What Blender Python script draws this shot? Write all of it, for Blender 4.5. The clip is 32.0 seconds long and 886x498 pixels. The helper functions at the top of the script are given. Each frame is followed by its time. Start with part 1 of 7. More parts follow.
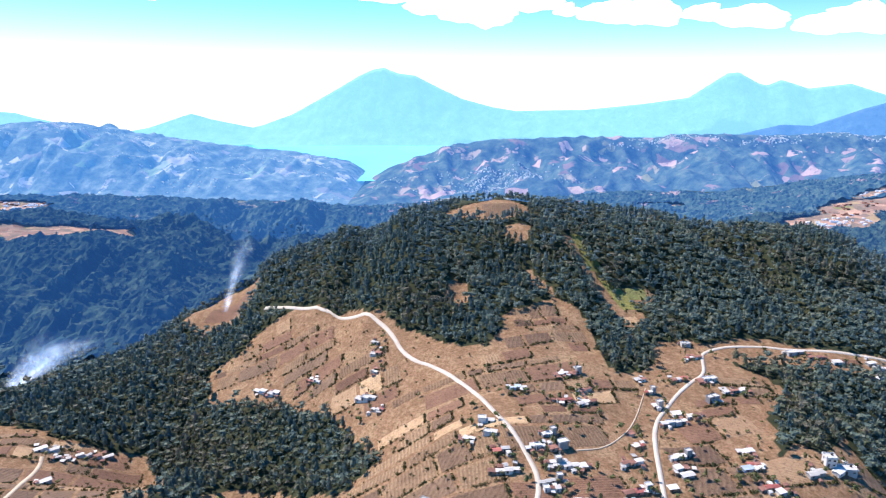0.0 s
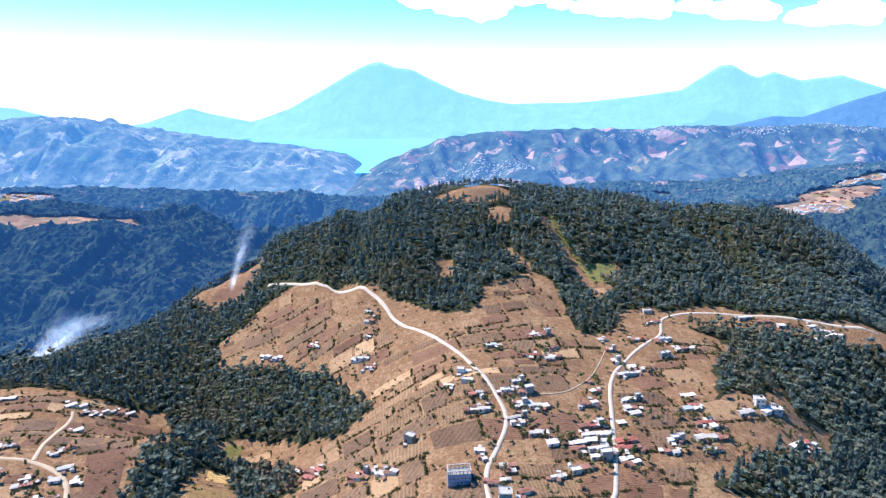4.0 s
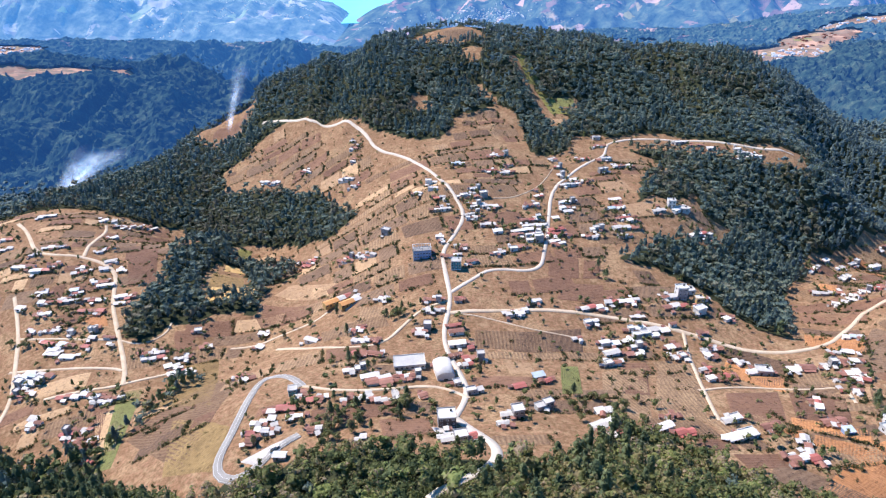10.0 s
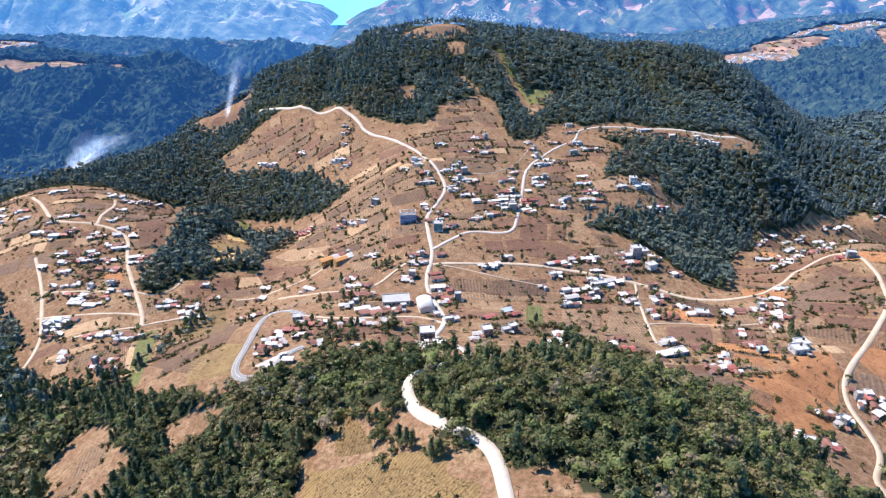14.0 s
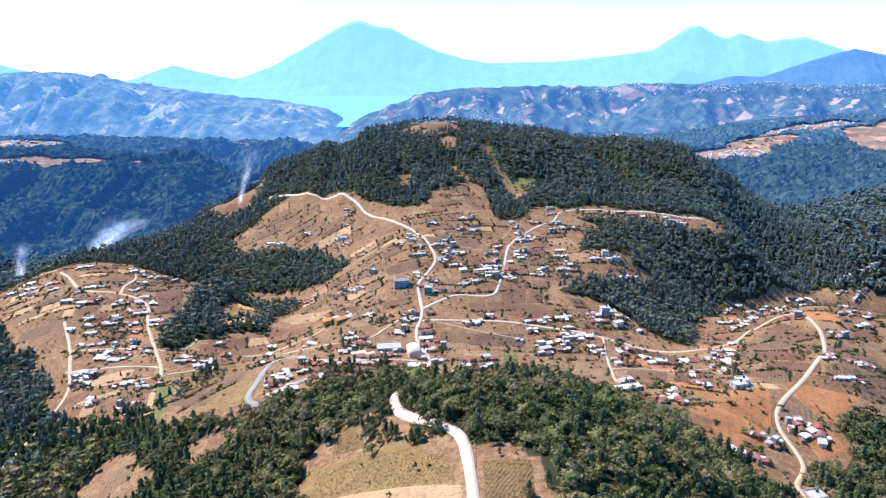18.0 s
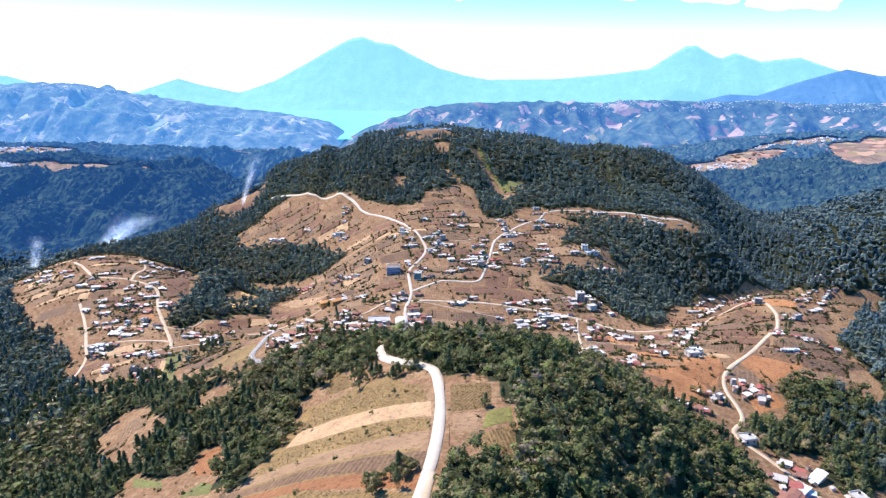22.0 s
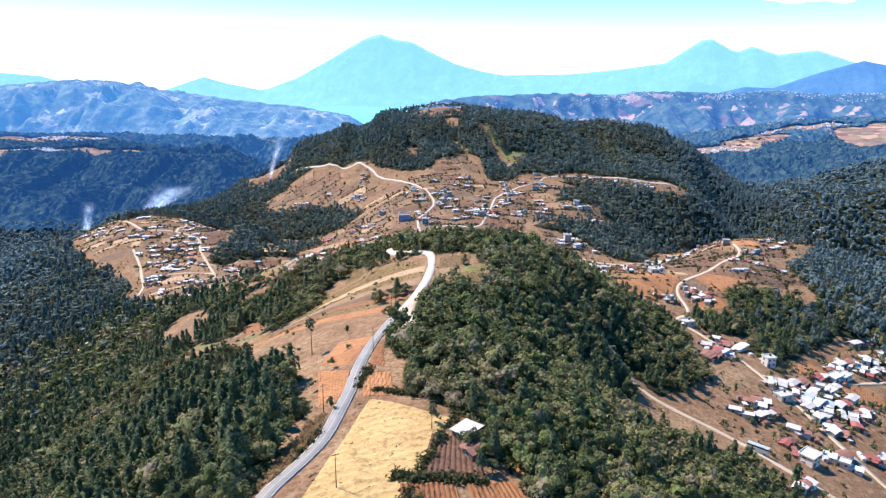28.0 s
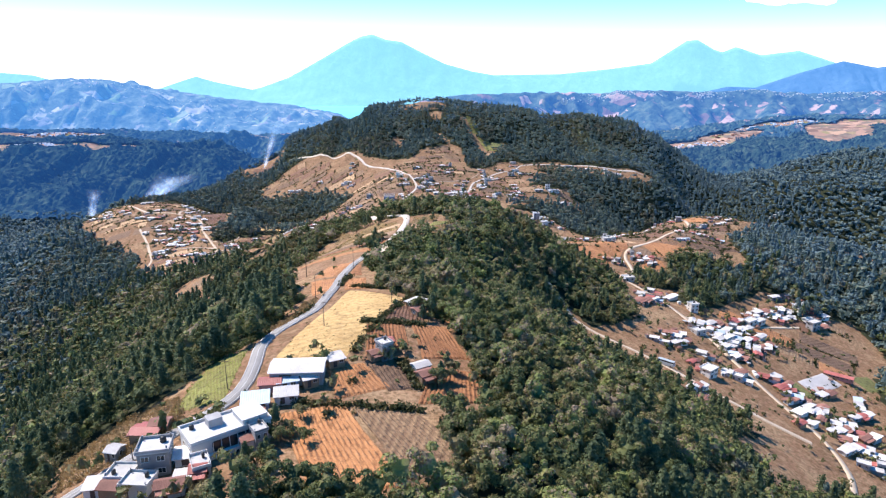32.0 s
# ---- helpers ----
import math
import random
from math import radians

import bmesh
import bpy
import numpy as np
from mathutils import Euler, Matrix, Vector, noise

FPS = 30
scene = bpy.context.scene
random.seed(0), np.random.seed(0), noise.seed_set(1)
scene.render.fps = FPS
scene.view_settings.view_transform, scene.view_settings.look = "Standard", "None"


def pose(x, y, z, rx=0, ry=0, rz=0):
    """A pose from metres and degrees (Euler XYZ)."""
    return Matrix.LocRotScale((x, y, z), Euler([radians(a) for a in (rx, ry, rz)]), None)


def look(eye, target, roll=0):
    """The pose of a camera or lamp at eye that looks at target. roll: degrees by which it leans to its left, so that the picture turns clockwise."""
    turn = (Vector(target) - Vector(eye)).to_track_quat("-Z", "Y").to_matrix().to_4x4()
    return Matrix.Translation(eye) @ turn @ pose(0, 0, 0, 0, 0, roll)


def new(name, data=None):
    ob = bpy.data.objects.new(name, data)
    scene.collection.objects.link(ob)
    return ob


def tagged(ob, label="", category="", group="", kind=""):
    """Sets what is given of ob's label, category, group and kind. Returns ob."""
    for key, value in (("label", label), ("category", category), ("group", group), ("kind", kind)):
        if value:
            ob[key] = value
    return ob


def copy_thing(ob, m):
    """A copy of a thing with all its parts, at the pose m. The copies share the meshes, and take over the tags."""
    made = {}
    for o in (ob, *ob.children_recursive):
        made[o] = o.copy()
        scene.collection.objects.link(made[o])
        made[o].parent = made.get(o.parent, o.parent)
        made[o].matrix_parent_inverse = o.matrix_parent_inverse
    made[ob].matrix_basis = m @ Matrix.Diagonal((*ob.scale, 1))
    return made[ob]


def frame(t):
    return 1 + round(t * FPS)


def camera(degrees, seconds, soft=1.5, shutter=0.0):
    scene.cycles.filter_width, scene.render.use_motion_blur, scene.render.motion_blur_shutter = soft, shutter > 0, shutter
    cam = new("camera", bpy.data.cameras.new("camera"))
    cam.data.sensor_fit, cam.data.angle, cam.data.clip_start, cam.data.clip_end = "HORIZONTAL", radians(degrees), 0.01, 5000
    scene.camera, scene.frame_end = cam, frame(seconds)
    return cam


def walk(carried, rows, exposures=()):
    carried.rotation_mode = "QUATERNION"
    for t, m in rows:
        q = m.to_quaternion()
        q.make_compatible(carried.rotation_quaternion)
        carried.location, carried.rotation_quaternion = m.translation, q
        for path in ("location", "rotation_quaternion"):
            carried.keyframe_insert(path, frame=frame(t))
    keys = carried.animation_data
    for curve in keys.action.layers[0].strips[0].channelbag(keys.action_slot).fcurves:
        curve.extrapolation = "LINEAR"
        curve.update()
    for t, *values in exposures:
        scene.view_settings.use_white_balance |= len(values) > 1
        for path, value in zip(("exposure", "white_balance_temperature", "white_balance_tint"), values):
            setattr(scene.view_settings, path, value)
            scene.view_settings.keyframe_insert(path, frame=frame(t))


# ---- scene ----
# The drone backs away along the ridge: seconds, x, y, z, heading, pitch, roll in degrees.
cam = camera(70.0, 32.0, 1.25)
ROWS = [
    (0, -67.30, 450.45, 245.24, -0.158, -13.970, 0.021),
    (1, -65.19, 437.68, 244.93, -0.141, -13.889, 0.024),
    (2, -62.99, 423.65, 245.07, -0.191, -13.861, 0.053),
    (2.5, -61.79, 416.75, 245.12, -0.297, -13.858, -0.005),
    (4.5, -56.07, 391.35, 245.02, -0.264, -15.436, -0.423),
    (5, -54.04, 385.21, 244.79, -0.196, -17.244, -0.651),
    (5.5, -51.74, 379.11, 244.50, -0.095, -19.227, -0.895),
    (6, -49.24, 372.95, 244.22, 0.022, -21.049, -1.110),
    (6.5, -46.85, 366.44, 244.12, 0.132, -22.865, -1.216),
    (7, -44.75, 359.51, 244.18, 0.221, -24.545, -1.249),
    (7.5, -43.05, 352.19, 244.33, 0.238, -26.175, -1.281),
    (8, -41.77, 344.57, 244.46, 0.145, -26.854, -1.263),
    (8.5, -40.88, 336.80, 244.50, -0.026, -26.918, -1.171),
    (9, -40.26, 329.04, 244.46, -0.223, -27.006, -1.040),
    (10, -39.52, 313.89, 244.44, -0.611, -27.132, -0.777),
    (11, -39.29, 298.94, 244.61, -0.974, -27.123, -0.541),
    (12, -39.43, 283.75, 244.28, -1.345, -26.992, -0.245),
    (13, -39.28, 269.90, 242.85, -1.775, -26.740, 0.005),
    (14, -38.26, 258.02, 241.09, -1.971, -26.634, 0.257),
    (14.5, -37.60, 251.74, 240.58, -1.998, -26.611, 0.343),
    (16.5, -34.50, 221.88, 241.19, -1.680, -23.222, 0.181),
    (17, -33.55, 214.16, 241.00, -1.706, -21.492, 0.091),
    (17.5, -32.55, 206.42, 240.72, -1.777, -19.771, 0.078),
    (18, -31.57, 198.83, 240.44, -1.868, -17.906, 0.111),
    (18.5, -30.64, 191.72, 240.24, -1.959, -16.675, 0.157),
    (19, -29.69, 185.18, 240.02, -2.053, -16.691, 0.207),
    (20, -27.58, 173.67, 238.82, -2.186, -16.640, 0.389),
    (21, -25.38, 163.39, 235.64, -2.129, -16.576, 0.619),
    (22, -23.57, 152.53, 231.27, -1.867, -16.411, 0.725),
    (23, -22.13, 140.03, 227.13, -1.553, -16.256, 0.562),
    (24, -20.52, 126.37, 223.07, -1.160, -16.297, 0.257),
    (25, -18.37, 112.08, 218.58, -0.856, -16.376, 0.053),
    (25.5, -17.24, 104.64, 216.33, -0.801, -16.400, 0.026),
    (27.5, -12.77, 73.38, 207.62, 0.015, -16.360, 0.096),
    (28, -11.57, 65.94, 205.61, -0.014, -16.391, 0.146),
    (29, -9.08, 51.13, 202.09, -0.279, -16.557, 0.201),
    (30, -6.30, 35.10, 200.33, -0.506, -16.598, 0.164),
    (31, -3.14, 17.86, 199.92, -0.607, -16.492, 0.110),
    (32, 0.06, 0.15, 200.02, -0.764, -16.326, 0.215),
]


def drone(x, y, z, heading, pitch, roll):
    h, p = radians(heading), radians(pitch)
    ahead = Vector((-math.sin(h) * math.cos(p), math.cos(h) * math.cos(p), math.sin(p)))
    return look((x, y, z), Vector((x, y, z)) + ahead, roll)


walk(cam, [(t, drone(*row)) for t, *row in ROWS], [(0, 0.86, 6450, 17)])

# ---- light: a high winter sun ahead and to the left, clear hazy sky ----
SUN_AWAY, SUN_HIGH = 58.0, 52.0
world = bpy.data.worlds.new("sky")
scene.world = world
world.use_nodes = True
wn = world.node_tree.nodes
sky = wn.new("ShaderNodeTexSky")
sky.sky_type, sky.sun_disc = "NISHITA", False
sky.sun_elevation, sky.sun_rotation = radians(SUN_HIGH), radians(-SUN_AWAY)
sky.altitude, sky.air_density, sky.dust_density, sky.ozone_density = 2400, 1.0, 0.0, 2.6
hue = wn.new("ShaderNodeHueSaturation")
hue.inputs["Saturation"].default_value, hue.inputs["Value"].default_value = 1.4, 0.95
world.node_tree.links.new(sky.outputs[0], hue.inputs["Color"])
world.node_tree.links.new(hue.outputs[0], wn["Background"].inputs[0])
wn["Background"].inputs[1].default_value = 0.15
sun = new("sun", bpy.data.lights.new("sun", "SUN"))
sun.data.energy, sun.data.angle, sun.data.color = 4.2, radians(0.55), (1.0, 0.94, 0.84)
sun_to = Vector((-math.sin(radians(SUN_AWAY)) * math.cos(radians(SUN_HIGH)),
                 math.cos(radians(SUN_AWAY)) * math.cos(radians(SUN_HIGH)), math.sin(radians(SUN_HIGH))))
sun.matrix_world = look(sun_to * 900 + Vector((0, 500, 0)), (0, 500, 0))

# ---- materials ----


def nodes_of(name):
    m = bpy.data.materials.new(name)
    m.use_nodes = True
    t = m.node_tree
    return m, t, t.nodes["Principled BSDF"]


def noise_node(t, scale, detail=4, where=None, rough=0.6):
    n = t.nodes.new("ShaderNodeTexNoise")
    n.inputs["Scale"].default_value, n.inputs["Detail"].default_value, n.inputs["Roughness"].default_value = scale, detail, rough
    if where:
        t.links.new(where, n.inputs["Vector"])
    return n.outputs["Fac"]


def ramp(t, fac, stops):
    r = t.nodes.new("ShaderNodeValToRGB")
    while len(r.color_ramp.elements) < len(stops):
        r.color_ramp.elements.new(0.5)
    for e, (p, c) in zip(r.color_ramp.elements, stops):
        e.position, e.color = p, (*c, 1)
    t.links.new(fac, r.inputs[0])
    return r.outputs[0]


def blend(t, fac, a, b, kind="MIX"):
    m = t.nodes.new("ShaderNodeMix")
    m.data_type, m.blend_type = "RGBA", kind
    for value, k in ((fac, 0), (a, 6), (b, 7)):
        if isinstance(value, (int, float)):
            m.inputs[k].default_value = value
        elif isinstance(value, tuple):
            m.inputs[k].default_value = (*value, 1)
        else:
            t.links.new(value, m.inputs[k])
    return m.outputs[2]


def math_node(t, op, a, b=0.0):
    m = t.nodes.new("ShaderNodeMath")
    m.operation = op
    for k, v in ((0, a), (1, b)):
        if isinstance(v, (int, float)):
            m.inputs[k].default_value = v
        else:
            t.links.new(v, m.inputs[k])
    return m.outputs[0]


def bump(t, p, fac, strength, distance):
    b = t.nodes.new("ShaderNodeBump")
    b.inputs["Strength"].default_value, b.inputs["Distance"].default_value = strength, distance
    t.links.new(fac, b.inputs["Height"])
    t.links.new(b.outputs[0], p.inputs["Normal"])


def place(t):
    return t.nodes.new("ShaderNodeNewGeometry").outputs["Position"]


def paint(name, dark, light, scale=0.6, rough=0.85, fine=6.0, metal=0.0, vary=0.25, relief=0.03):
    """A weathered surface: broad stains, fine grain and a tone of its own for each object."""
    m, t, p = nodes_of(name)
    at = place(t)
    broad = ramp(t, noise_node(t, scale, 5, at), [(0.3, dark), (0.7, light)])
    grain = noise_node(t, fine, 3, at)
    c = blend(t, 0.35, broad, ramp(t, grain, [(0.25, tuple(v * 0.6 for v in dark)), (0.75, light)]))
    rnd = math_node(t, "FRACT", math_node(t, "ADD", t.nodes.new("ShaderNodeObjectInfo").outputs["Random"], t.nodes.new("ShaderNodeNewGeometry").outputs["Random Per Island"]))
    tone = ramp(t, rnd, [(0.0, (1 - vary,) * 3), (1.0, (1.0, 1.0, 1.0))])
    t.links.new(blend(t, 1.0, c, tone, "MULTIPLY"), p.inputs["Base Color"])
    p.inputs["Roughness"].default_value, p.inputs["Metallic"].default_value = rough, metal
    bump(t, p, grain, 0.5, relief)
    return m


def leaf_paint(name, stops, gloss=0.7, through_=0.32):
    """Foliage: each clump of leaves and each tree its own green; light shines through the leaves."""
    m, t, p = nodes_of(name)
    isl = t.nodes.new("ShaderNodeNewGeometry").outputs["Random Per Island"]
    at = place(t)
    stand = noise_node(t, 0.03, 3, at)
    tree = noise_node(t, 0.2, 2, at)
    mix = math_node(t, "ADD", math_node(t, "MULTIPLY", isl, 0.22), math_node(t, "ADD", math_node(t, "MULTIPLY", stand, 0.5), math_node(t, "MULTIPLY", tree, 0.55)))
    c = ramp(t, mix, stops)
    t.links.new(c, p.inputs["Base Color"])
    p.inputs["Roughness"].default_value = gloss
    p.inputs["Specular IOR Level"].default_value = 0.2
    tr = t.nodes.new("ShaderNodeBsdfTranslucent")
    t.links.new(c, tr.inputs["Color"])
    mx = t.nodes.new("ShaderNodeMixShader")
    mx.inputs[0].default_value = through_
    t.links.new(p.outputs[0], mx.inputs[1])
    t.links.new(tr.outputs[0], mx.inputs[2])
    t.links.new(mx.outputs[0], t.nodes["Material Output"].inputs["Surface"])
    return m


def field_paint(name, soil, crop, row, amount, tilt=0.0, vary=0.42):
    """Tilled or stubbled ground: rows across the plot, clods, patches and dry tufts."""
    m, t, p = nodes_of(name)
    tc = t.nodes.new("ShaderNodeTexCoord").outputs["Object"]
    mp = t.nodes.new("ShaderNodeMapping")
    mp.inputs["Rotation"].default_value = (0, 0, radians(tilt))
    t.links.new(tc, mp.inputs[0])
    w = t.nodes.new("ShaderNodeTexWave")
    w.bands_direction = "X"
    w.inputs["Scale"].default_value = 0.314 / row
    w.inputs["Distortion"].default_value, w.inputs["Detail"].default_value, w.inputs["Detail Scale"].default_value = 2.2, 2, 0.4
    t.links.new(mp.outputs[0], w.inputs["Vector"])
    at = place(t)
    tuft = noise_node(t, 0.9, 4, at, 0.75)
    patch = noise_node(t, 0.09, 4, at)
    rows = math_node(t, "MULTIPLY", w.outputs["Fac"], amount)
    k = math_node(t, "ADD", rows, math_node(t, "MULTIPLY", math_node(t, "SUBTRACT", tuft, 0.5), 2.6))
    c = blend(t, k, soil, crop)
    c = blend(t, 0.35, c, ramp(t, patch, [(0.3, tuple(v * 0.55 for v in soil)), (0.7, crop)]))
    weeds = noise_node(t, 0.55, 5, at, 0.7)
    c = blend(t, ramp(t, weeds, [(0.52, (0, 0, 0)), (0.64, (0.7, 0.7, 0.7))]), c, tuple(v * 0.42 for v in soil))
    rnd = t.nodes.new("ShaderNodeObjectInfo").outputs["Random"]
    c = blend(t, 1.0, c, ramp(t, rnd, [(0.0, (1 - vary, 1 - vary * 1.1, 1 - vary * 1.1)), (1.0, (1.0, 1.0, 1.0))]), "MULTIPLY")
    t.links.new(c, p.inputs["Base Color"])
    p.inputs["Roughness"].default_value = 0.95
    bump(t, p, k, 0.8, 0.35)
    return m


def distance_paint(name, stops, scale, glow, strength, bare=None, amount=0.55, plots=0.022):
    """Slopes some kilometres off, haze imitated by an even emission; bare: the colours of cleared plots among the
    woods.
    """
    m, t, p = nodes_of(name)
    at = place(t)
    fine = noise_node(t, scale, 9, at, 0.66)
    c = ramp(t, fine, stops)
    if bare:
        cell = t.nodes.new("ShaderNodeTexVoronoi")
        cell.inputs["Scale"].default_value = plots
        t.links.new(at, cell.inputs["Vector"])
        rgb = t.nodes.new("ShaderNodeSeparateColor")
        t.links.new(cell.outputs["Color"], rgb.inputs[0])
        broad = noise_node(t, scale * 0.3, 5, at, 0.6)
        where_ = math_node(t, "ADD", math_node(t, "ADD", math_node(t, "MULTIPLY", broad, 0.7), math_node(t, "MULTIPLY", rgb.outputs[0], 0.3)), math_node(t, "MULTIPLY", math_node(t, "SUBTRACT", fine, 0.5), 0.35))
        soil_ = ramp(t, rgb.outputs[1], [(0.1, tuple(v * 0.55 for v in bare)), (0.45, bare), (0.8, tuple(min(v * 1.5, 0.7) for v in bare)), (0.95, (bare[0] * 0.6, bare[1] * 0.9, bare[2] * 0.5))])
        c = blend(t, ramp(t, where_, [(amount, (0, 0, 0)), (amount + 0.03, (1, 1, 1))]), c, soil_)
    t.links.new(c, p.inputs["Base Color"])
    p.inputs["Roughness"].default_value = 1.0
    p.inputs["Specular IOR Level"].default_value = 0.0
    # Stands in for haze: every face gives off the same tint.
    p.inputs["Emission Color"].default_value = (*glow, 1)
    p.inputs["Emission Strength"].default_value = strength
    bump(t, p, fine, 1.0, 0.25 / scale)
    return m


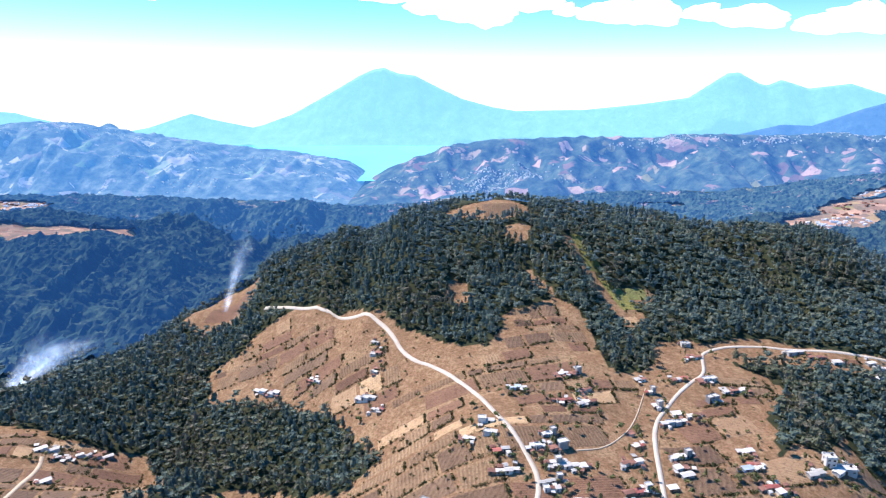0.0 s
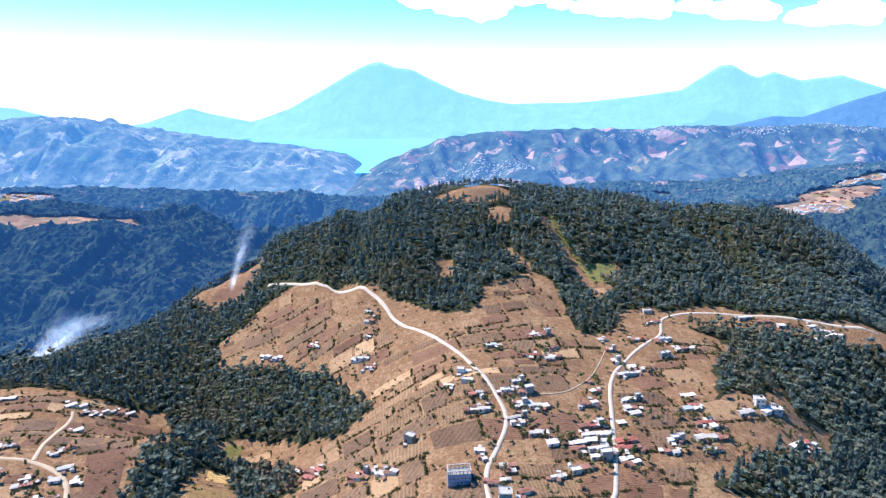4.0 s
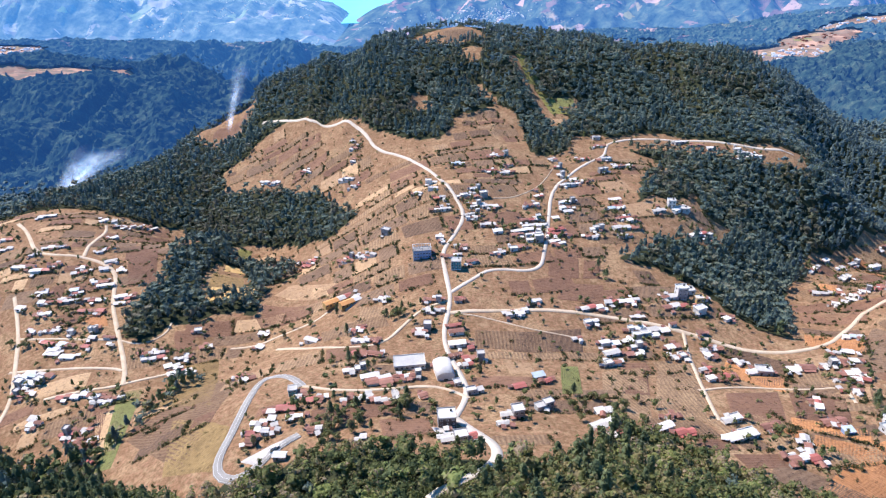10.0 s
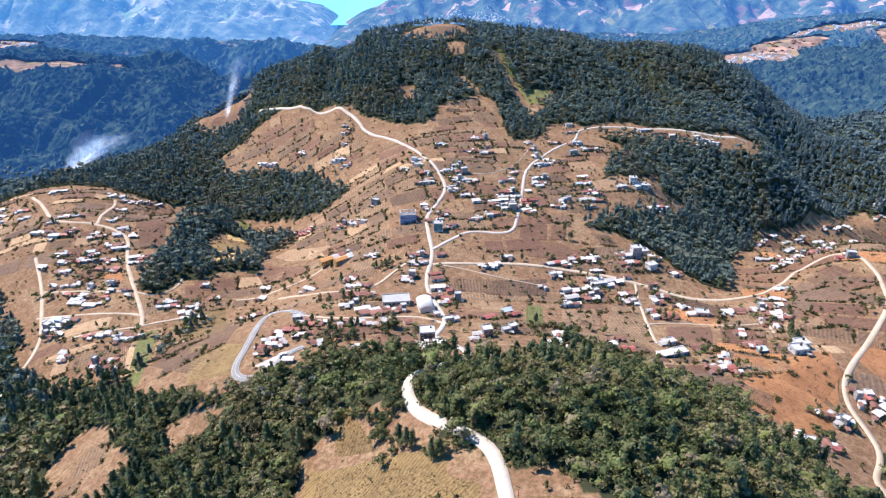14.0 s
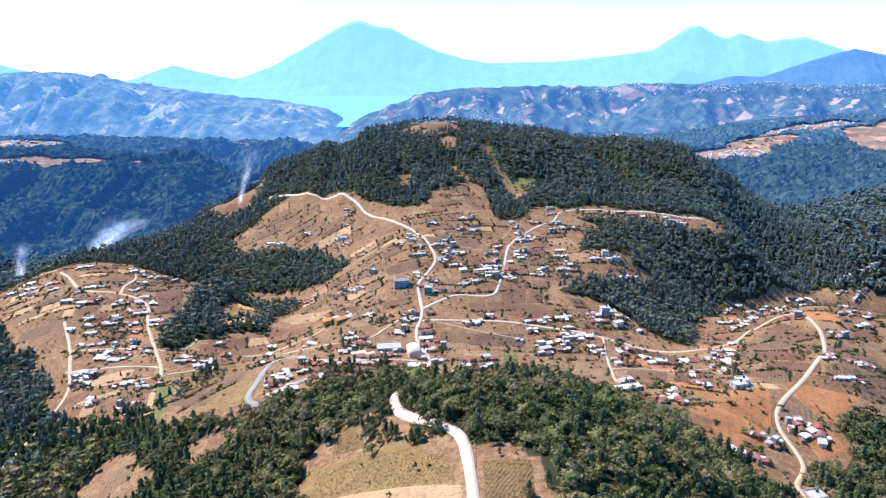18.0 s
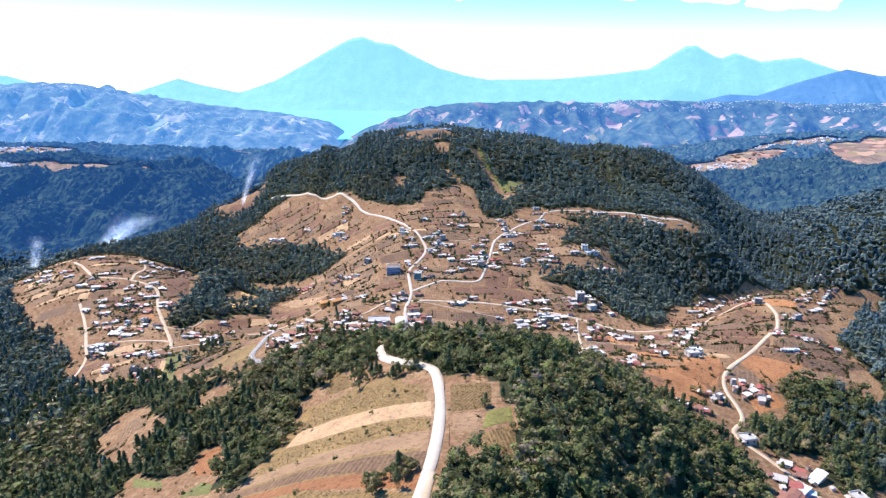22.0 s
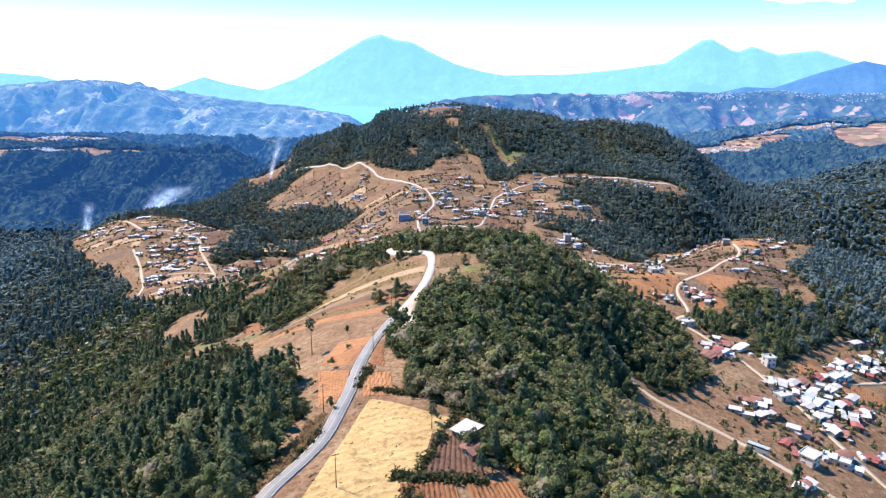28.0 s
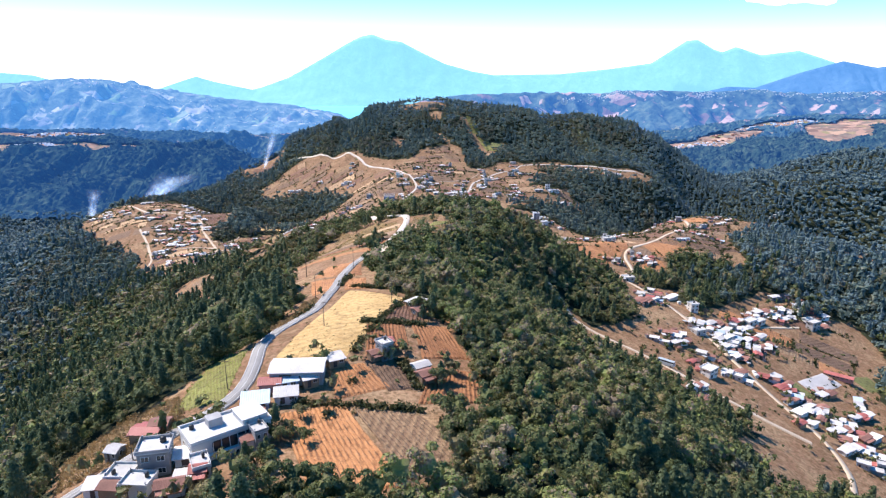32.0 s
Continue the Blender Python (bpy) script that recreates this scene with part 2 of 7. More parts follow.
EARTH = (0.313, 0.174, 0.105)
M = {
    "bark": paint("bark", (0.06, 0.045, 0.03), (0.16, 0.12, 0.09), 2.0),
    "oak": leaf_paint("oak leaves", [(0.42, (0.054, 0.080, 0.037)), (0.54, (0.100, 0.126, 0.050)), (0.66, (0.168, 0.184, 0.066)), (0.74, (0.235, 0.19, 0.10)), (0.84, (0.32, 0.265, 0.12))]),
    "pine": leaf_paint("pine needles", [(0.42, (0.046, 0.074, 0.042)), (0.6, (0.095, 0.128, 0.064)), (0.8, (0.17, 0.195, 0.085))]),
    "young": leaf_paint("young and dry leaves", [(0.46, (0.17, 0.215, 0.075)), (0.6, (0.25, 0.28, 0.09)), (0.7, (0.30, 0.23, 0.15)), (0.82, (0.36, 0.28, 0.19))]),
    # Distant leaves: lighter and bluer, with airy haze mixed into the base colour.
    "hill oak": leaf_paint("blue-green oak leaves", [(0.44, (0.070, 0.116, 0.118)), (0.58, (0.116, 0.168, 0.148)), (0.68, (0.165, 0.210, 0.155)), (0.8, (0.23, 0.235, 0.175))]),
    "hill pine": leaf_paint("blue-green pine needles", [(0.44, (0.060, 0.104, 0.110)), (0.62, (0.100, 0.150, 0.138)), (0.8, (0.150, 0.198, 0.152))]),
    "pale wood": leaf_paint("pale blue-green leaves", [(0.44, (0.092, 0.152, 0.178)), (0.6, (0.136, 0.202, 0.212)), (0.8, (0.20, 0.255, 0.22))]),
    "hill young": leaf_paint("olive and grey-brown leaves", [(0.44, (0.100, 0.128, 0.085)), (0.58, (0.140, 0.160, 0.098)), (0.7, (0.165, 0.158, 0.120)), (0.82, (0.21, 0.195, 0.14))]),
    "shrub": leaf_paint("shrub leaves", [(0.35, (0.032, 0.044, 0.018)), (0.6, (0.066, 0.078, 0.03)), (0.85, (0.15, 0.125, 0.055))]),
    "turf": leaf_paint("yellow-green grass blades", [(0.4, (0.16, 0.18, 0.04)), (0.7, (0.30, 0.32, 0.07)), (0.85, (0.40, 0.34, 0.12))]),
    "dry": leaf_paint("dry stalks", [(0.25, (0.20, 0.13, 0.06)), (0.8, (0.42, 0.30, 0.14))]),
    "yard": paint("worn grey concrete yard", (0.42, 0.39, 0.36), (0.58, 0.55, 0.52), 0.15, 0.9, 1.5, vary=0.02),
    "road": paint("pale concrete road", (0.48, 0.41, 0.33), (0.64, 0.57, 0.48), 0.12, 0.9, 1.5, vary=0.02),
    "dirt": paint("dirt track", (0.48, 0.36, 0.24), (0.66, 0.54, 0.40), 0.15, 0.95, 1.5, vary=0.05),
    "asphalt": paint("worn grey asphalt", (0.23, 0.22, 0.205), (0.33, 0.315, 0.29), 0.15, 0.85, 2.0, vary=0.02),
    "line": paint("white road paint", (0.6, 0.6, 0.58), (0.8, 0.8, 0.78), 1.0),
    "white": paint("whitewash", (0.66, 0.63, 0.58), (0.84, 0.82, 0.77), 0.5, vary=0.15),
    "block": paint("bare concrete block", (0.30, 0.29, 0.28), (0.48, 0.46, 0.44), 0.5, vary=0.3),
    "adobe": paint("adobe plaster", (0.30, 0.18, 0.10), (0.45, 0.30, 0.18), 0.5, vary=0.3),
    "teal": paint("teal paint", (0.05, 0.22, 0.26), (0.10, 0.36, 0.40), 0.6),
    "pink": paint("faded pink paint", (0.50, 0.22, 0.18), (0.66, 0.36, 0.30), 0.6),
    "ochre": paint("ochre paint", (0.55, 0.34, 0.10), (0.70, 0.46, 0.18), 0.6),
    "blue": paint("pale blue paint", (0.22, 0.34, 0.55), (0.36, 0.48, 0.68), 0.6),
    "zinc": paint("bright zinc sheet", (0.62, 0.58, 0.53), (0.86, 0.83, 0.78), 0.35, 0.75, 3.0, 0.0, 0.4),
    "rust": paint("rusted red sheet", (0.24, 0.095, 0.065), (0.45, 0.22, 0.16), 0.3, 0.8, 3.0, vary=0.4),
    "red": paint("red painted sheet", (0.38, 0.09, 0.07), (0.55, 0.18, 0.14), 0.3, 0.6, 3.0, vary=0.3),
    "orange": paint("orange sheet roof", (0.55, 0.24, 0.07), (0.72, 0.36, 0.12), 0.3, 0.7),
    "slab": paint("sunlit concrete roof slab", (0.50, 0.49, 0.46), (0.76, 0.75, 0.72), 0.3, vary=0.3),
    "bluesheet": paint("pale blue sheet", (0.42, 0.52, 0.58), (0.62, 0.72, 0.76), 0.4, 0.5),
    "door": paint("painted metal door", (0.06, 0.06, 0.07), (0.22, 0.14, 0.10), 1.0, vary=0.5),
    "glass": paint("dark window glass", (0.02, 0.025, 0.03), (0.05, 0.06, 0.07), 1.0, 0.12),
    "tank": paint("black water tank", (0.02, 0.02, 0.02), (0.04, 0.04, 0.04), 1.0, 0.5),
    # Far woods and soil: blue haze is painted in as faint emission.
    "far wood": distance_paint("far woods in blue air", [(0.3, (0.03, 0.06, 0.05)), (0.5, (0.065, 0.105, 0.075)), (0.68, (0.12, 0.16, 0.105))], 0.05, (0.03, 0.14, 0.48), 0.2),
    # Pale walls brightened by a bluish emission in place of haze.
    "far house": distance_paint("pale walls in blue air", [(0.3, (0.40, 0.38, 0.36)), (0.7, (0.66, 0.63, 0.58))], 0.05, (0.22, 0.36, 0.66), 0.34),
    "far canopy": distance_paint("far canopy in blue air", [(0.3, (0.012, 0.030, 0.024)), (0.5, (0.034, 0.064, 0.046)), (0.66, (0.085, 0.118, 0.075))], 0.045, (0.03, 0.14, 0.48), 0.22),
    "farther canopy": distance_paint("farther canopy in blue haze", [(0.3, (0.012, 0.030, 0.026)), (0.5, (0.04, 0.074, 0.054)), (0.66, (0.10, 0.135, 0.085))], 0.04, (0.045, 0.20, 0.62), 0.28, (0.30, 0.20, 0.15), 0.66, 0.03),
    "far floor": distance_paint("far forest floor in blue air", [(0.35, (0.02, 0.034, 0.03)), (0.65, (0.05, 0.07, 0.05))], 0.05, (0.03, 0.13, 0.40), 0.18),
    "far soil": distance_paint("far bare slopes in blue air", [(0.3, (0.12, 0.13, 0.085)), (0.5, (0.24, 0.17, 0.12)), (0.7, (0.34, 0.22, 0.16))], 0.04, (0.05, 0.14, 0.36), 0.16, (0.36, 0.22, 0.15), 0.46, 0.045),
    "stubble": field_paint("dry maize stubble", (0.233, 0.132, 0.072), (0.495, 0.336, 0.180), 1.9, 0.6),
    "tilled": field_paint("tilled brown soil", (0.211, 0.105, 0.059), (0.313, 0.174, 0.103), 1.5, 0.5, 90, vary=0.3),
    "orange soil": field_paint("tilled orange soil", (0.48, 0.205, 0.075), (0.66, 0.33, 0.14), 1.2, 0.5),
    "straw": field_paint("pale straw field", (0.54, 0.34, 0.18), (0.72, 0.50, 0.28), 1.0, 0.5, 90),
    "fallow": field_paint("fallow brown field", (0.187, 0.110, 0.063), (0.346, 0.224, 0.132), 2.8, 0.55, 30),
    "green": field_paint("green crop", (0.19, 0.17, 0.06), (0.24, 0.29, 0.08), 1.0, 0.7, vary=0.2),
    "grass": field_paint("yellow-green grass", (0.20, 0.17, 0.05), (0.33, 0.35, 0.08), 0.8, 0.4, vary=0.1),
    "maize": field_paint("golden maize stubble", (0.22, 0.135, 0.05), (0.44, 0.30, 0.12), 1.3, 0.6, 20, vary=0.3),
    "yellow": field_paint("dry yellow field", (0.58, 0.36, 0.13), (0.78, 0.54, 0.23), 2.6, 0.5, 60, vary=0.05),
}

# -- land: spot heights along ridges, shelves and valley floors, blended smoothly --
RIDGE_ROAD = [(-95, 40, 108), (-75, 85, 118), (-48, 119, 124), (-40, 157, 127), (-14, 140, 124), (-6, 183, 126), (-24, 206, 124),
              (-30, 235, 121), (-40, 256, 117), (-27, 300, 113), (-18, 350, 111), (2, 356, 113), (-18, 395, 106), (-40, 434, 99),
              (0, 40, 120), (20, 90, 118), (-10, 270, 118)]
KNOLL = [(36, 400, 107), (62, 382, 97), (30, 325, 106), (22, 440, 98), (60, 440, 86), (90, 420, 72), (60, 470, 72), (-10, 465, 86)]
EAST_SLOPE = [(50, 303, 80), (73, 338, 70), (98, 340, 60), (60, 200, 94), (105, 200, 66), (150, 200, 40), (120, 110, 62),
              (65, 120, 102), (180, 260, 32), (260, 230, 8), (220, 110, 10), (35, 165, 113), (30, 240, 106)]
EAST_SHELF = [(155, 340, 47), (213, 321, 27), (143, 438, 52), (134, 455, 54), (139, 501, 60), (160, 498, 57), (215, 540, 57),
              (269, 652, 40), (260, 600, 46), (300, 560, 40), (260, 470, 44), (330, 400, 10), (330, 640, 38), (400, 560, 30), (240, 400, 30)]
PLATEAU = [(-41, 543, 61), (-120, 542, 59), (-126, 484, 66), (-100, 470, 72), (124, 566, 41), (111, 623, 44), (143, 742, 54),
           (21, 649, 54), (-46, 665, 58), (-19, 713, 63), (-42, 748, 70), (61, 778, 61), (113, 825, 63), (40, 580, 48),
           (-98, 628, 40), (-60, 600, 54), (0, 600, 54), (60, 700, 57)]
HILL = [(0, 1018, 122), (8, 1072, 139), (-26, 1074, 139), (-66, 1070, 128), (-165, 1075, 100), (-245, 1050, 70), (105, 1050, 122), (210, 1060, 108),
        (310, 1060, 90), (390, 1060, 58), (430, 1058, 34), (458, 1048, 16), (474, 1020, 4), (392, 930, -6), (95, 948, 76), (-40, 930, 92), (40, 890, 76), (-90, 850, 62), (-150, 880, 46),
        (-40, 830, 73), (160, 930, 70), (304, 860, 47), (240, 840, 52)]
GULLIES = [(200, 670, 14), (230, 740, 6), (300, 760, -10), (180, 640, 22), (420, 760, -40), (400, 900, -30), (520, 820, -60),
           (350, 700, -5), (-150, 640, 18), (-160, 720, 12), (-190, 780, -2), (-160, 590, 26), (-110, 690, 34), (-260, 820, -10)]
WEST_SHELF = [(-212, 598, 25), (-269, 718, 24), (-323, 732, 29), (-180, 682, 22), (-232, 776, 20), (-426, 827, 14), (-275, 541, 7),
              (-260, 574, 19), (-400, 740, 12), (-350, 640, 4), (-230, 670, 24), (-340, 820, 20), (-300, 870, 2)]
WEST_WOODS = [(-71, 417, 77), (-138, 465, 56), (-100, 300, 84), (-150, 200, 52), (-200, 300, 18), (-250, 420, -6), (-160, 370, 46),
              (-110, 150, 92), (-300, 300, -30), (-380, 480, -40), (-200, 100, 20), (-330, 100, -40), (-500, 650, -50), (-105, 235, 90)]
WEST_VALLEY = [(-443, 976, -14), (-550, 1000, -60), (-560, 1120, -70), (-289, 1066, 31), (-320, 1000, 14), (-380, 1100, -40),
               (-620, 800, -70), (-800, 1080, -75), (-310, 1050, 32), (-265, 1045, 36), (-290, 1095, 36), (-240, 1000, 44),
               (-300, 1200, -26), (-230, 1180, 6)]
# Most heights from here on fit the camera's view at guessed distances.
WEST_CLIFF = [(-833, 1330, -46), (-708, 1330, -38), (-626, 1330, -33), (-539, 1320, -35), (-460, 1290, -25), (-390, 1230, -22), (-714, 1180, -60),
              (-610, 1180, -58), (-534, 1170, -54), (-455, 1150, -46), (-395, 1170, -34), (-1100, 1330, -40), (-1000, 1180, -58)]
MESA = [(-936, 1470, 4), (-804, 1480, 2), (-696, 1490, 5), (-611, 1500, -1), (-803, 1570, 1), (-676, 1600, 0), (-1094, 1600, 2), (-1150, 1470, 5), (-1500, 1480, 10),
        (-523, 1460, -17), (-442, 1390, -20), (-372, 1310, -21), (-982, 1800, 1), (-1201, 1800, 3), (-951, 1850, 5), (-781, 1740, -3), (-729, 1830, -2),
        (-700, 1850, 1), (-644, 1860, -22), (-574, 1880, -28), (-509, 1880, -26), (-437, 1880, -12), (-388, 1860, -26), (-321, 1800, -50),
        (-559, 1640, -44), (-470, 1600, -56), (-423, 1620, -60), (-374, 1640, -52), (-420, 1450, -50), (-392, 1480, -54), (-317, 1600, -52), (-1600, 1700, 20)]
EAST_FAR = [(465, 985, 13), (506, 1005, 24), (568, 1030, 32), (637, 1050, 37), (760, 1100, 42), (900, 1120, 46), (460, 900, -10), (520, 900, 6), (900, 900, 16), (700, 600, -30),
            (526, 1200, -50), (624, 1250, -48), (743, 1400, -26), (872, 1480, 0), (823, 1300, 2), (582, 1480, -30), (652, 1500, -14), (740, 1460, -12), (400, 1250, -40),
            (300, 1450, -60), (565, 1620, -8), (774, 1780, 8), (876, 1850, 13), (1028, 1920, 37), (1175, 1950, 46), (1249, 1900, 52), (1041, 1600, 9), (978, 1640, 3),
            (700, 1630, -8), (614, 2150, -40), (777, 2150, -34), (1026, 2260, -10), (453, 2200, -40), (1314, 2260, 10), (1500, 1600, 60)]
FAR_RIDGES = [(-1750, 3000, -110), (-900, 2950, -110), (-420, 2800, -110), (150, 2900, -110), (1200, 2900, -110), (3000, 2900, -100),
              (-370, 2300, -104), (-109, 2200, -70), (-549, 2350, -92), (-805, 2350, -90), (-1117, 2300, -75), (-1800, 2300, -80), (1800, 2300, -60), (-2600, 2300, -60), (2200, 2200, -40)]
BEYOND = [(-1500, 3600, -110), (-400, 3200, -110), (400, 3500, -110), (1500, 3500, -100), (3000, 3500, -60), (0, 4500, -110),
          (-3000, 4500, -60), (3500, 4500, -60), (-4000, 2500, -60), (4000, 2500, -60), (-2500, 500, -40), (2500, 500, 20), (0, -600, 60),
          (-1500, -500, -40), (1500, -500, -20), (-1200, 600, -80), (1300, 600, 0)]
SPOTS = np.array(RIDGE_ROAD + KNOLL + EAST_SLOPE + EAST_SHELF + PLATEAU + HILL + GULLIES + WEST_SHELF + WEST_WOODS
                 + WEST_VALLEY + WEST_CLIFF + MESA + EAST_FAR + FAR_RIDGES + BEYOND, float)


def kernel(d2):
    return np.sqrt(d2 + 400.0)


def spread(ax, ay, bx, by):
    return kernel((ax[:, None] - bx[None]) ** 2 + (ay[:, None] - by[None]) ** 2)


_a = spread(SPOTS[:, 0], SPOTS[:, 1], SPOTS[:, 0], SPOTS[:, 1]) - 0.6 * np.eye(len(SPOTS))
_b = np.ones((len(SPOTS) + 1, len(SPOTS) + 1))
_b[:-1, :-1], _b[-1, -1] = _a, 0
LAND = np.linalg.solve(_b, np.r_[SPOTS[:, 2], 0])


def value_noise(x, y, seed):
    xi, yi = np.floor(x), np.floor(y)
    fx, fy = x - xi, y - yi
    fx, fy = fx * fx * (3 - 2 * fx), fy * fy * (3 - 2 * fy)

    def corner(a, b):
        h = np.sin(a * 127.1 + b * 311.7 + seed * 74.7) * 43758.5453
        return h - np.floor(h)
    return ((corner(xi, yi) * (1 - fx) + corner(xi + 1, yi) * fx) * (1 - fy)
            + (corner(xi, yi + 1) * (1 - fx) + corner(xi + 1, yi + 1) * fx) * fy) * 2 - 1


def height(x, y):
    """The land's height at arrays of places."""
    x, y = np.atleast_1d(np.asarray(x, float)), np.atleast_1d(np.asarray(y, float))
    z = np.concatenate([spread(x[i:i + 4000], y[i:i + 4000], SPOTS[:, 0], SPOTS[:, 1]) @ LAND[:-1] + LAND[-1]
                        for i in range(0, len(x), 4000)])
    far = np.clip((np.hypot(x, y - 450) - 700) / 500, 0, 1)
    far *= 1 - 0.85 * np.clip((y - 1900) / 400, 0, 1)
    z += far * (9 * value_noise(x / 210, y / 210, 1) + 7 * value_noise(x / 55, y / 55, 7))

    def band(v, lo, hi, soft):
        return np.clip((v - lo) / soft, 0, 1) * np.clip((hi - v) / soft, 0, 1)

    def cut(a, b, seed):
        """Sharp ribs with ravines between them."""
        return 0.5 - np.abs(value_noise(a + 0.7 * value_noise(b * 2, a, seed + 5), b, seed))
    scarp = band(y, 1090, 1500, 90) * np.clip((-330 - x) / 70, 0, 1)
    z += scarp * (44 * cut(x / 80, y / 330, 14) + 22 * cut(x / 36, y / 170, 16))
    chasm = band(y, 1500, 1900, 60) * band(x, -680, -280, 50)
    z += chasm * (48 * cut(x / 55, y / 260, 17) + 18 * cut(x / 25, y / 120, 18))
    east = np.clip((x - 430) / 120, 0, 1) * band(y, 780, 1560, 90)
    z += east * (24 * cut(x / 80 + y / 200, y / 170, 19) + 10 * cut(x / 36, y / 90, 20))
    spur = np.clip((y - 870) / 110, 0, 1) * np.clip((x + 200) / 90, 0, 1) * np.clip((480 - x) / 150, 0, 1) * np.clip((1250 - y) / 100, 0, 1) * np.clip(np.hypot((x + 15) / 70, (y - 1062) / 50) - 0.5, 0, 1)
    z += spur * (26 * cut(x / 66, y / 190, 15) + 11 * cut(x / 29, y / 80, 21))
    gorge = band(y, 560, 900, 60) * band(x, 180, 480, 50)
    z += gorge * 10 * cut(x / 60, y / 60, 22)
    z += 0.8 * value_noise(x / 31, y / 31, 3) + 0.35 * value_noise(x / 12, y / 12, 4)
    return z


def ground(x, y):
    return float(height(x, y)[0])


# -- end of land --

# ---- open land in plan ----
CENTRE = [(-225, 972), (-189, 975), (-133, 935), (-79, 882), (-39, 849), (-25, 880), (-12, 908), (27, 925), (38, 860), (45, 827), (70, 835),
          (92, 880), (118, 885), (168, 893), (219, 870), (299, 868), (292, 842), (217, 850), (134, 860), (158, 823), (125, 793), (116, 750),
          (140, 738), (176, 735), (161, 719), (110, 700), (75, 668), (102, 665), (127, 637), (150, 605), (175, 592), (150, 560), (128, 530),
          (100, 485), (84, 463), (66, 484), (47, 487), (38, 503), (19, 484), (-5, 472), (-24, 466), (-44, 478), (-68, 486), (-90, 484), (-115, 473), (-131, 474)]
CENTRE_WEST = [(-131, 474), (-172, 497), (-196, 526), (-165, 590), (-205, 596), (-222, 622), (-211, 636), (-208, 649), (-194, 655), (-182, 663), (-162, 661), (-150, 668), (-128, 690), (-108, 720), (-98, 749),
               (-115, 790), (-136, 827), (-197, 877), (-247, 899), (-262, 926)]
WEST = [(-228, 630), (-238, 660), (-240, 745), (-232, 776), (-240, 810), (-275, 850), (-330, 845), (-365, 850), (-430, 850), (-470, 900), (-520, 880),
        (-470, 800), (-430, 750), (-380, 690), (-340, 650), (-300, 610), (-270, 555), (-240, 535), (-212, 525), (-190, 545), (-180, 600), (-190, 622)]
EAST = [(97, 570), (131, 597), (157, 597), (192, 675), (265, 764), (320, 796), (434, 877), (493, 858), (530, 850), (319, 612), (287, 599), (284, 578), (259, 527), (257, 487), (242, 468), (226, 475), (212, 481), (188, 483), (181, 461), (166, 446), (154, 453), (138, 435), (112, 410), (109, 431), (94, 450), (89, 481), (88, 507)]
EAST_TOP = [(175, 592), (233, 640), (262, 662), (330, 690), (420, 720), (440, 680), (360, 620), (310, 600), (275, 560), (200, 560)]
EAST_LOW = [(141, 433), (145, 413), (175, 417), (165, 390), (172, 378), (215, 419), (234, 434), (248, 440), (269, 436), (261, 420), (195, 322), (143, 277), (115, 264), (107, 275), (89, 275), (68, 272), (47, 255), (43, 268), (61, 306), (72, 315), (66, 328), (72, 340), (80, 333), (91, 325), (108, 335), (121, 351), (122, 376), (124, 408), (126, 427)]
EAST_FOOT = [(300, 420), (300, 370), (260, 330), (220, 230), (178, 208), (140, 246), (108, 282), (150, 330), (180, 380)]
RIDGE = [(-84, 432), (-58, 436), (-30, 410), (-14, 385), (2, 380), (10, 343), (0, 322), (-14, 316), (-19, 300), (-26, 284), (-30, 262), (-28, 240), (-19, 238), (-20, 214), (-11, 203), (0, 188), (14, 160), (12, 135),
         (4, 120), (-5, 100), (-40, 96), (-75, 70), (-84, 82), (-78, 108), (-88, 126), (-81, 140), (-63, 150), (-53, 168), (-46, 188), (-47, 205), (-53, 235), (-75, 265), (-100, 290), (-115, 310),
         (-95, 350), (-77, 400)]
GLADE = [(-100, 769), (-122, 760), (-154, 780), (-183, 803), (-211, 793), (-206, 768), (-189, 770), (-154, 755), (-140, 717), (-162, 716), (-161, 678), (-151, 659), (-115, 640), (-85, 649)]
RIDGE_EAST = [(-13.7, 380.2), (3.9, 375.3), (10.5, 356.5), (5.5, 321.1), (-6.2, 318.5), (-6.0, 334.9), (-15.2, 337.9)]
CENTRE_SPUR = [(109, 748), (133, 754), (172, 786), (163, 751), (188, 753), (160, 713), (118, 704), (79, 675)]
WOOD_PLOTS = [[(112, 209), (140, 245), (157, 242), (167, 228), (158, 210), (115, 178), (108, 181)], [(63, 135), (100, 169), (125, 187), (64, 126)], [(-196, 445), (-209, 480), (-203, 498), (-180, 486), (-163, 452), (-162, 421)], [(-207, 414), (-182, 408), (-152, 397), (-112, 357), (-95, 354), (-84, 363), (-70, 339), (-81, 316)], [(-123, 382), (-104, 372), (-115, 412), (-131, 411)], [(-157, 398), (-120, 364), (-98, 350), (-108, 376), (-159, 414)]]
MOUND = [(-212, 716), (-204, 744), (-184, 732), (-168, 690), (-183, 682), (-199, 688)]
OPEN = [*WOOD_PLOTS, MOUND, CENTRE + CENTRE_WEST, WEST, EAST, EAST_TOP, EAST_LOW, EAST_FOOT, RIDGE, GLADE, CENTRE_SPUR, RIDGE_EAST]
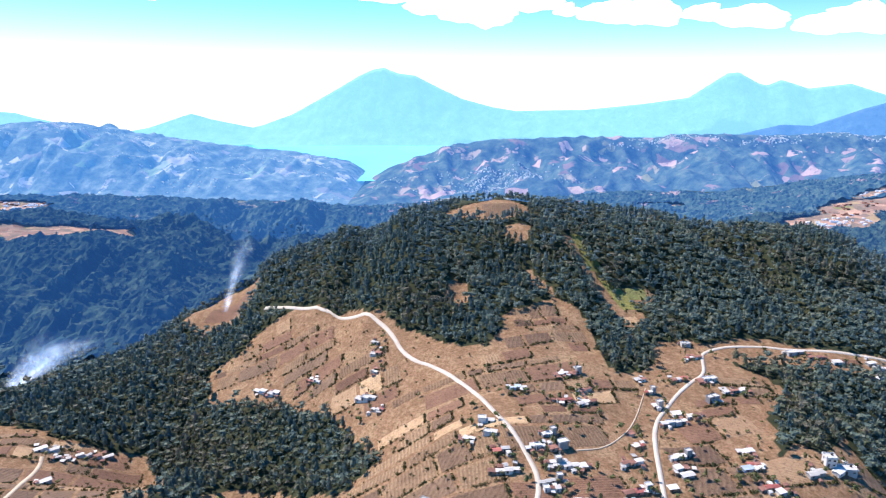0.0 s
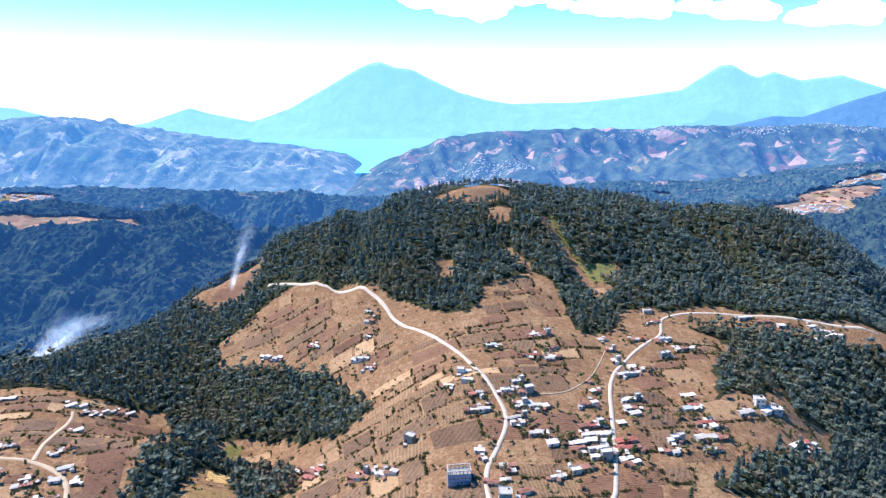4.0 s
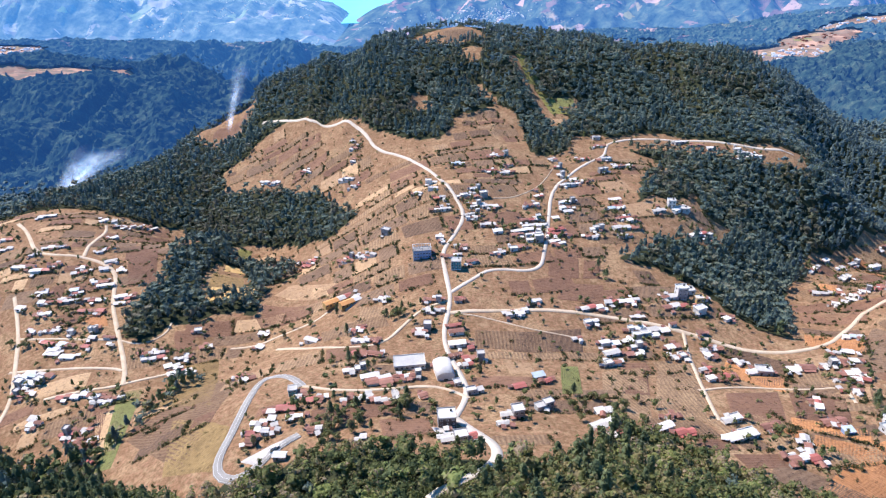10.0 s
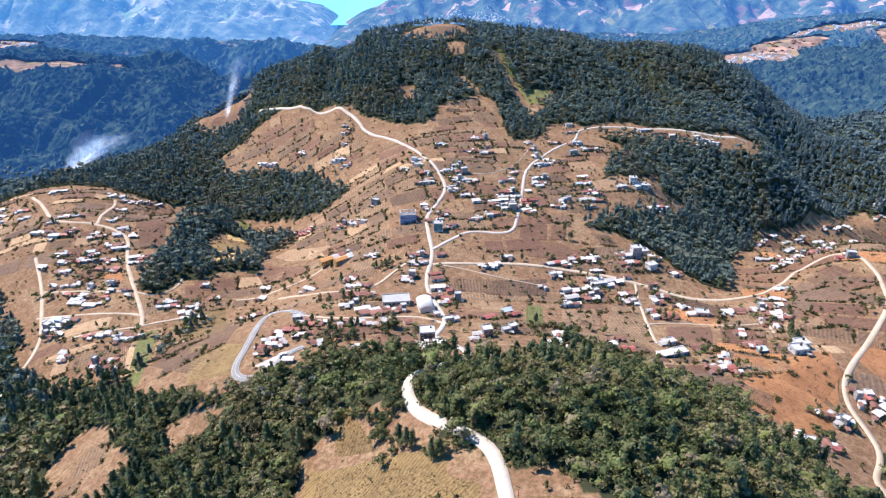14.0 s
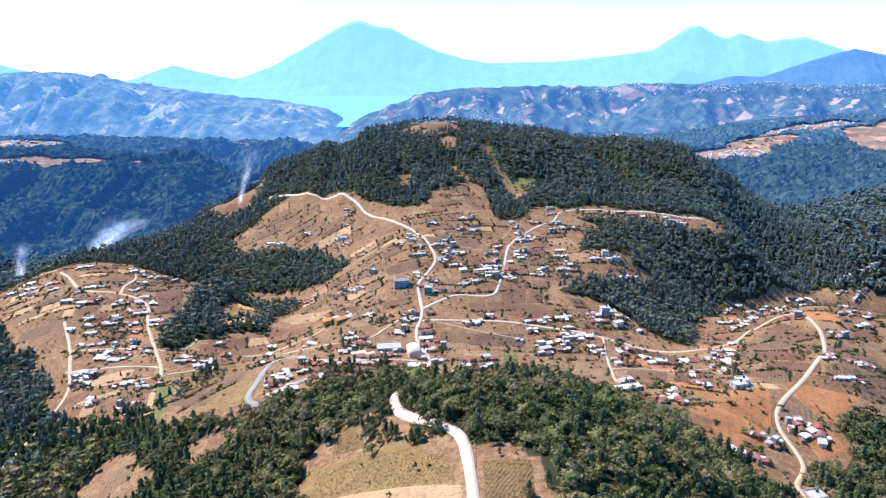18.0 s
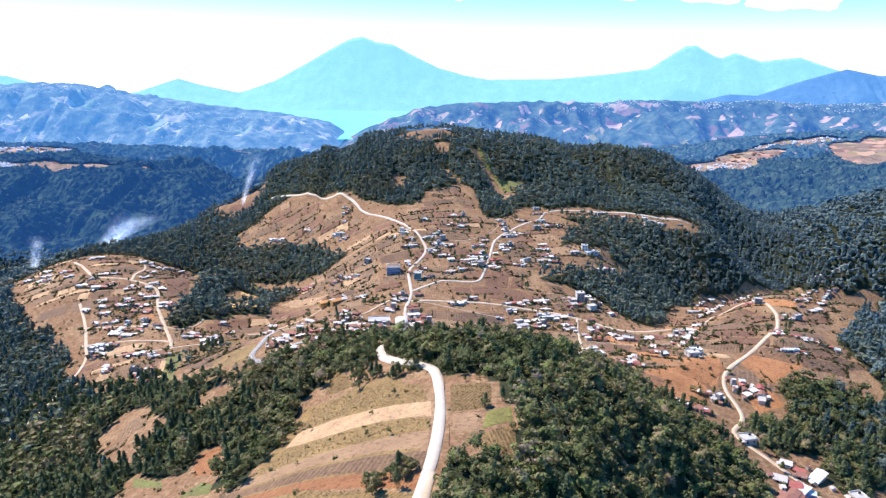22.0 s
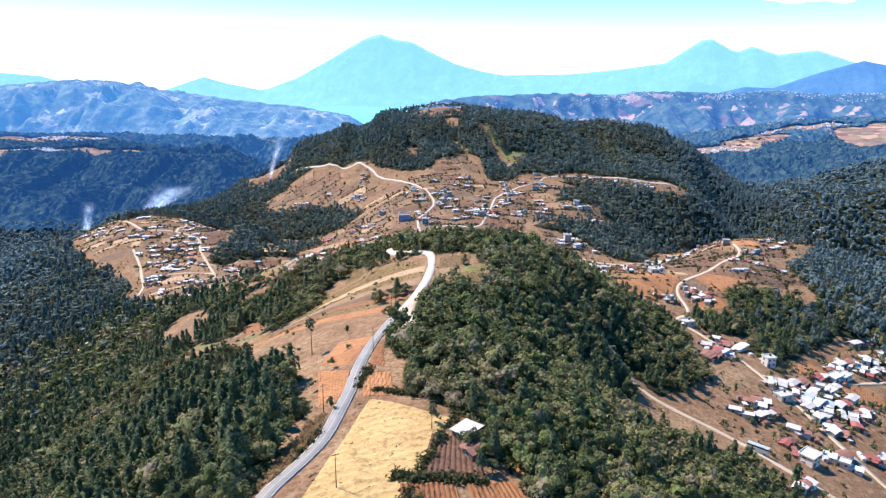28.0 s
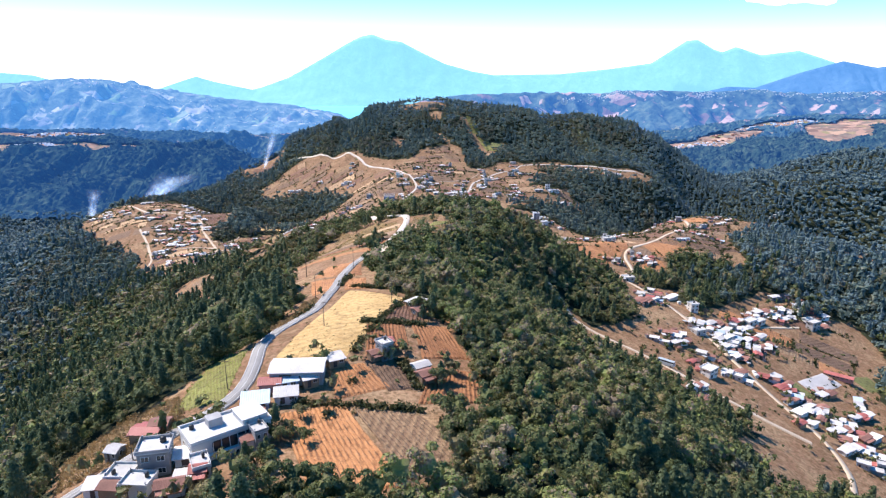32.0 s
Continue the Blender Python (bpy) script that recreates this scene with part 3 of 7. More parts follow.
# clearings: x, y, half width, half length, turn
CLEARINGS = [(-22, 1058, 40, 24, 0), (0, 1006, 11, 15, 0), (60, 945, 7, 40, 26), (90, 941, 17, 11, 20), (78, 915, 12, 16, 0), (14, 944, 5, 24, 30), (-53, 932, 11, 13, 0), (20, 880, 24, 34, -8), (-285, 1050, 36, 40, 20), (-443, 976, 34, 24, 0),
             (-192, 709, 14, 30, 0), (-140, 672, 20, 12, 20), (-197, 742, 14, 8, 0), (-138, 462, 14, 9, 0), (690, 1660, 120, 62, 24), (820, 1770, 110, 62, 25), (1010, 1890, 150, 34, 8), (1090, 1720, 80, 150, -20), (1240, 1800, 90, 100, 0),
             (472, 1990, 60, 40, 0), (600, 2060, 50, 30, 0), (-770, 1545, 160, 70, 6), (-1110, 1515, 260, 75, 0), (-1100, 1800, 190, 75, 0), (420, 560, 40, 20, 0), (-150, 345, 15, 9, 30), (-118, 308, 8, 15, 0), (-205, 365, 8, 12, 0), (-170, 300, 9, 7, 0), (90, 215, 6, 9, 0), (60, 262, 8, 10, 20), (120, 255, 12, 8, 0), (-54, 942, 9, 7, 0), (45, 985, 7, 12, -35)]


def inside(poly, x, y):
    got = np.zeros(x.shape, bool)
    for (ax, ay), (bx, by) in zip(poly, poly[1:] + poly[:1]):
        cross = (ay > y) != (by > y)
        got ^= cross & (x < (bx - ax) * (y - ay) / (by - ay + 1e-9) + ax)
    return got


def is_open(x, y):
    x, y = np.asarray(x, float), np.asarray(y, float)
    wx = x + 5 * value_noise(x / 14, y / 14, 8)
    wy = y + 5 * value_noise(x / 14, y / 14, 9)
    got = np.zeros(x.shape, bool)
    for poly in OPEN:
        got |= inside(poly, wx, wy)
    for cx, cy, a, b, turn in CLEARINGS:
        c, s = math.cos(radians(turn)), math.sin(radians(turn))
        u, v = (wx - cx) * c + (wy - cy) * s, -(wx - cx) * s + (wy - cy) * c
        got |= (u / a) ** 2 + (v / b) ** 2 < 1
    return got


# roads in plan, with half their width
ROADS = {
    "main": (1.2, "road", [(-229, 1001), (-189, 971), (-133, 930), (-107, 900), (-91, 859), (-68, 840), (-44, 794), (-26, 740), (-19, 717), (-28, 693), (-37, 672),
                           (-34, 640), (-32, 617), (-37, 588), (-36, 570), (-29, 546), (-27, 528), (-34, 505)]),
    "spur": (1.1, "road", [(-32, 625), (-18, 640), (-7, 653), (23, 651), (30, 675), (36, 701), (50, 771), (73, 801), (91, 821), (106, 834), (112, 852), (118, 870), (152, 883), (210, 872), (285, 858)]),
    "ridge_high": (1.9, "road", [(-34, 507), (-28, 497), (-18, 480), (-24, 462), (-36, 451), (-44, 447), (-45, 433), (-40, 420), (-27, 407), (-18, 396), (-17, 376), (-17, 353), (-20, 325), (-25, 303), (-29, 281)]),
    "ridge": (1.8, "asphalt", [(-29, 281), (-34, 254), (-36, 235), (-36, 214), (-38, 194), (-41, 181),
                               (-46, 171), (-48, 160), (-46, 148), (-46, 133), (-57, 120), (-72, 106), (-95, 84), (-125, 60)]),
    "west": (1.3, "dirt", [(-400, 815), (-385, 800), (-370, 781), (-348, 750), (-327, 735), (-303, 736), (-271, 720), (-257, 677), (-236, 639), (-215, 601), (-211, 588)]),
    "west_lane": (1.2, "dirt", [(-303, 736), (-312, 765), (-318, 800), (-325, 815)]),
    "west_low": (1.2, "dirt", [(-330, 690), (-305, 650), (-285, 610), (-268, 578), (-275, 545), (-290, 500)]),
    "loop": (1.7, "asphalt", [(-100, 536), (-107, 547), (-116, 554), (-123, 553), (-123, 534), (-122, 505), (-123, 487), (-119, 480), (-112, 477), (-105, 482), (-100, 490), (-93, 496)]),
    "street": (0.95, "dirt", [(-100, 536), (-83, 529), (-63, 530), (-44, 536), (-34, 531), (-27, 524)]),
    "school_path": (0.9, "dirt", [(-165, 628), (-147, 630), (-135, 636), (-114, 634), (-107, 640)]),
    "foot_path": (0.4, "dirt", [(-28, 603), (-15, 601), (2, 594), (22, 590), (36, 588)]),
    "west_house_lane": (0.9, "dirt", [(-290, 613), (-251, 605), (-223, 604), (-217, 601)]),
    "west_row": (1.0, "dirt", [(-250, 580), (-226, 585), (-208, 589), (-190, 597), (-180, 606)]),
    "west_high": (0.8, "dirt", [(-302, 645), (-270, 638), (-234, 631)]),
    "wood_path": (0.6, "dirt", [(-233, 632), (-218, 627), (-207, 638), (-208, 652)]),
    "east_foot": (0.7, "dirt", [(81, 544), (101, 549), (118, 550), (136, 546), (152, 547), (145, 529)]),
    "east": (1.3, "dirt", [(-33, 604), (-22, 606), (-5, 608), (15, 612), (55, 612), (93, 601), (131, 585), (166, 587), (200, 618), (230, 642), (254, 640), (256, 612), (240, 580), (224, 554), (193, 522), (161, 493), (148, 475),
                           (150, 455), (146, 442), (129, 425), (140, 408), (150, 385), (156, 366), (163, 340), (172, 300), (182, 265), (181, 235), (170, 215)]),
    "east_lane": (0.9, "dirt", [(95, 601), (90, 577), (85, 551), (78, 516)]),
    "track": (1.4, "dirt", [(66, 345), (73, 337), (75, 325), (92, 312), (111, 300), (127, 280), (150, 262), (172, 250)]),
    "school_lane": (1.0, "dirt", [(156, 366), (185, 372), (215, 385), (250, 398)]),
    "pullout": (1.8, "dirt", [(-21, 316), (-24, 300), (-24, 288), (-23, 276), (-23, 266)]),
    "plaza_lane": (0.9, "dirt", [(-33, 617), (-50, 609), (-58, 594), (-66, 579), (-80, 576), (-106, 592), (-133, 614)]),
    "field_path": (0.35, "dirt", [(60, 812), (40, 770), (20, 745), (2, 740)]),
}


def smooth_line(points, step=4.0):
    p = np.array(points, float)
    for _ in range(3):
        q = np.empty((2 * len(p), 2))
        q[0::2], q[1::2] = p * 0.75 + np.r_[p[1:], p[-1:]] * 0.25, p * 0.25 + np.r_[p[1:], p[-1:]] * 0.75
        p = np.r_[p[:1], q[:-2], p[-1:]]
    d = np.r_[0, np.cumsum(np.hypot(*np.diff(p, axis=0).T))]
    s = np.linspace(0, d[-1], max(3, int(d[-1] / step)))
    return np.stack([np.interp(s, d, p[:, 0]), np.interp(s, d, p[:, 1])], 1)


LINES = {n: smooth_line(p) for n, (_, _, p) in ROADS.items()}
ALL_ROAD = np.concatenate([LINES[n] for n in LINES])


def road_gap(x, y):
    """How far each place lies from the nearest road's middle."""
    x, y = np.asarray(x, float), np.asarray(y, float)
    out = np.full(x.shape, 1e9)
    for i in range(0, len(ALL_ROAD), 200):
        part_ = ALL_ROAD[i:i + 200]
        out = np.minimum(out, np.hypot(x[:, None] - part_[:, 0], y[:, None] - part_[:, 1]).min(1))
    return out


def mesh_of(name, verts, faces, smooth=False):
    me = bpy.data.meshes.new(name)
    verts, faces = np.asarray(verts, np.float32), np.asarray(faces, np.int32)
    me.vertices.add(len(verts))
    me.vertices.foreach_set("co", verts.ravel())
    k = faces.shape[1]
    me.loops.add(faces.size)
    me.loops.foreach_set("vertex_index", faces.ravel())
    me.polygons.add(len(faces))
    me.polygons.foreach_set("loop_start", np.arange(0, faces.size, k, dtype=np.int32))
    me.polygons.foreach_set("use_smooth", np.full(len(faces), smooth))
    me.update(calc_edges=True)
    return me


def grid_faces(nx, ny):
    i = np.arange(nx * ny).reshape(ny, nx)
    return np.stack([i[:-1, :-1], i[:-1, 1:], i[1:, 1:], i[1:, :-1]], -1).reshape(-1, 4)


# ---- the ground: one sheet to the horizon ----
def steps(lo, hi, fine, far_lo, far_hi):
    mid = list(np.arange(lo, hi + 0.1, fine))
    a, s = [lo], fine
    while a[-1] > far_lo:
        s = min(s * 1.12, 24 if a[-1] > -1500 else 160)
        a.append(a[-1] - s)
    b, s = [hi], fine
    while b[-1] < far_hi:
        s = min(s * 1.12, 24 if b[-1] < 2000 else 160)
        b.append(b[-1] + s)
    return np.array(a[:0:-1] + mid + b[1:])


gx, gy = steps(-480, 400, 4.0, -4800, 4800), steps(60, 1110, 4.0, -900, 4780)
X, Y = (a.ravel() for a in np.meshgrid(gx, gy))
Z = height(X, Y)
ground_mesh = mesh_of("ground", np.stack([X, Y, Z], 1), grid_faces(len(gx), len(gy)), True)
bare = ground_mesh.attributes.new("bare", "FLOAT", "POINT")
bare.data.foreach_set("value", is_open(X, Y).astype(np.float32))
gm, gt, gp = nodes_of("mountain ground")
where = place(gt)
att = gt.nodes.new("ShaderNodeAttribute")
att.attribute_name = "bare"
soil = ramp(gt, noise_node(gt, 0.035, 8, where, 0.65), [(0.3, (0.225, 0.130, 0.074)), (0.5, EARTH), (0.7, (0.458, 0.310, 0.179))])
tufts = noise_node(gt, 0.7, 5, where, 0.75)
weeds = noise_node(gt, 0.28, 6, where, 0.7)
soil = blend(gt, ramp(gt, tufts, [(0.4, (0, 0, 0)), (0.58, (0.85, 0.85, 0.85))]), soil, (0.14, 0.09, 0.045))
soil = blend(gt, ramp(gt, weeds, [(0.5, (0, 0, 0)), (0.66, (0.75, 0.75, 0.75))]), soil, (0.364, 0.248, 0.145))
duff = ramp(gt, noise_node(gt, 0.12, 6, where), [(0.3, (0.026, 0.034, 0.019)), (0.55, (0.042, 0.048, 0.026)), (0.78, (0.075, 0.068, 0.036))])
edge = math_node(gt, "ADD", att.outputs["Fac"], math_node(gt, "MULTIPLY", math_node(gt, "SUBTRACT", tufts, 0.5), 0.8))
gt.links.new(blend(gt, ramp(gt, edge, [(0.4, (0, 0, 0)), (0.6, (1, 1, 1))]), duff, soil), gp.inputs["Base Color"])
gp.inputs["Roughness"].default_value = 1.0
gp.inputs["Specular IOR Level"].default_value = 0.1
bump(gt, gp, tufts, 0.7, 0.5)
ground_mesh.materials.append(gm)
# Distant ground faces carry the painted blue haze glow.
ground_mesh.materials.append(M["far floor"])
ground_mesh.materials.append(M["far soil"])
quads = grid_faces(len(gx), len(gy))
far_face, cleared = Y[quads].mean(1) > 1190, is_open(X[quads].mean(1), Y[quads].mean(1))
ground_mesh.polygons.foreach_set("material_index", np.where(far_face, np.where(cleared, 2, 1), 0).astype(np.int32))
tagged(new("ground", ground_mesh), "dry brown mountain slopes and dark forest floor", "ground", kind="structure")

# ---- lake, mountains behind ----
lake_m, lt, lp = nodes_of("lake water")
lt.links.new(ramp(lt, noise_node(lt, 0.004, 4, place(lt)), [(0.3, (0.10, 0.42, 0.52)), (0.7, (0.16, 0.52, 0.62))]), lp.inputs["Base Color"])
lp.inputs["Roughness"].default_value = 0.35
# Turquoise emission imitates bright haze over the water.
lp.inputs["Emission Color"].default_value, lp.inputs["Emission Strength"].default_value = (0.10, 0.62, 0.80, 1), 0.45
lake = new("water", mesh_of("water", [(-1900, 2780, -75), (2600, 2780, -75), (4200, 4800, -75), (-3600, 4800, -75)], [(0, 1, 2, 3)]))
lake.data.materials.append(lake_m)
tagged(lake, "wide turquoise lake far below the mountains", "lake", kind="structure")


def range_of(name, line, y, foot, front, back, material, label, seed, rough=0.05, step=16.0, shape=None, rows=26):
    """A mountain range: its skyline (x, z), falling by its shape to the foot in front and behind, cut by ravines."""
    line = np.array(line, float)
    xs = np.arange(line[0, 0], line[-1, 0] + 1, step)
    top = np.interp(xs, line[:, 0], line[:, 1])
    v = np.concatenate([np.linspace(-1, 0, rows + 1), np.linspace(0, 1, 15)[1:]])
    XX, VV = np.meshgrid(xs, v)
    fall = np.abs(VV)
    if shape:
        top = top + 4 * value_noise(xs / 34, xs * 0, seed + 7) + 2 * value_noise(xs / 13, xs * 0, seed + 8)
        drop = np.interp(fall + 0.06 * value_noise(XX / 240, VV * 3, seed + 3) * fall, *shape)
    else:
        drop = 1 - (fall * 0.35 + 0.65 * (1 - (1 - fall) ** 1.8))
    TT = np.broadcast_to(top, XX.shape)
    YY = y + np.where(VV < 0, VV * front, VV * back)
    ribs = sum(a * (0.5 - np.abs(value_noise(XX / w + 0.8 * value_noise(YY / (2 * w), XX / (3 * w), seed + k), YY / (3.2 * w), seed + k))) for k, (w, a) in enumerate(((150, 1.2), (66, 0.7), (30, 0.4))))
    ZZ = foot + (TT - foot) * np.clip(drop + rough * ribs * 4 * fall * (1 - fall), 0, 2)
    ob = new(name, mesh_of(name, np.stack([XX.ravel(), YY.ravel(), ZZ.ravel()], 1), grid_faces(len(xs), len(v)), True))
    ob.data.materials.append(material)
    RANGES[name] = (xs, v, ZZ, YY)
    return tagged(ob, label, "mountain", kind="structure")


RANGES = {}
# Air before the ranges is imitated by each material's own blue glow.
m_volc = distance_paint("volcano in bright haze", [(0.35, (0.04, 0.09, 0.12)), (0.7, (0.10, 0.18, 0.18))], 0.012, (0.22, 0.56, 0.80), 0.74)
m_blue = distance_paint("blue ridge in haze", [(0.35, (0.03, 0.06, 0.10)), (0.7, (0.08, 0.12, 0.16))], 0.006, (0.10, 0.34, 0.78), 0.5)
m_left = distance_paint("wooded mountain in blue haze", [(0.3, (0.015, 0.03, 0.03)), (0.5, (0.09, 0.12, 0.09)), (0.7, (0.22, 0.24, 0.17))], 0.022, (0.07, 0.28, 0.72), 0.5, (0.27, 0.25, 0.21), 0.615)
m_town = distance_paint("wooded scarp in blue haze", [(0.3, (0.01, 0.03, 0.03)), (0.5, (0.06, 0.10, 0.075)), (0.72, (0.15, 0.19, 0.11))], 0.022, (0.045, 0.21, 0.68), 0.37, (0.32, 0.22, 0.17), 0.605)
SHELVES = ((0, 0.12, 0.3, 0.42, 0.52, 0.68, 0.82, 1), (1, 0.88, 0.74, 0.69, 0.5, 0.4, 0.14, 0))
SCARP = ((0, 0.05, 0.10, 0.2, 0.42, 0.6, 1), (1, 0.97, 0.86, 0.58, 0.40, 0.22, 0))
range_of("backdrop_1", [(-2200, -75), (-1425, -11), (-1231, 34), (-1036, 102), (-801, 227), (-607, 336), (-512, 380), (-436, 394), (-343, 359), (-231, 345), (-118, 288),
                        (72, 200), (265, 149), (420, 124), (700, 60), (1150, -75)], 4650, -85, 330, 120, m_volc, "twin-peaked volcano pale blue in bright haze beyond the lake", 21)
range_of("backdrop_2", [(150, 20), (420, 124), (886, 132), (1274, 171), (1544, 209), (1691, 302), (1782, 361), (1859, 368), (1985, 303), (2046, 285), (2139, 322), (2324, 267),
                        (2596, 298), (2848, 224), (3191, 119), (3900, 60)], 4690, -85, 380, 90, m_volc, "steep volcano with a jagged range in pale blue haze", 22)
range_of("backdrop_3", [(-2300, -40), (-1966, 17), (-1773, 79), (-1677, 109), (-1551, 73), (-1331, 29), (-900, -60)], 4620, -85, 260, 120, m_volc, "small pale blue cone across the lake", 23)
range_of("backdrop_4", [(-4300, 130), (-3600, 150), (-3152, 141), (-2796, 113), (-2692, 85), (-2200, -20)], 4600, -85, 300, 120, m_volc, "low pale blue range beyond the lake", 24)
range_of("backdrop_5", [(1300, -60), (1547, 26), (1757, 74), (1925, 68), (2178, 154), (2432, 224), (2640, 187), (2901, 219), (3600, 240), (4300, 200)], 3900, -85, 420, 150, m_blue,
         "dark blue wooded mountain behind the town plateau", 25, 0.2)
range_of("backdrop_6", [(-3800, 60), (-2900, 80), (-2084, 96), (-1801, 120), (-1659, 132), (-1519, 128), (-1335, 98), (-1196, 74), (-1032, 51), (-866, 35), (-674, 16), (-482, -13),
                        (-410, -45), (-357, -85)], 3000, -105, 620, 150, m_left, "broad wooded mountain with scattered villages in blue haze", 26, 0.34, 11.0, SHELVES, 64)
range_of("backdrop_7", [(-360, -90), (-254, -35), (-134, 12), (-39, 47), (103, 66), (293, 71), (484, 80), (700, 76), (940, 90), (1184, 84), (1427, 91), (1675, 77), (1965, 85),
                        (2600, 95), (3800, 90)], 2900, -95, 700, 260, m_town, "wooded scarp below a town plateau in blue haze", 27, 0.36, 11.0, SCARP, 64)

# pale villages scattered over the far ranges, over the mesa and the eastern slope
rng_t = np.random.default_rng(3)


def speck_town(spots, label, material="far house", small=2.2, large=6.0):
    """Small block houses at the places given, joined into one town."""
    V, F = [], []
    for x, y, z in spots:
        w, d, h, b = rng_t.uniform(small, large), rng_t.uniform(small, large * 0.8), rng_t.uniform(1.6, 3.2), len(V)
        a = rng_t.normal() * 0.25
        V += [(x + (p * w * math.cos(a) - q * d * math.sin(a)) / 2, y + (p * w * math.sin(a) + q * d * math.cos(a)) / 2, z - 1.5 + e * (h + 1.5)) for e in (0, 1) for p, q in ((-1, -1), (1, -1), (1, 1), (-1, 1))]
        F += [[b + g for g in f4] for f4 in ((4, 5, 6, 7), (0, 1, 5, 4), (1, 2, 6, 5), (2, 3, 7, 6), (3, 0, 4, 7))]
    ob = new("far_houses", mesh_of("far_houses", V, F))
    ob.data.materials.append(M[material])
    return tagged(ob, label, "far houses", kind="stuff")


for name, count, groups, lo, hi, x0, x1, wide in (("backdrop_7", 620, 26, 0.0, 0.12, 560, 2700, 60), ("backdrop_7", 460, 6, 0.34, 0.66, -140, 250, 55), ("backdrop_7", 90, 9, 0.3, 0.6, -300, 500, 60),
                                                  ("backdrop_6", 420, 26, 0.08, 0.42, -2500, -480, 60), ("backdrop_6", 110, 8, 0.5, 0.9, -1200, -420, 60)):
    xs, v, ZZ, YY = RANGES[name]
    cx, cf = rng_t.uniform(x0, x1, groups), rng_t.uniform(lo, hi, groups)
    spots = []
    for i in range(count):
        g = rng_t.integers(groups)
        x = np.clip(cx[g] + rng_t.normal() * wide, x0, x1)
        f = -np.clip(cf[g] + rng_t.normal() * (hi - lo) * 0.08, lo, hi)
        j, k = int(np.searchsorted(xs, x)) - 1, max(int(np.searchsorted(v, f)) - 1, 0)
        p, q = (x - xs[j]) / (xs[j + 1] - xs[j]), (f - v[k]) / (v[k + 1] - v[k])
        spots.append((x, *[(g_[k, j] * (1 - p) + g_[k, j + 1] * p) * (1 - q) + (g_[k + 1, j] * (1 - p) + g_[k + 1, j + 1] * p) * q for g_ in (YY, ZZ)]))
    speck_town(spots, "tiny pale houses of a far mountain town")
for cx, cy, a, b, turn, count, kind, words in ((690, 1650, 100, 34, 24, 60, "far house", "scattered pale houses on the eastern valley slope"), (800, 1760, 90, 40, 25, 34, "rust", "rust-roofed houses on the eastern valley slope"),
                                               (1030, 1895, 130, 18, 8, 60, "far house", "pale houses along the crest of the eastern slope"), (-930, 1525, 70, 22, 0, 44, "far house", "pale village on the flat top of the mesa"),
                                               (-1060, 1800, 120, 40, 0, 90, "far house", "pale village on the red soil behind the mesa"), (-1060, 1800, 120, 40, 0, 50, "rust", "rust-roofed houses behind the mesa")):
    u, w = rng_t.uniform(-1, 1, (2, count))
    co, si = math.cos(radians(turn)), math.sin(radians(turn))
    px, py = cx + u * a * co - w * b * si, cy + u * a * si + w * b * co
    speck_town(np.stack([px, py, height(px, py)], 1), words, kind, 3.0, 7.5)

speck_town([(-442, 1509, -53.3), (-433, 1517, -52.3), (-423, 1526, -51.7), (-415, 1518, -55.2)], "white sheds at the edge of the western clearing", "white", 5.0, 9.0)

# ---- roads ----
for n, (half, kind, _) in ROADS.items():
    line = LINES[n]
    tan = np.gradient(line, axis=0)
    tan /= np.linalg.norm(tan, axis=1, keepdims=True)
    side = np.stack([-tan[:, 1], tan[:, 0]], 1)
    zc = height(line[:, 0], line[:, 1])
    wob = 1 + 0.12 * value_noise(np.arange(len(line)) / 5.0, np.zeros(len(line)), hash(len(n)) % 7)
    rows = []
    for u, dz in ((-1.12, -0.5), (-1, 0.3), (0, 0.36), (1, 0.3), (1.12, -0.5)):
        q = line + side * half * u * wob[:, None]
        zz = np.maximum(height(q[:, 0], q[:, 1]), zc - 0.5) if abs(u) <= 1 else height(q[:, 0], q[:, 1])
        rows.append(np.stack([q[:, 0], q[:, 1], zz + dz], 1))
    V = np.stack(rows, 1)
    ob = new("road", mesh_of("road", V.reshape(-1, 3), grid_faces(5, len(line)), True))
    ob.data.materials.append(M[kind])
    label = {"road": "pale concrete road winding through the village", "asphalt": "grey asphalt road along the ridge", "dirt": "pale dirt road between fields"}[kind]
    tagged(ob, label, "road", kind="structure")
    if kind == "asphalt":
        for u, w in ((0.0, 0.05), (-0.92, 0.06), (0.92, 0.06)):
            a, b = line + side * (half * u - w), line + side * (half * u + w)
            za = np.maximum(height(line[:, 0] + side[:, 0] * half * u, line[:, 1] + side[:, 1] * half * u), zc - 0.5) + 0.40
            V = np.stack([np.c_[a, za], np.c_[b, za]], 1)
            ob = new("trim", mesh_of("trim", V.reshape(-1, 3), grid_faces(2, len(line))))
            ob.data.materials.append(M["line"])
            tagged(ob, "white painted line on the asphalt road", "road marking", kind="structure")

# ---- trees ----
rng = np.random.default_rng(7)


def unit(v):
    return v / np.maximum(np.linalg.norm(v, axis=1, keepdims=True), 1e-6)


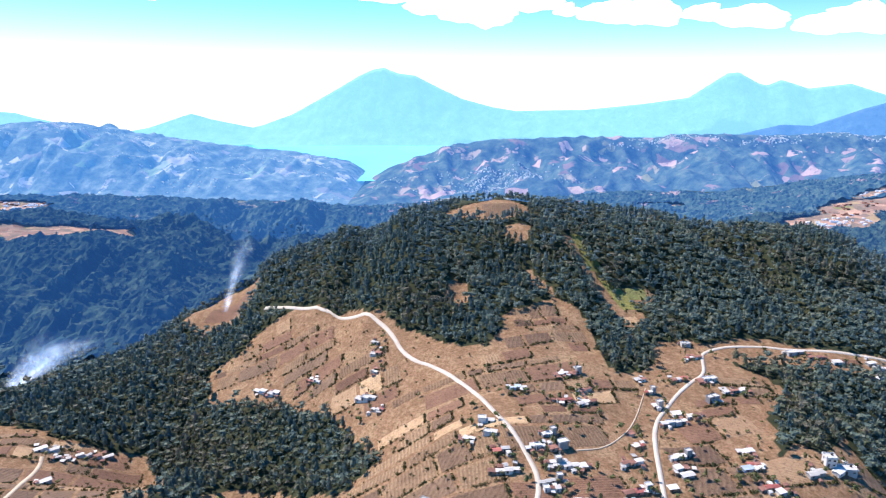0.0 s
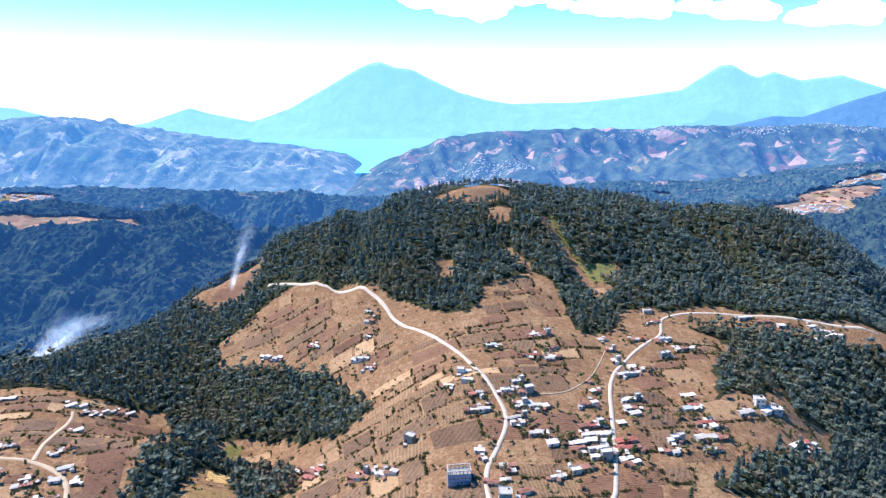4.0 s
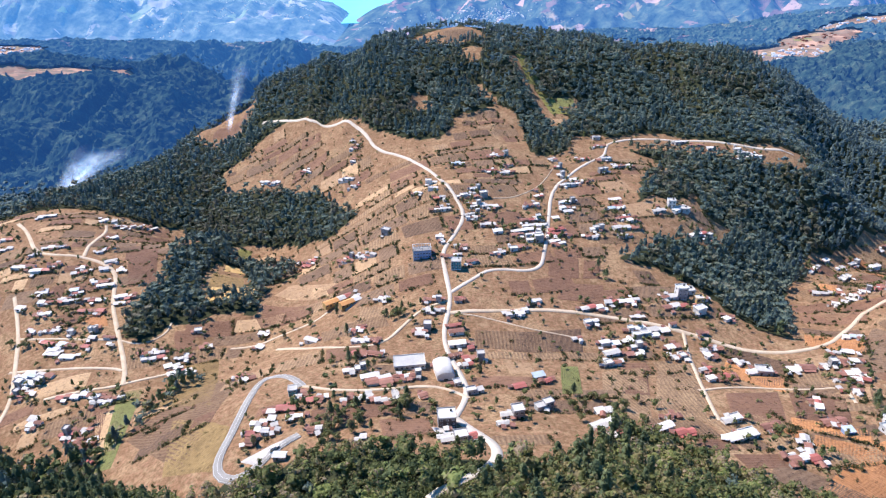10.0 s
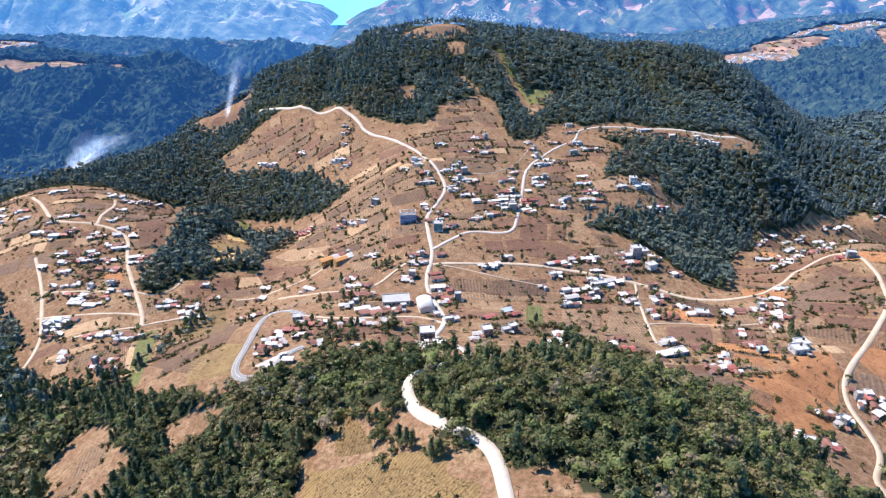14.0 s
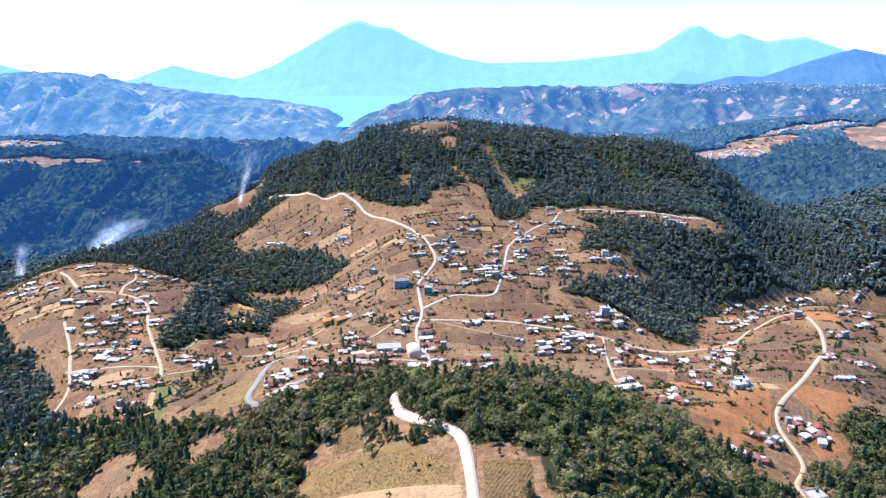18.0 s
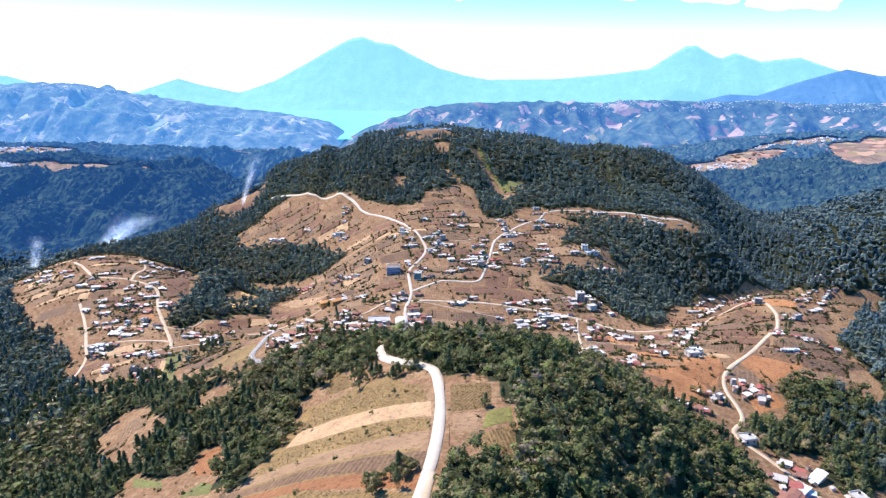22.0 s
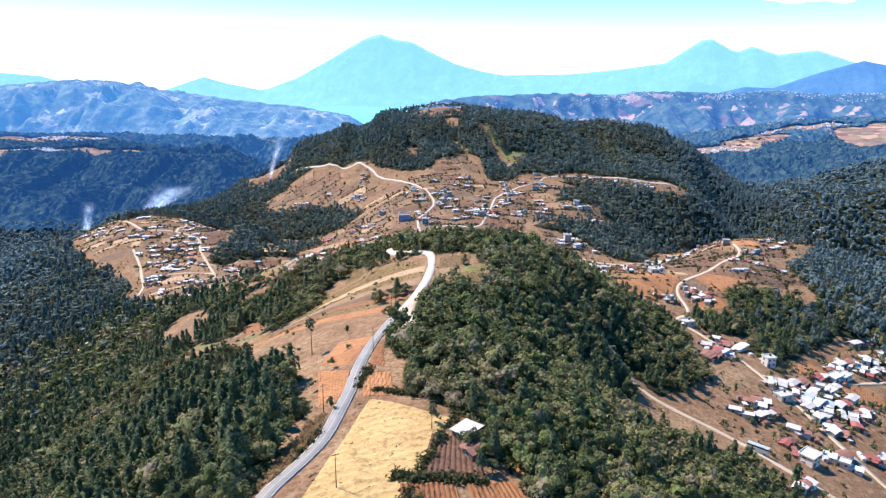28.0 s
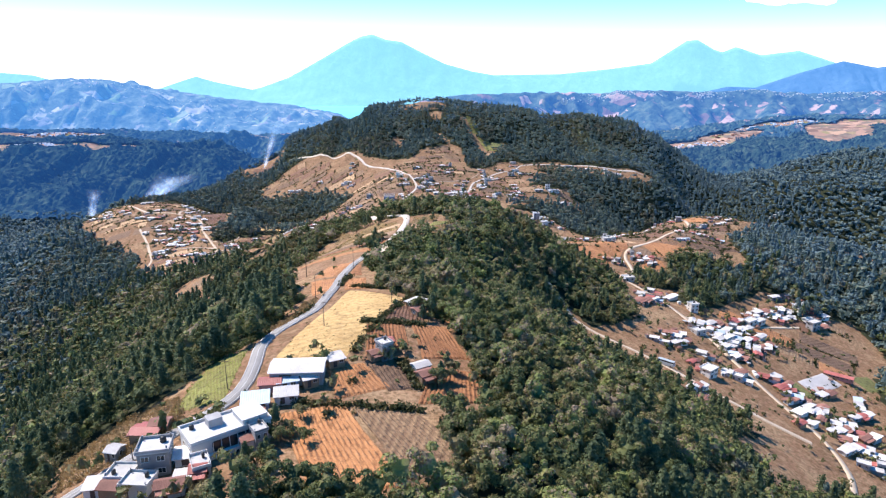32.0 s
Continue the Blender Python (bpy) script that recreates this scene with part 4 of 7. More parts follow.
def clumps(centres, size, droop=0.0, out=None):
    """Leaf clumps: three-cornered tufts that lie over the crown's lobes, each turned a little at random."""
    n = len(centres)
    c = unit((out if out is not None else 0) + rng.normal(size=(n, 3)) * (0.4 if out is not None else 1))
    a = unit(np.cross(c, rng.normal(size=(n, 3))))
    b = np.cross(c, a)
    s = (size * rng.uniform(0.65, 1.35, n))[:, None]
    v = np.stack([centres + a * s, centres - a * s * 0.55 + b * s * 0.85 - c * s * 0.2, centres - a * s * 0.55 - b * s * 0.85 + c * s * 0.15], 1).reshape(-1, 3)
    v[:, 2] -= droop * rng.uniform(0, 1, len(v))
    return v, np.arange(n * 3).reshape(n, 3)


def trunk(tall, wide, limbs):
    """A tapered stem with a few limbs."""
    vs, fs = [], []

    def stick(p, q, r0, r1):
        k, d = len(vs), (q - p) / np.linalg.norm(q - p)
        s = np.cross(d, (0.3, 0.9, 0.2))
        s /= np.linalg.norm(s)
        t = np.cross(d, s)
        for c, r in ((p, r0), (q, r1)):
            for j in range(5):
                ang = j * math.tau / 5
                vs.append(c + r * (math.cos(ang) * s + math.sin(ang) * t))
        for j in range(5):
            a, b = k + j, k + (j + 1) % 5
            fs.extend([(a, b, b + 5), (a, b + 5, a + 5)])
    stick(np.array([0, 0, -1.0]), np.array([0.1, 0, tall * 0.8]), wide, wide * 0.35)
    for j in range(limbs):
        z = tall * (0.35 + 0.4 * j / max(limbs, 1))
        ang = j * 2.4
        stick(np.array([0.05, 0, z]), np.array([math.cos(ang) * tall * 0.2, math.sin(ang) * tall * 0.2, z + tall * 0.14]), wide * 0.4, wide * 0.12)
    return np.array(vs), np.array(fs)


def core_ball(fine):
    bm = bmesh.new()
    bmesh.ops.create_icosphere(bm, subdivisions=fine, radius=1.0)
    v, f = np.array([p.co[:] for p in bm.verts]), np.array([[p.index for p in q.verts] for q in bm.faces])
    bm.free()
    return v, f[v[f][:, :, 2].mean(1) > -0.45]


CORES = {1: core_ball(1), 2: core_ball(2)}


def joined(*bits):
    V, F, base = [], [], 0
    for v, f in bits:
        V.append(v)
        F.append(f + base)
        base += len(v)
    return np.concatenate(V), np.concatenate(F)


def oak_crown(tall, wide, n, size, core=0):
    """Lobes of leaf clumps round a denser inner mass of leaves."""
    lobes = rng.normal(size=(7, 3)) * (wide * 0.25, wide * 0.25, tall * 0.12) + (0, 0, tall * 0.66)
    rad = rng.uniform(0.2, 0.32, 7) * wide
    k = rng.integers(0, 7, n)
    d = rng.normal(size=(n, 3))
    d /= np.linalg.norm(d, axis=1, keepdims=True)
    d[:, 2] = np.abs(d[:, 2]) * 0.9 - 0.25
    leaves = clumps(lobes[k] + d * rad[k][:, None] * (1, 1, 1.15) * rng.uniform(0.8, 1.06, n)[:, None], size, 0, unit(d) + (0, 0, 0.25))
    if not core:
        return leaves
    v, f = CORES[core]
    mid = lobes.mean(0)
    q = lobes - mid
    along = v @ q.T
    reach = np.maximum((along + np.sqrt(np.maximum(along ** 2 - (q ** 2).sum(1) + rad ** 2, 0.0))).max(1), wide * 0.24)
    return joined((v * (reach * (rng.uniform(0.66, 0.9, len(v)) if core == 1 else rng.uniform(0.55, 0.74, len(v))))[:, None] * (0.95, 0.95, 1.0) + mid, f), leaves)


def pine_crown(tall, wide, n, size, core=0):
    h = rng.uniform(0.0, 1, n) ** 0.8
    tier = np.round(h * 7) / 7 * 0.6 + h * 0.4
    ang = rng.uniform(0, math.tau, n)
    r = wide * 0.56 * (1.06 - tier) ** 0.52 * rng.uniform(0.3, 1.1, n) * (1 + 0.25 * np.sin(ang * 3 + tier * 9))
    leaves = clumps(np.stack([np.cos(ang) * r, np.sin(ang) * r, tall * (0.3 + 0.7 * tier) - r * 0.15], 1), size, 0.3,
                    np.stack([np.cos(ang), np.sin(ang), np.full(n, 0.75)], 1))
    if not core:
        return leaves
    v, f = CORES[core]
    up = np.clip(v[:, 2] * 0.5 + 0.5, 0, 1)
    wide_at = wide * (0.42 if core == 1 else 0.3) * (1.02 - up) ** 0.55 * rng.uniform(0.75, 1.2, len(v))
    flat = np.maximum(np.hypot(v[:, 0], v[:, 1]), 1e-3)
    return joined((np.stack([v[:, 0] / flat * wide_at, v[:, 1] / flat * wide_at, tall * (0.3 + 0.64 * up)], 1), f), leaves)


def crowns(n, size, core=0):
    return [oak_crown(9.0, 6.6, n, size, core), oak_crown(11.5, 6.0, n, size, core), pine_crown(13.0, 5.0, n, size, core), pine_crown(10.5, 4.8, n, size, core), oak_crown(7.0, 6.0, n, size, core)]


STEMS = [trunk(9.0, 0.26, 4), trunk(11, 0.28, 4), trunk(13.5, 0.24, 2), trunk(11, 0.22, 2), trunk(7.0, 0.24, 4)]
FINE, HALF, MIDDLE, COARSE = crowns(600, 0.36, 2), crowns(130, 0.64, 2), crowns(26, 1.05, 1), crowns(9, 1.6, 1)


def spray(name, label, spots, models, material, scale, pick, kind="stuff", stems=True):
    """Many trees in one sheet of foliage."""
    if len(spots) == 0:
        return
    V, F, base = [], [], 0
    zs = height(spots[:, 0], spots[:, 1])
    turn, size = rng.uniform(0, math.tau, len(spots)), rng.uniform(0.6, 1.3, len(spots)) * scale
    for k, (v, f) in enumerate(models):
        sel = np.where(pick == k)[0]
        if len(sel) == 0:
            continue
        c, s = np.cos(turn[sel])[:, None], np.sin(turn[sel])[:, None]
        q = size[sel][:, None]
        fat = rng.uniform(0.85, 1.15, len(sel))[:, None]
        P = np.stack([(v[:, 0] * c - v[:, 1] * s) * q * fat + spots[sel, 0][:, None], (v[:, 0] * s + v[:, 1] * c) * q * fat + spots[sel, 1][:, None],
                      v[:, 2] * q + zs[sel][:, None] - 0.4], -1)
        V.append(P.reshape(-1, 3))
        F.append((f[None] + (np.arange(len(sel)) * len(v))[:, None, None]).reshape(-1, 3) + base)
        base += P.shape[0] * P.shape[1]
    ob = new(name, mesh_of(name, np.concatenate(V), np.concatenate(F)))
    ob.data.materials.append(material)
    return tagged(ob, label, "forest", kind=kind)


def scatter(lo_x, hi_x, lo_y, hi_y, gap):
    """Jittered spots, one about every gap metres."""
    a, b = np.meshgrid(np.arange(lo_x, hi_x, gap), np.arange(lo_y, hi_y, gap))
    p = np.stack([a.ravel(), b.ravel()], 1)
    return p + rng.uniform(-0.48, 0.48, p.shape) * gap


def in_view(p, margin=60):
    """Spots that lie ahead of the flight, not behind or far aside."""
    return (p[:, 1] > 30) & (np.abs(p[:, 0]) < 140 + margin + 0.78 * np.maximum(p[:, 1], 0))


def wood(band, models, gap, scale, far_off=False):
    """One stretch of forest: stands of pine and of mixed broadleaf trees."""
    gone = (band[:, 1] > 1090) & (band[:, 1] < 1350) & (band[:, 0] > -170) & (band[:, 0] < 330)
    band = band[~gone & in_view(band) & ~is_open(band[:, 0], band[:, 1])]
    band = band[road_gap(band[:, 0], band[:, 1]) > gap]
    mix = value_noise(band[:, 0] / 60, band[:, 1] / 60, 31) + rng.normal(size=len(band)) * 0.55
    pines = mix > 0.35
    which = np.where(pines, rng.choice([2, 3], len(band)), rng.choice([0, 1, 4], len(band)))
    if far_off:
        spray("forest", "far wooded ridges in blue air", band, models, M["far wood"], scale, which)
        return
    tone = value_noise(band[:, 0] / 9, band[:, 1] / 9, 37) + rng.normal(size=len(band)) * 0.6
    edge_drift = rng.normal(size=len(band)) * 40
    # away and outer stands get the leaf colours with haze painted in
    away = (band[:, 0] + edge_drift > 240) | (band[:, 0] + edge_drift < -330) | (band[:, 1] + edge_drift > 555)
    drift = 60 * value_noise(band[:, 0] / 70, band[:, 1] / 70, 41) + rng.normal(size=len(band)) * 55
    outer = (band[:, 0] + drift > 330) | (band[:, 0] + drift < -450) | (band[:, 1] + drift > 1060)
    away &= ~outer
    stand_ = value_noise(band[:, 0] / 34, band[:, 1] / 70, 47) + 0.5 * value_noise(band[:, 0] / 14, band[:, 1] / 14, 48) + rng.normal(size=len(band)) * 0.25 > 0.42
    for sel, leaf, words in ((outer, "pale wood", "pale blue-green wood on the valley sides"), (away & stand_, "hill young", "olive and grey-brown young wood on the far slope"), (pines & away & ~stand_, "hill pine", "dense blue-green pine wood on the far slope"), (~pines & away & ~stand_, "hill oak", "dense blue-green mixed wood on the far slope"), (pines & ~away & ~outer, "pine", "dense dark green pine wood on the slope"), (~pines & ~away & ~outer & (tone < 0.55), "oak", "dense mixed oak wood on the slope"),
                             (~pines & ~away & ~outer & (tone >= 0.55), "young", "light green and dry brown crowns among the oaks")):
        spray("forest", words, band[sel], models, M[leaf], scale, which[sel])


near = scatter(-330, 330, 40, 540, 3.9)
d = np.hypot(near[:, 0] + 10, near[:, 1] - 110)
close, far_side = d < 100, (near[:, 0] < -200) | (near[:, 0] > 230)
wood(near[close], FINE, 3.6, 0.8)
wood(near[~close & ~far_side], HALF, 3.3, 0.78)
wood(near[~close & far_side], MIDDLE, 3.6, 0.82)
wood(scatter(-420, 480, 540, 1120, 4.3), MIDDLE, 3.2, 0.82)
wood(np.concatenate([scatter(-800, -420, 540, 1120, 6.2), scatter(480, 900, 540, 1120, 6.2)]), COARSE, 3.8, 1.1)
wood(np.concatenate([scatter(-900, -330, 40, 540, 6.2), scatter(330, 900, 40, 540, 6.2)]), COARSE, 4, 1.1)
beyond = scatter(-1500, 1500, 1120, 1760, 8.0)
wood(beyond, COARSE, 4, 0.9, True)

# the closed canopy of the far woods: crowns shoulder to shoulder, following every rib and ravine
cx, cy = np.arange(-1560, 1561, 5.0), np.arange(1096, 2270, 5.0)
CX, CY = (a.ravel() for a in np.meshgrid(cx, cy))
crown_lift = 6.0 + 9.0 * np.abs(value_noise(CX / 11, CY / 11, 61)) + 4.0 * value_noise(CX / 5.3, CY / 5.3, 62) + 3.0 * value_noise(CX / 40, CY / 40, 63)
crown_lift *= 1 - 0.85 * np.mean([is_open(CX + a, CY + b) for a, b in ((14, 0), (-14, 0), (0, 14), (0, -14), (24, 24), (-24, 24))], 0)
CZ = height(CX, CY) + crown_lift
quads = grid_faces(len(cx), len(cy))
mx, my = CX[quads].mean(1), CY[quads].mean(1)
keep_face = ~is_open(mx, my) & (np.abs(mx) < 260 + 0.78 * my) & ~((my < 1350) & (mx > -200) & (mx < 400)) & (road_gap(mx, my) > 4)
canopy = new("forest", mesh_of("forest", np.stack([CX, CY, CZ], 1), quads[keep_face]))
# Both canopy materials emit blue for haze, the farther one more.
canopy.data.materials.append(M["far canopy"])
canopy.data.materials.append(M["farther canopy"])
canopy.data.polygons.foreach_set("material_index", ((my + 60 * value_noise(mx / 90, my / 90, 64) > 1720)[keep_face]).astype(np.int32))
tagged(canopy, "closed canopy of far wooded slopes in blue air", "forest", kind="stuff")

import functools

# ---- building helpers ----
def part(name, mesh, material, parent, label=""):
    """Links a mesh as one part under a thing or under a part."""
    ob = new(name, mesh)
    if not mesh.materials:
        mesh.materials.append(material)
    ob.parent = parent
    if label:
        tagged(ob, label)
    return ob


def thing(name, label, category, group=""):
    return tagged(new(name), label, category, group)


def blocks(name, rows):
    """Boxes in one mesh: centre and full size of each."""
    V, F = [], []
    for cx, cy, cz, sx, sy, sz in rows:
        k = len(V)
        V += [(cx + a * sx / 2, cy + b * sy / 2, cz + c * sz / 2) for c in (-1, 1) for a, b in ((-1, -1), (1, -1), (1, 1), (-1, 1))]
        F += [[k + i for i in f] for f in ((0, 3, 2, 1), (4, 5, 6, 7), (0, 1, 5, 4), (1, 2, 6, 5), (2, 3, 7, 6), (3, 0, 4, 7))]
    return mesh_of(name, V, F)


def sheet_roof(name, w, d, z0, rise, folds, lean=False):
    """A corrugated sheet roof: two slopes, or one that leans, with ribs and an underside."""
    xs = np.linspace(-w / 2, w / 2, 2 * folds + 1)
    zig = np.where(np.arange(len(xs)) % 2, 0.045, 0.0)
    ys = [(-d / 2, 0.0), (d / 2, 1.0)] if lean else [(-d / 2, 0.0), (0.0, 1.0), (d / 2, 0.0)]
    top = np.array([[(x, y, z0 + h * rise + q) for x, q in zip(xs, zig)] for y, h in ys])
    low = top.copy()
    low[..., 2] -= 0.16
    n, r = len(xs), len(ys)
    V = np.concatenate([top.reshape(-1, 3), low.reshape(-1, 3)])
    f = grid_faces(n, r)
    g = f[:, ::-1] + n * r
    rim = []
    for i in range(n - 1):
        rim += [(i + 1, i, i + n * r, i + 1 + n * r), ((r - 1) * n + i, (r - 1) * n + i + 1, (r - 1) * n + i + 1 + n * r, (r - 1) * n + i + n * r)]
    for j in range(r - 1):
        a, b = j * n, (j + 1) * n
        rim += [(a, b, b + n * r, a + n * r), (b + n - 1, a + n - 1, a + n - 1 + n * r, b + n - 1 + n * r)]
    return mesh_of(name, V, np.concatenate([f, g, np.array(rim)]))


def gable_walls(name, w, d, h, rise, lean=False):
    x, y = w / 2, d / 2
    V = [(-x, -y, -1.6), (x, -y, -1.6), (x, y, -1.6), (-x, y, -1.6), (-x, -y, h), (x, -y, h), (x, y, h + (rise if lean else 0)), (-x, y, h + (rise if lean else 0))]
    F = [(0, 1, 5, 4), (1, 2, 6, 5), (2, 3, 7, 6), (3, 0, 4, 7)]
    if not lean:
        V += [(-x, 0, h + rise), (x, 0, h + rise)]
        F += [(4, 8, 8, 7), (5, 6, 9, 9)]
    me = bpy.data.meshes.new(name)
    me.from_pydata(V, [], [tuple(dict.fromkeys(f)) for f in F])
    return me


WINDOW_FRAME = blocks("frame", [(0, 0, 0.52, 1.2, 0.08, 0.08), (0, 0, -0.52, 1.2, 0.14, 0.08), (-0.56, 0, 0, 0.08, 0.08, 1.0), (0.56, 0, 0, 0.08, 0.08, 1.0), (0, 0, 0, 0.05, 0.06, 1.0)])
PANE = blocks("pane", [(0, 0, 0, 1.08, 0.04, 0.98)])
DOOR = blocks("door", [(0, 0, 1.0, 0.95, 0.10, 2.0)])
COLUMN = blocks("column_end", [(0, 0, 0.5, 0.22, 0.22, 1.0)])
for me, k in ((COLUMN, "block"), (WINDOW_FRAME, "white"), (PANE, "glass"), (DOOR, "door")):
    me.materials.append(M[k])


def window(parent, x, y, z, turn=0.0, wide=1.0):
    w = part("window", WINDOW_FRAME, M["white"], parent)
    w.matrix_local = pose(x, y, z, 0, 0, turn) @ Matrix.Diagonal((wide, 1, 1, 1))
    part("pane", PANE, M["glass"], w)
    return w


def door(parent, x, y, turn=0.0, wide=1.0):
    d = part("door", DOOR, M["door"], parent)
    d.matrix_local = pose(x, y, 0, 0, 0, turn) @ Matrix.Diagonal((wide, 1, 1, 1))
    return d


TANK = None


def water_tank(parent, x, y, z):
    """A squat ribbed tank with a domed lid."""
    global TANK
    if TANK is None:
        prof = [(0.5, 0), (0.55, 0.15), (0.52, 0.3), (0.55, 0.5), (0.52, 0.7), (0.52, 0.9), (0.3, 1.08), (0.12, 1.14), (0.001, 1.15)]
        V = [(r * math.cos(a * math.tau / 10), r * math.sin(a * math.tau / 10), h) for r, h in prof for a in range(10)]
        F = [(j * 10 + i, j * 10 + (i + 1) % 10, j * 10 + 10 + (i + 1) % 10, j * 10 + 10 + i) for j in range(len(prof) - 1) for i in range(10)]
        TANK = mesh_of("water_tank", V, F, True)
    t = part("water_tank", TANK, M["tank"], parent)
    t.location = (x, y, z)


def hut(w, d, h, wall, roof, label, lean=False, rise=0.9, porch=False):
    """A low house under ribbed metal sheets."""
    root = thing("house", label, "house", "village houses")
    part("wall", gable_walls("wall", w, d, h, rise, lean), M[wall], root)
    part("roof", sheet_roof("roof", w + 0.7, d + 0.9, h + 0.02, rise, int(w * 3), lean), M[roof], root)
    door(root, -w * 0.15, -d / 2 - 0.03)
    window(root, w * 0.25, -d / 2 - 0.03, 1.5)
    window(root, w / 2 + 0.03, 0, 1.5, 90)
    if porch:
        part("porch_roof", sheet_roof("porch_roof", w * 0.9, 1.8, h - 0.5, 0.35, int(w * 1.8), True), M[roof], root).location = (0, -d / 2 - 0.9, 0)
        for s in (-1, 1):
            part("post", blocks("post", [(s * w * 0.42, -d / 2 - 1.7, 0.7, 0.12, 0.12, h + 0.2)]), M["bark"], root)
    return root


def block_house(w, d, storeys, wall, label, front="", tank=True, frame=False):
    """A concrete house with a flat roof, parapet and column ends left for another storey."""
    root = thing("house", label, "house", "village houses")
    h = 2.5 * storeys
    part("wall", blocks("wall", [(0, 0, h / 2 - 0.8, w, d, h + 1.6)]), M[wall], root)
    part("roof_slab", blocks("roof_slab", [(0, 0, h + 0.09, w + 0.6, d + 0.6, 0.18)]), M["slab"], root)
    part("parapet", blocks("parapet", [(0, -d / 2 - 0.2, h + 0.45, w + 0.55, 0.16, 0.55), (0, d / 2 + 0.2, h + 0.45, w + 0.55, 0.16, 0.55),
                                       (-w / 2 - 0.2, 0, h + 0.45, 0.16, d + 0.25, 0.55), (w / 2 + 0.2, 0, h + 0.45, 0.16, d + 0.25, 0.55)]), M[wall], root)
    for a in (-1, 1) if tank else ():
        for b in (-1, 1):
            part("column_end", COLUMN, M["block"], root).location = (a * (w / 2 - 0.2), b * (d / 2 - 0.2), h + 0.18)
    if front:
        part("front", blocks("front", [(0, -d / 2 - 0.06, h / 2, w * 0.94, 0.1, h * 0.92)]), M[front], root)
    n = max(2, int(w / 2.6))
    for s in range(storeys):
        for i in range(n):
            x = (i + 0.5) / n * w - w / 2
            if s == 0 and i == 0:
                door(root, x, -d / 2 - 0.13)
            else:
                window(root, x, -d / 2 - 0.14, s * 2.5 + 1.4, 0, 1.1)
        window(root, w / 2 + 0.03, 0, s * 2.5 + 1.4, 90)
        window(root, -w / 2 - 0.03, d * 0.1, s * 2.5 + 1.4, 90)
    if tank:
        water_tank(root, w * 0.25, d * 0.2, h + 0.18)
    return root


MODELS, SIZES = [], []
for size in (0.7, 0.76):
    for w, d, h, wall, roof, lean, porch, words in (
        (6.4, 4.6, 2.4, "adobe", "rust", False, True, "low adobe house under a rusted red sheet roof"),
        (7.6, 4.8, 2.5, "block", "zinc", False, False, "grey block house under a bright zinc roof"),
        (5.2, 4.2, 2.3, "adobe", "zinc", True, False, "small adobe shed under a pale leaning zinc roof"),
        (8.6, 5.0, 2.6, "white", "rust", False, True, "long whitewashed house under a rusted sheet roof"),
        (6.8, 5.0, 2.5, "white", "zinc", True, False, "whitewashed house under a leaning zinc roof"),
        (4.4, 3.6, 2.2, "block", "rust", True, False, "small block shed under a rusty leaning roof"),
        (9.4, 5.2, 2.6, "white", "zinc", False, False, "long white house under a bright zinc roof"),
        (5.8, 4.6, 2.4, "pink", "red", False, False, "faded pink house under a red sheet roof"),
        (7.0, 4.6, 2.4, "adobe", "red", False, True, "adobe house with a porch and red sheet roof"),
        (6.0, 4.4, 2.4, "blue", "bluesheet", True, False, "pale blue house under a bluish sheet roof"),
        (5.0, 4.0, 2.3, "white", "zinc", False, False, "small white house under a zinc roof")):
        MODELS.append(hut(w * size, d * size, h * (0.8 if size < 0.72 else 0.92), wall, roof, words + " beside the fields", lean, 0.5 if lean else 0.95 * size, porch))
        SIZES.append(max(w * size, 3.6))
    for w, d, s, wall, front, words in (
        (8.0, 6.5, 1, "white", "", "white flat-roofed house with column ends on its roof"),
        (7.0, 6.5, 2, "white", "", "two-storey white concrete house with a flat roof"),
        (6.5, 6.0, 2, "block", "", "two-storey bare block house with a flat roof"),
        (9.5, 7.0, 1, "slab", "", "pale flat-roofed concrete house among the plots"),
        (7.0, 6.0, 2, "white", "teal", "two-storey house with a teal front and flat roof"),
        (6.5, 6.0, 2, "ochre", "", "two-storey ochre house with a flat concrete roof"),
        (8.0, 6.5, 3, "white", "block", "three-storey white and grey concrete house")):
        MODELS.append(block_house(w * size, d * size, s, wall, words, front, size > 0.72))
        SIZES.append(w * size)
BIG = 18
built = []


def footing(x, y, r):
    a = np.arange(8) * math.tau / 8
    return float(height(x + r * np.cos(a), y + r * np.sin(a)).mean())


def stand(model, x, y, turn, lift=0.0, wide=1.0, deep=1.0, tall=1.0):
    """Sets a house down, a copy of its model."""
    m = pose(x, y, footing(x, y, 2.5) + 0.25 + lift, 0, 0, turn) @ Matrix.Diagonal((wide, deep, tall, 1))
    built.append((x, y, SIZES[model] * 0.5 * wide))
    return copy_thing(MODELS[model], m)


# ---- landmarks ----
def set_at(root, x, y, turn, lift=0.0, r=3.0, clear=6.0, size=0.8):
    root.matrix_basis = pose(x, y, footing(x, y, r) + 0.3 + lift, 0, 0, turn) @ Matrix.Diagonal((size, size, size, 1))
    built.append((x, y, clear))
    return root


# unfinished three-storey block beside the main road
ub = thing("apartment_block", "unfinished grey three-storey block with open top windows", "building")
part("wall", blocks("wall", [(0, 0, 3.0, 15.0, 8.0, 9.2)]), M["block"], ub)
part("front", blocks("front", [(0, -4.06, 3.6, 14.6, 0.1, 7.2)]), M["blue"], ub, "dark blue painted front")
for i in range(7):
    for y in (-3.8, 3.8):
        part("pier", blocks("pier", [(-7.2 + i * 2.4, y, 8.7, 0.5, 0.4, 2.2)]), M["slab"], ub)
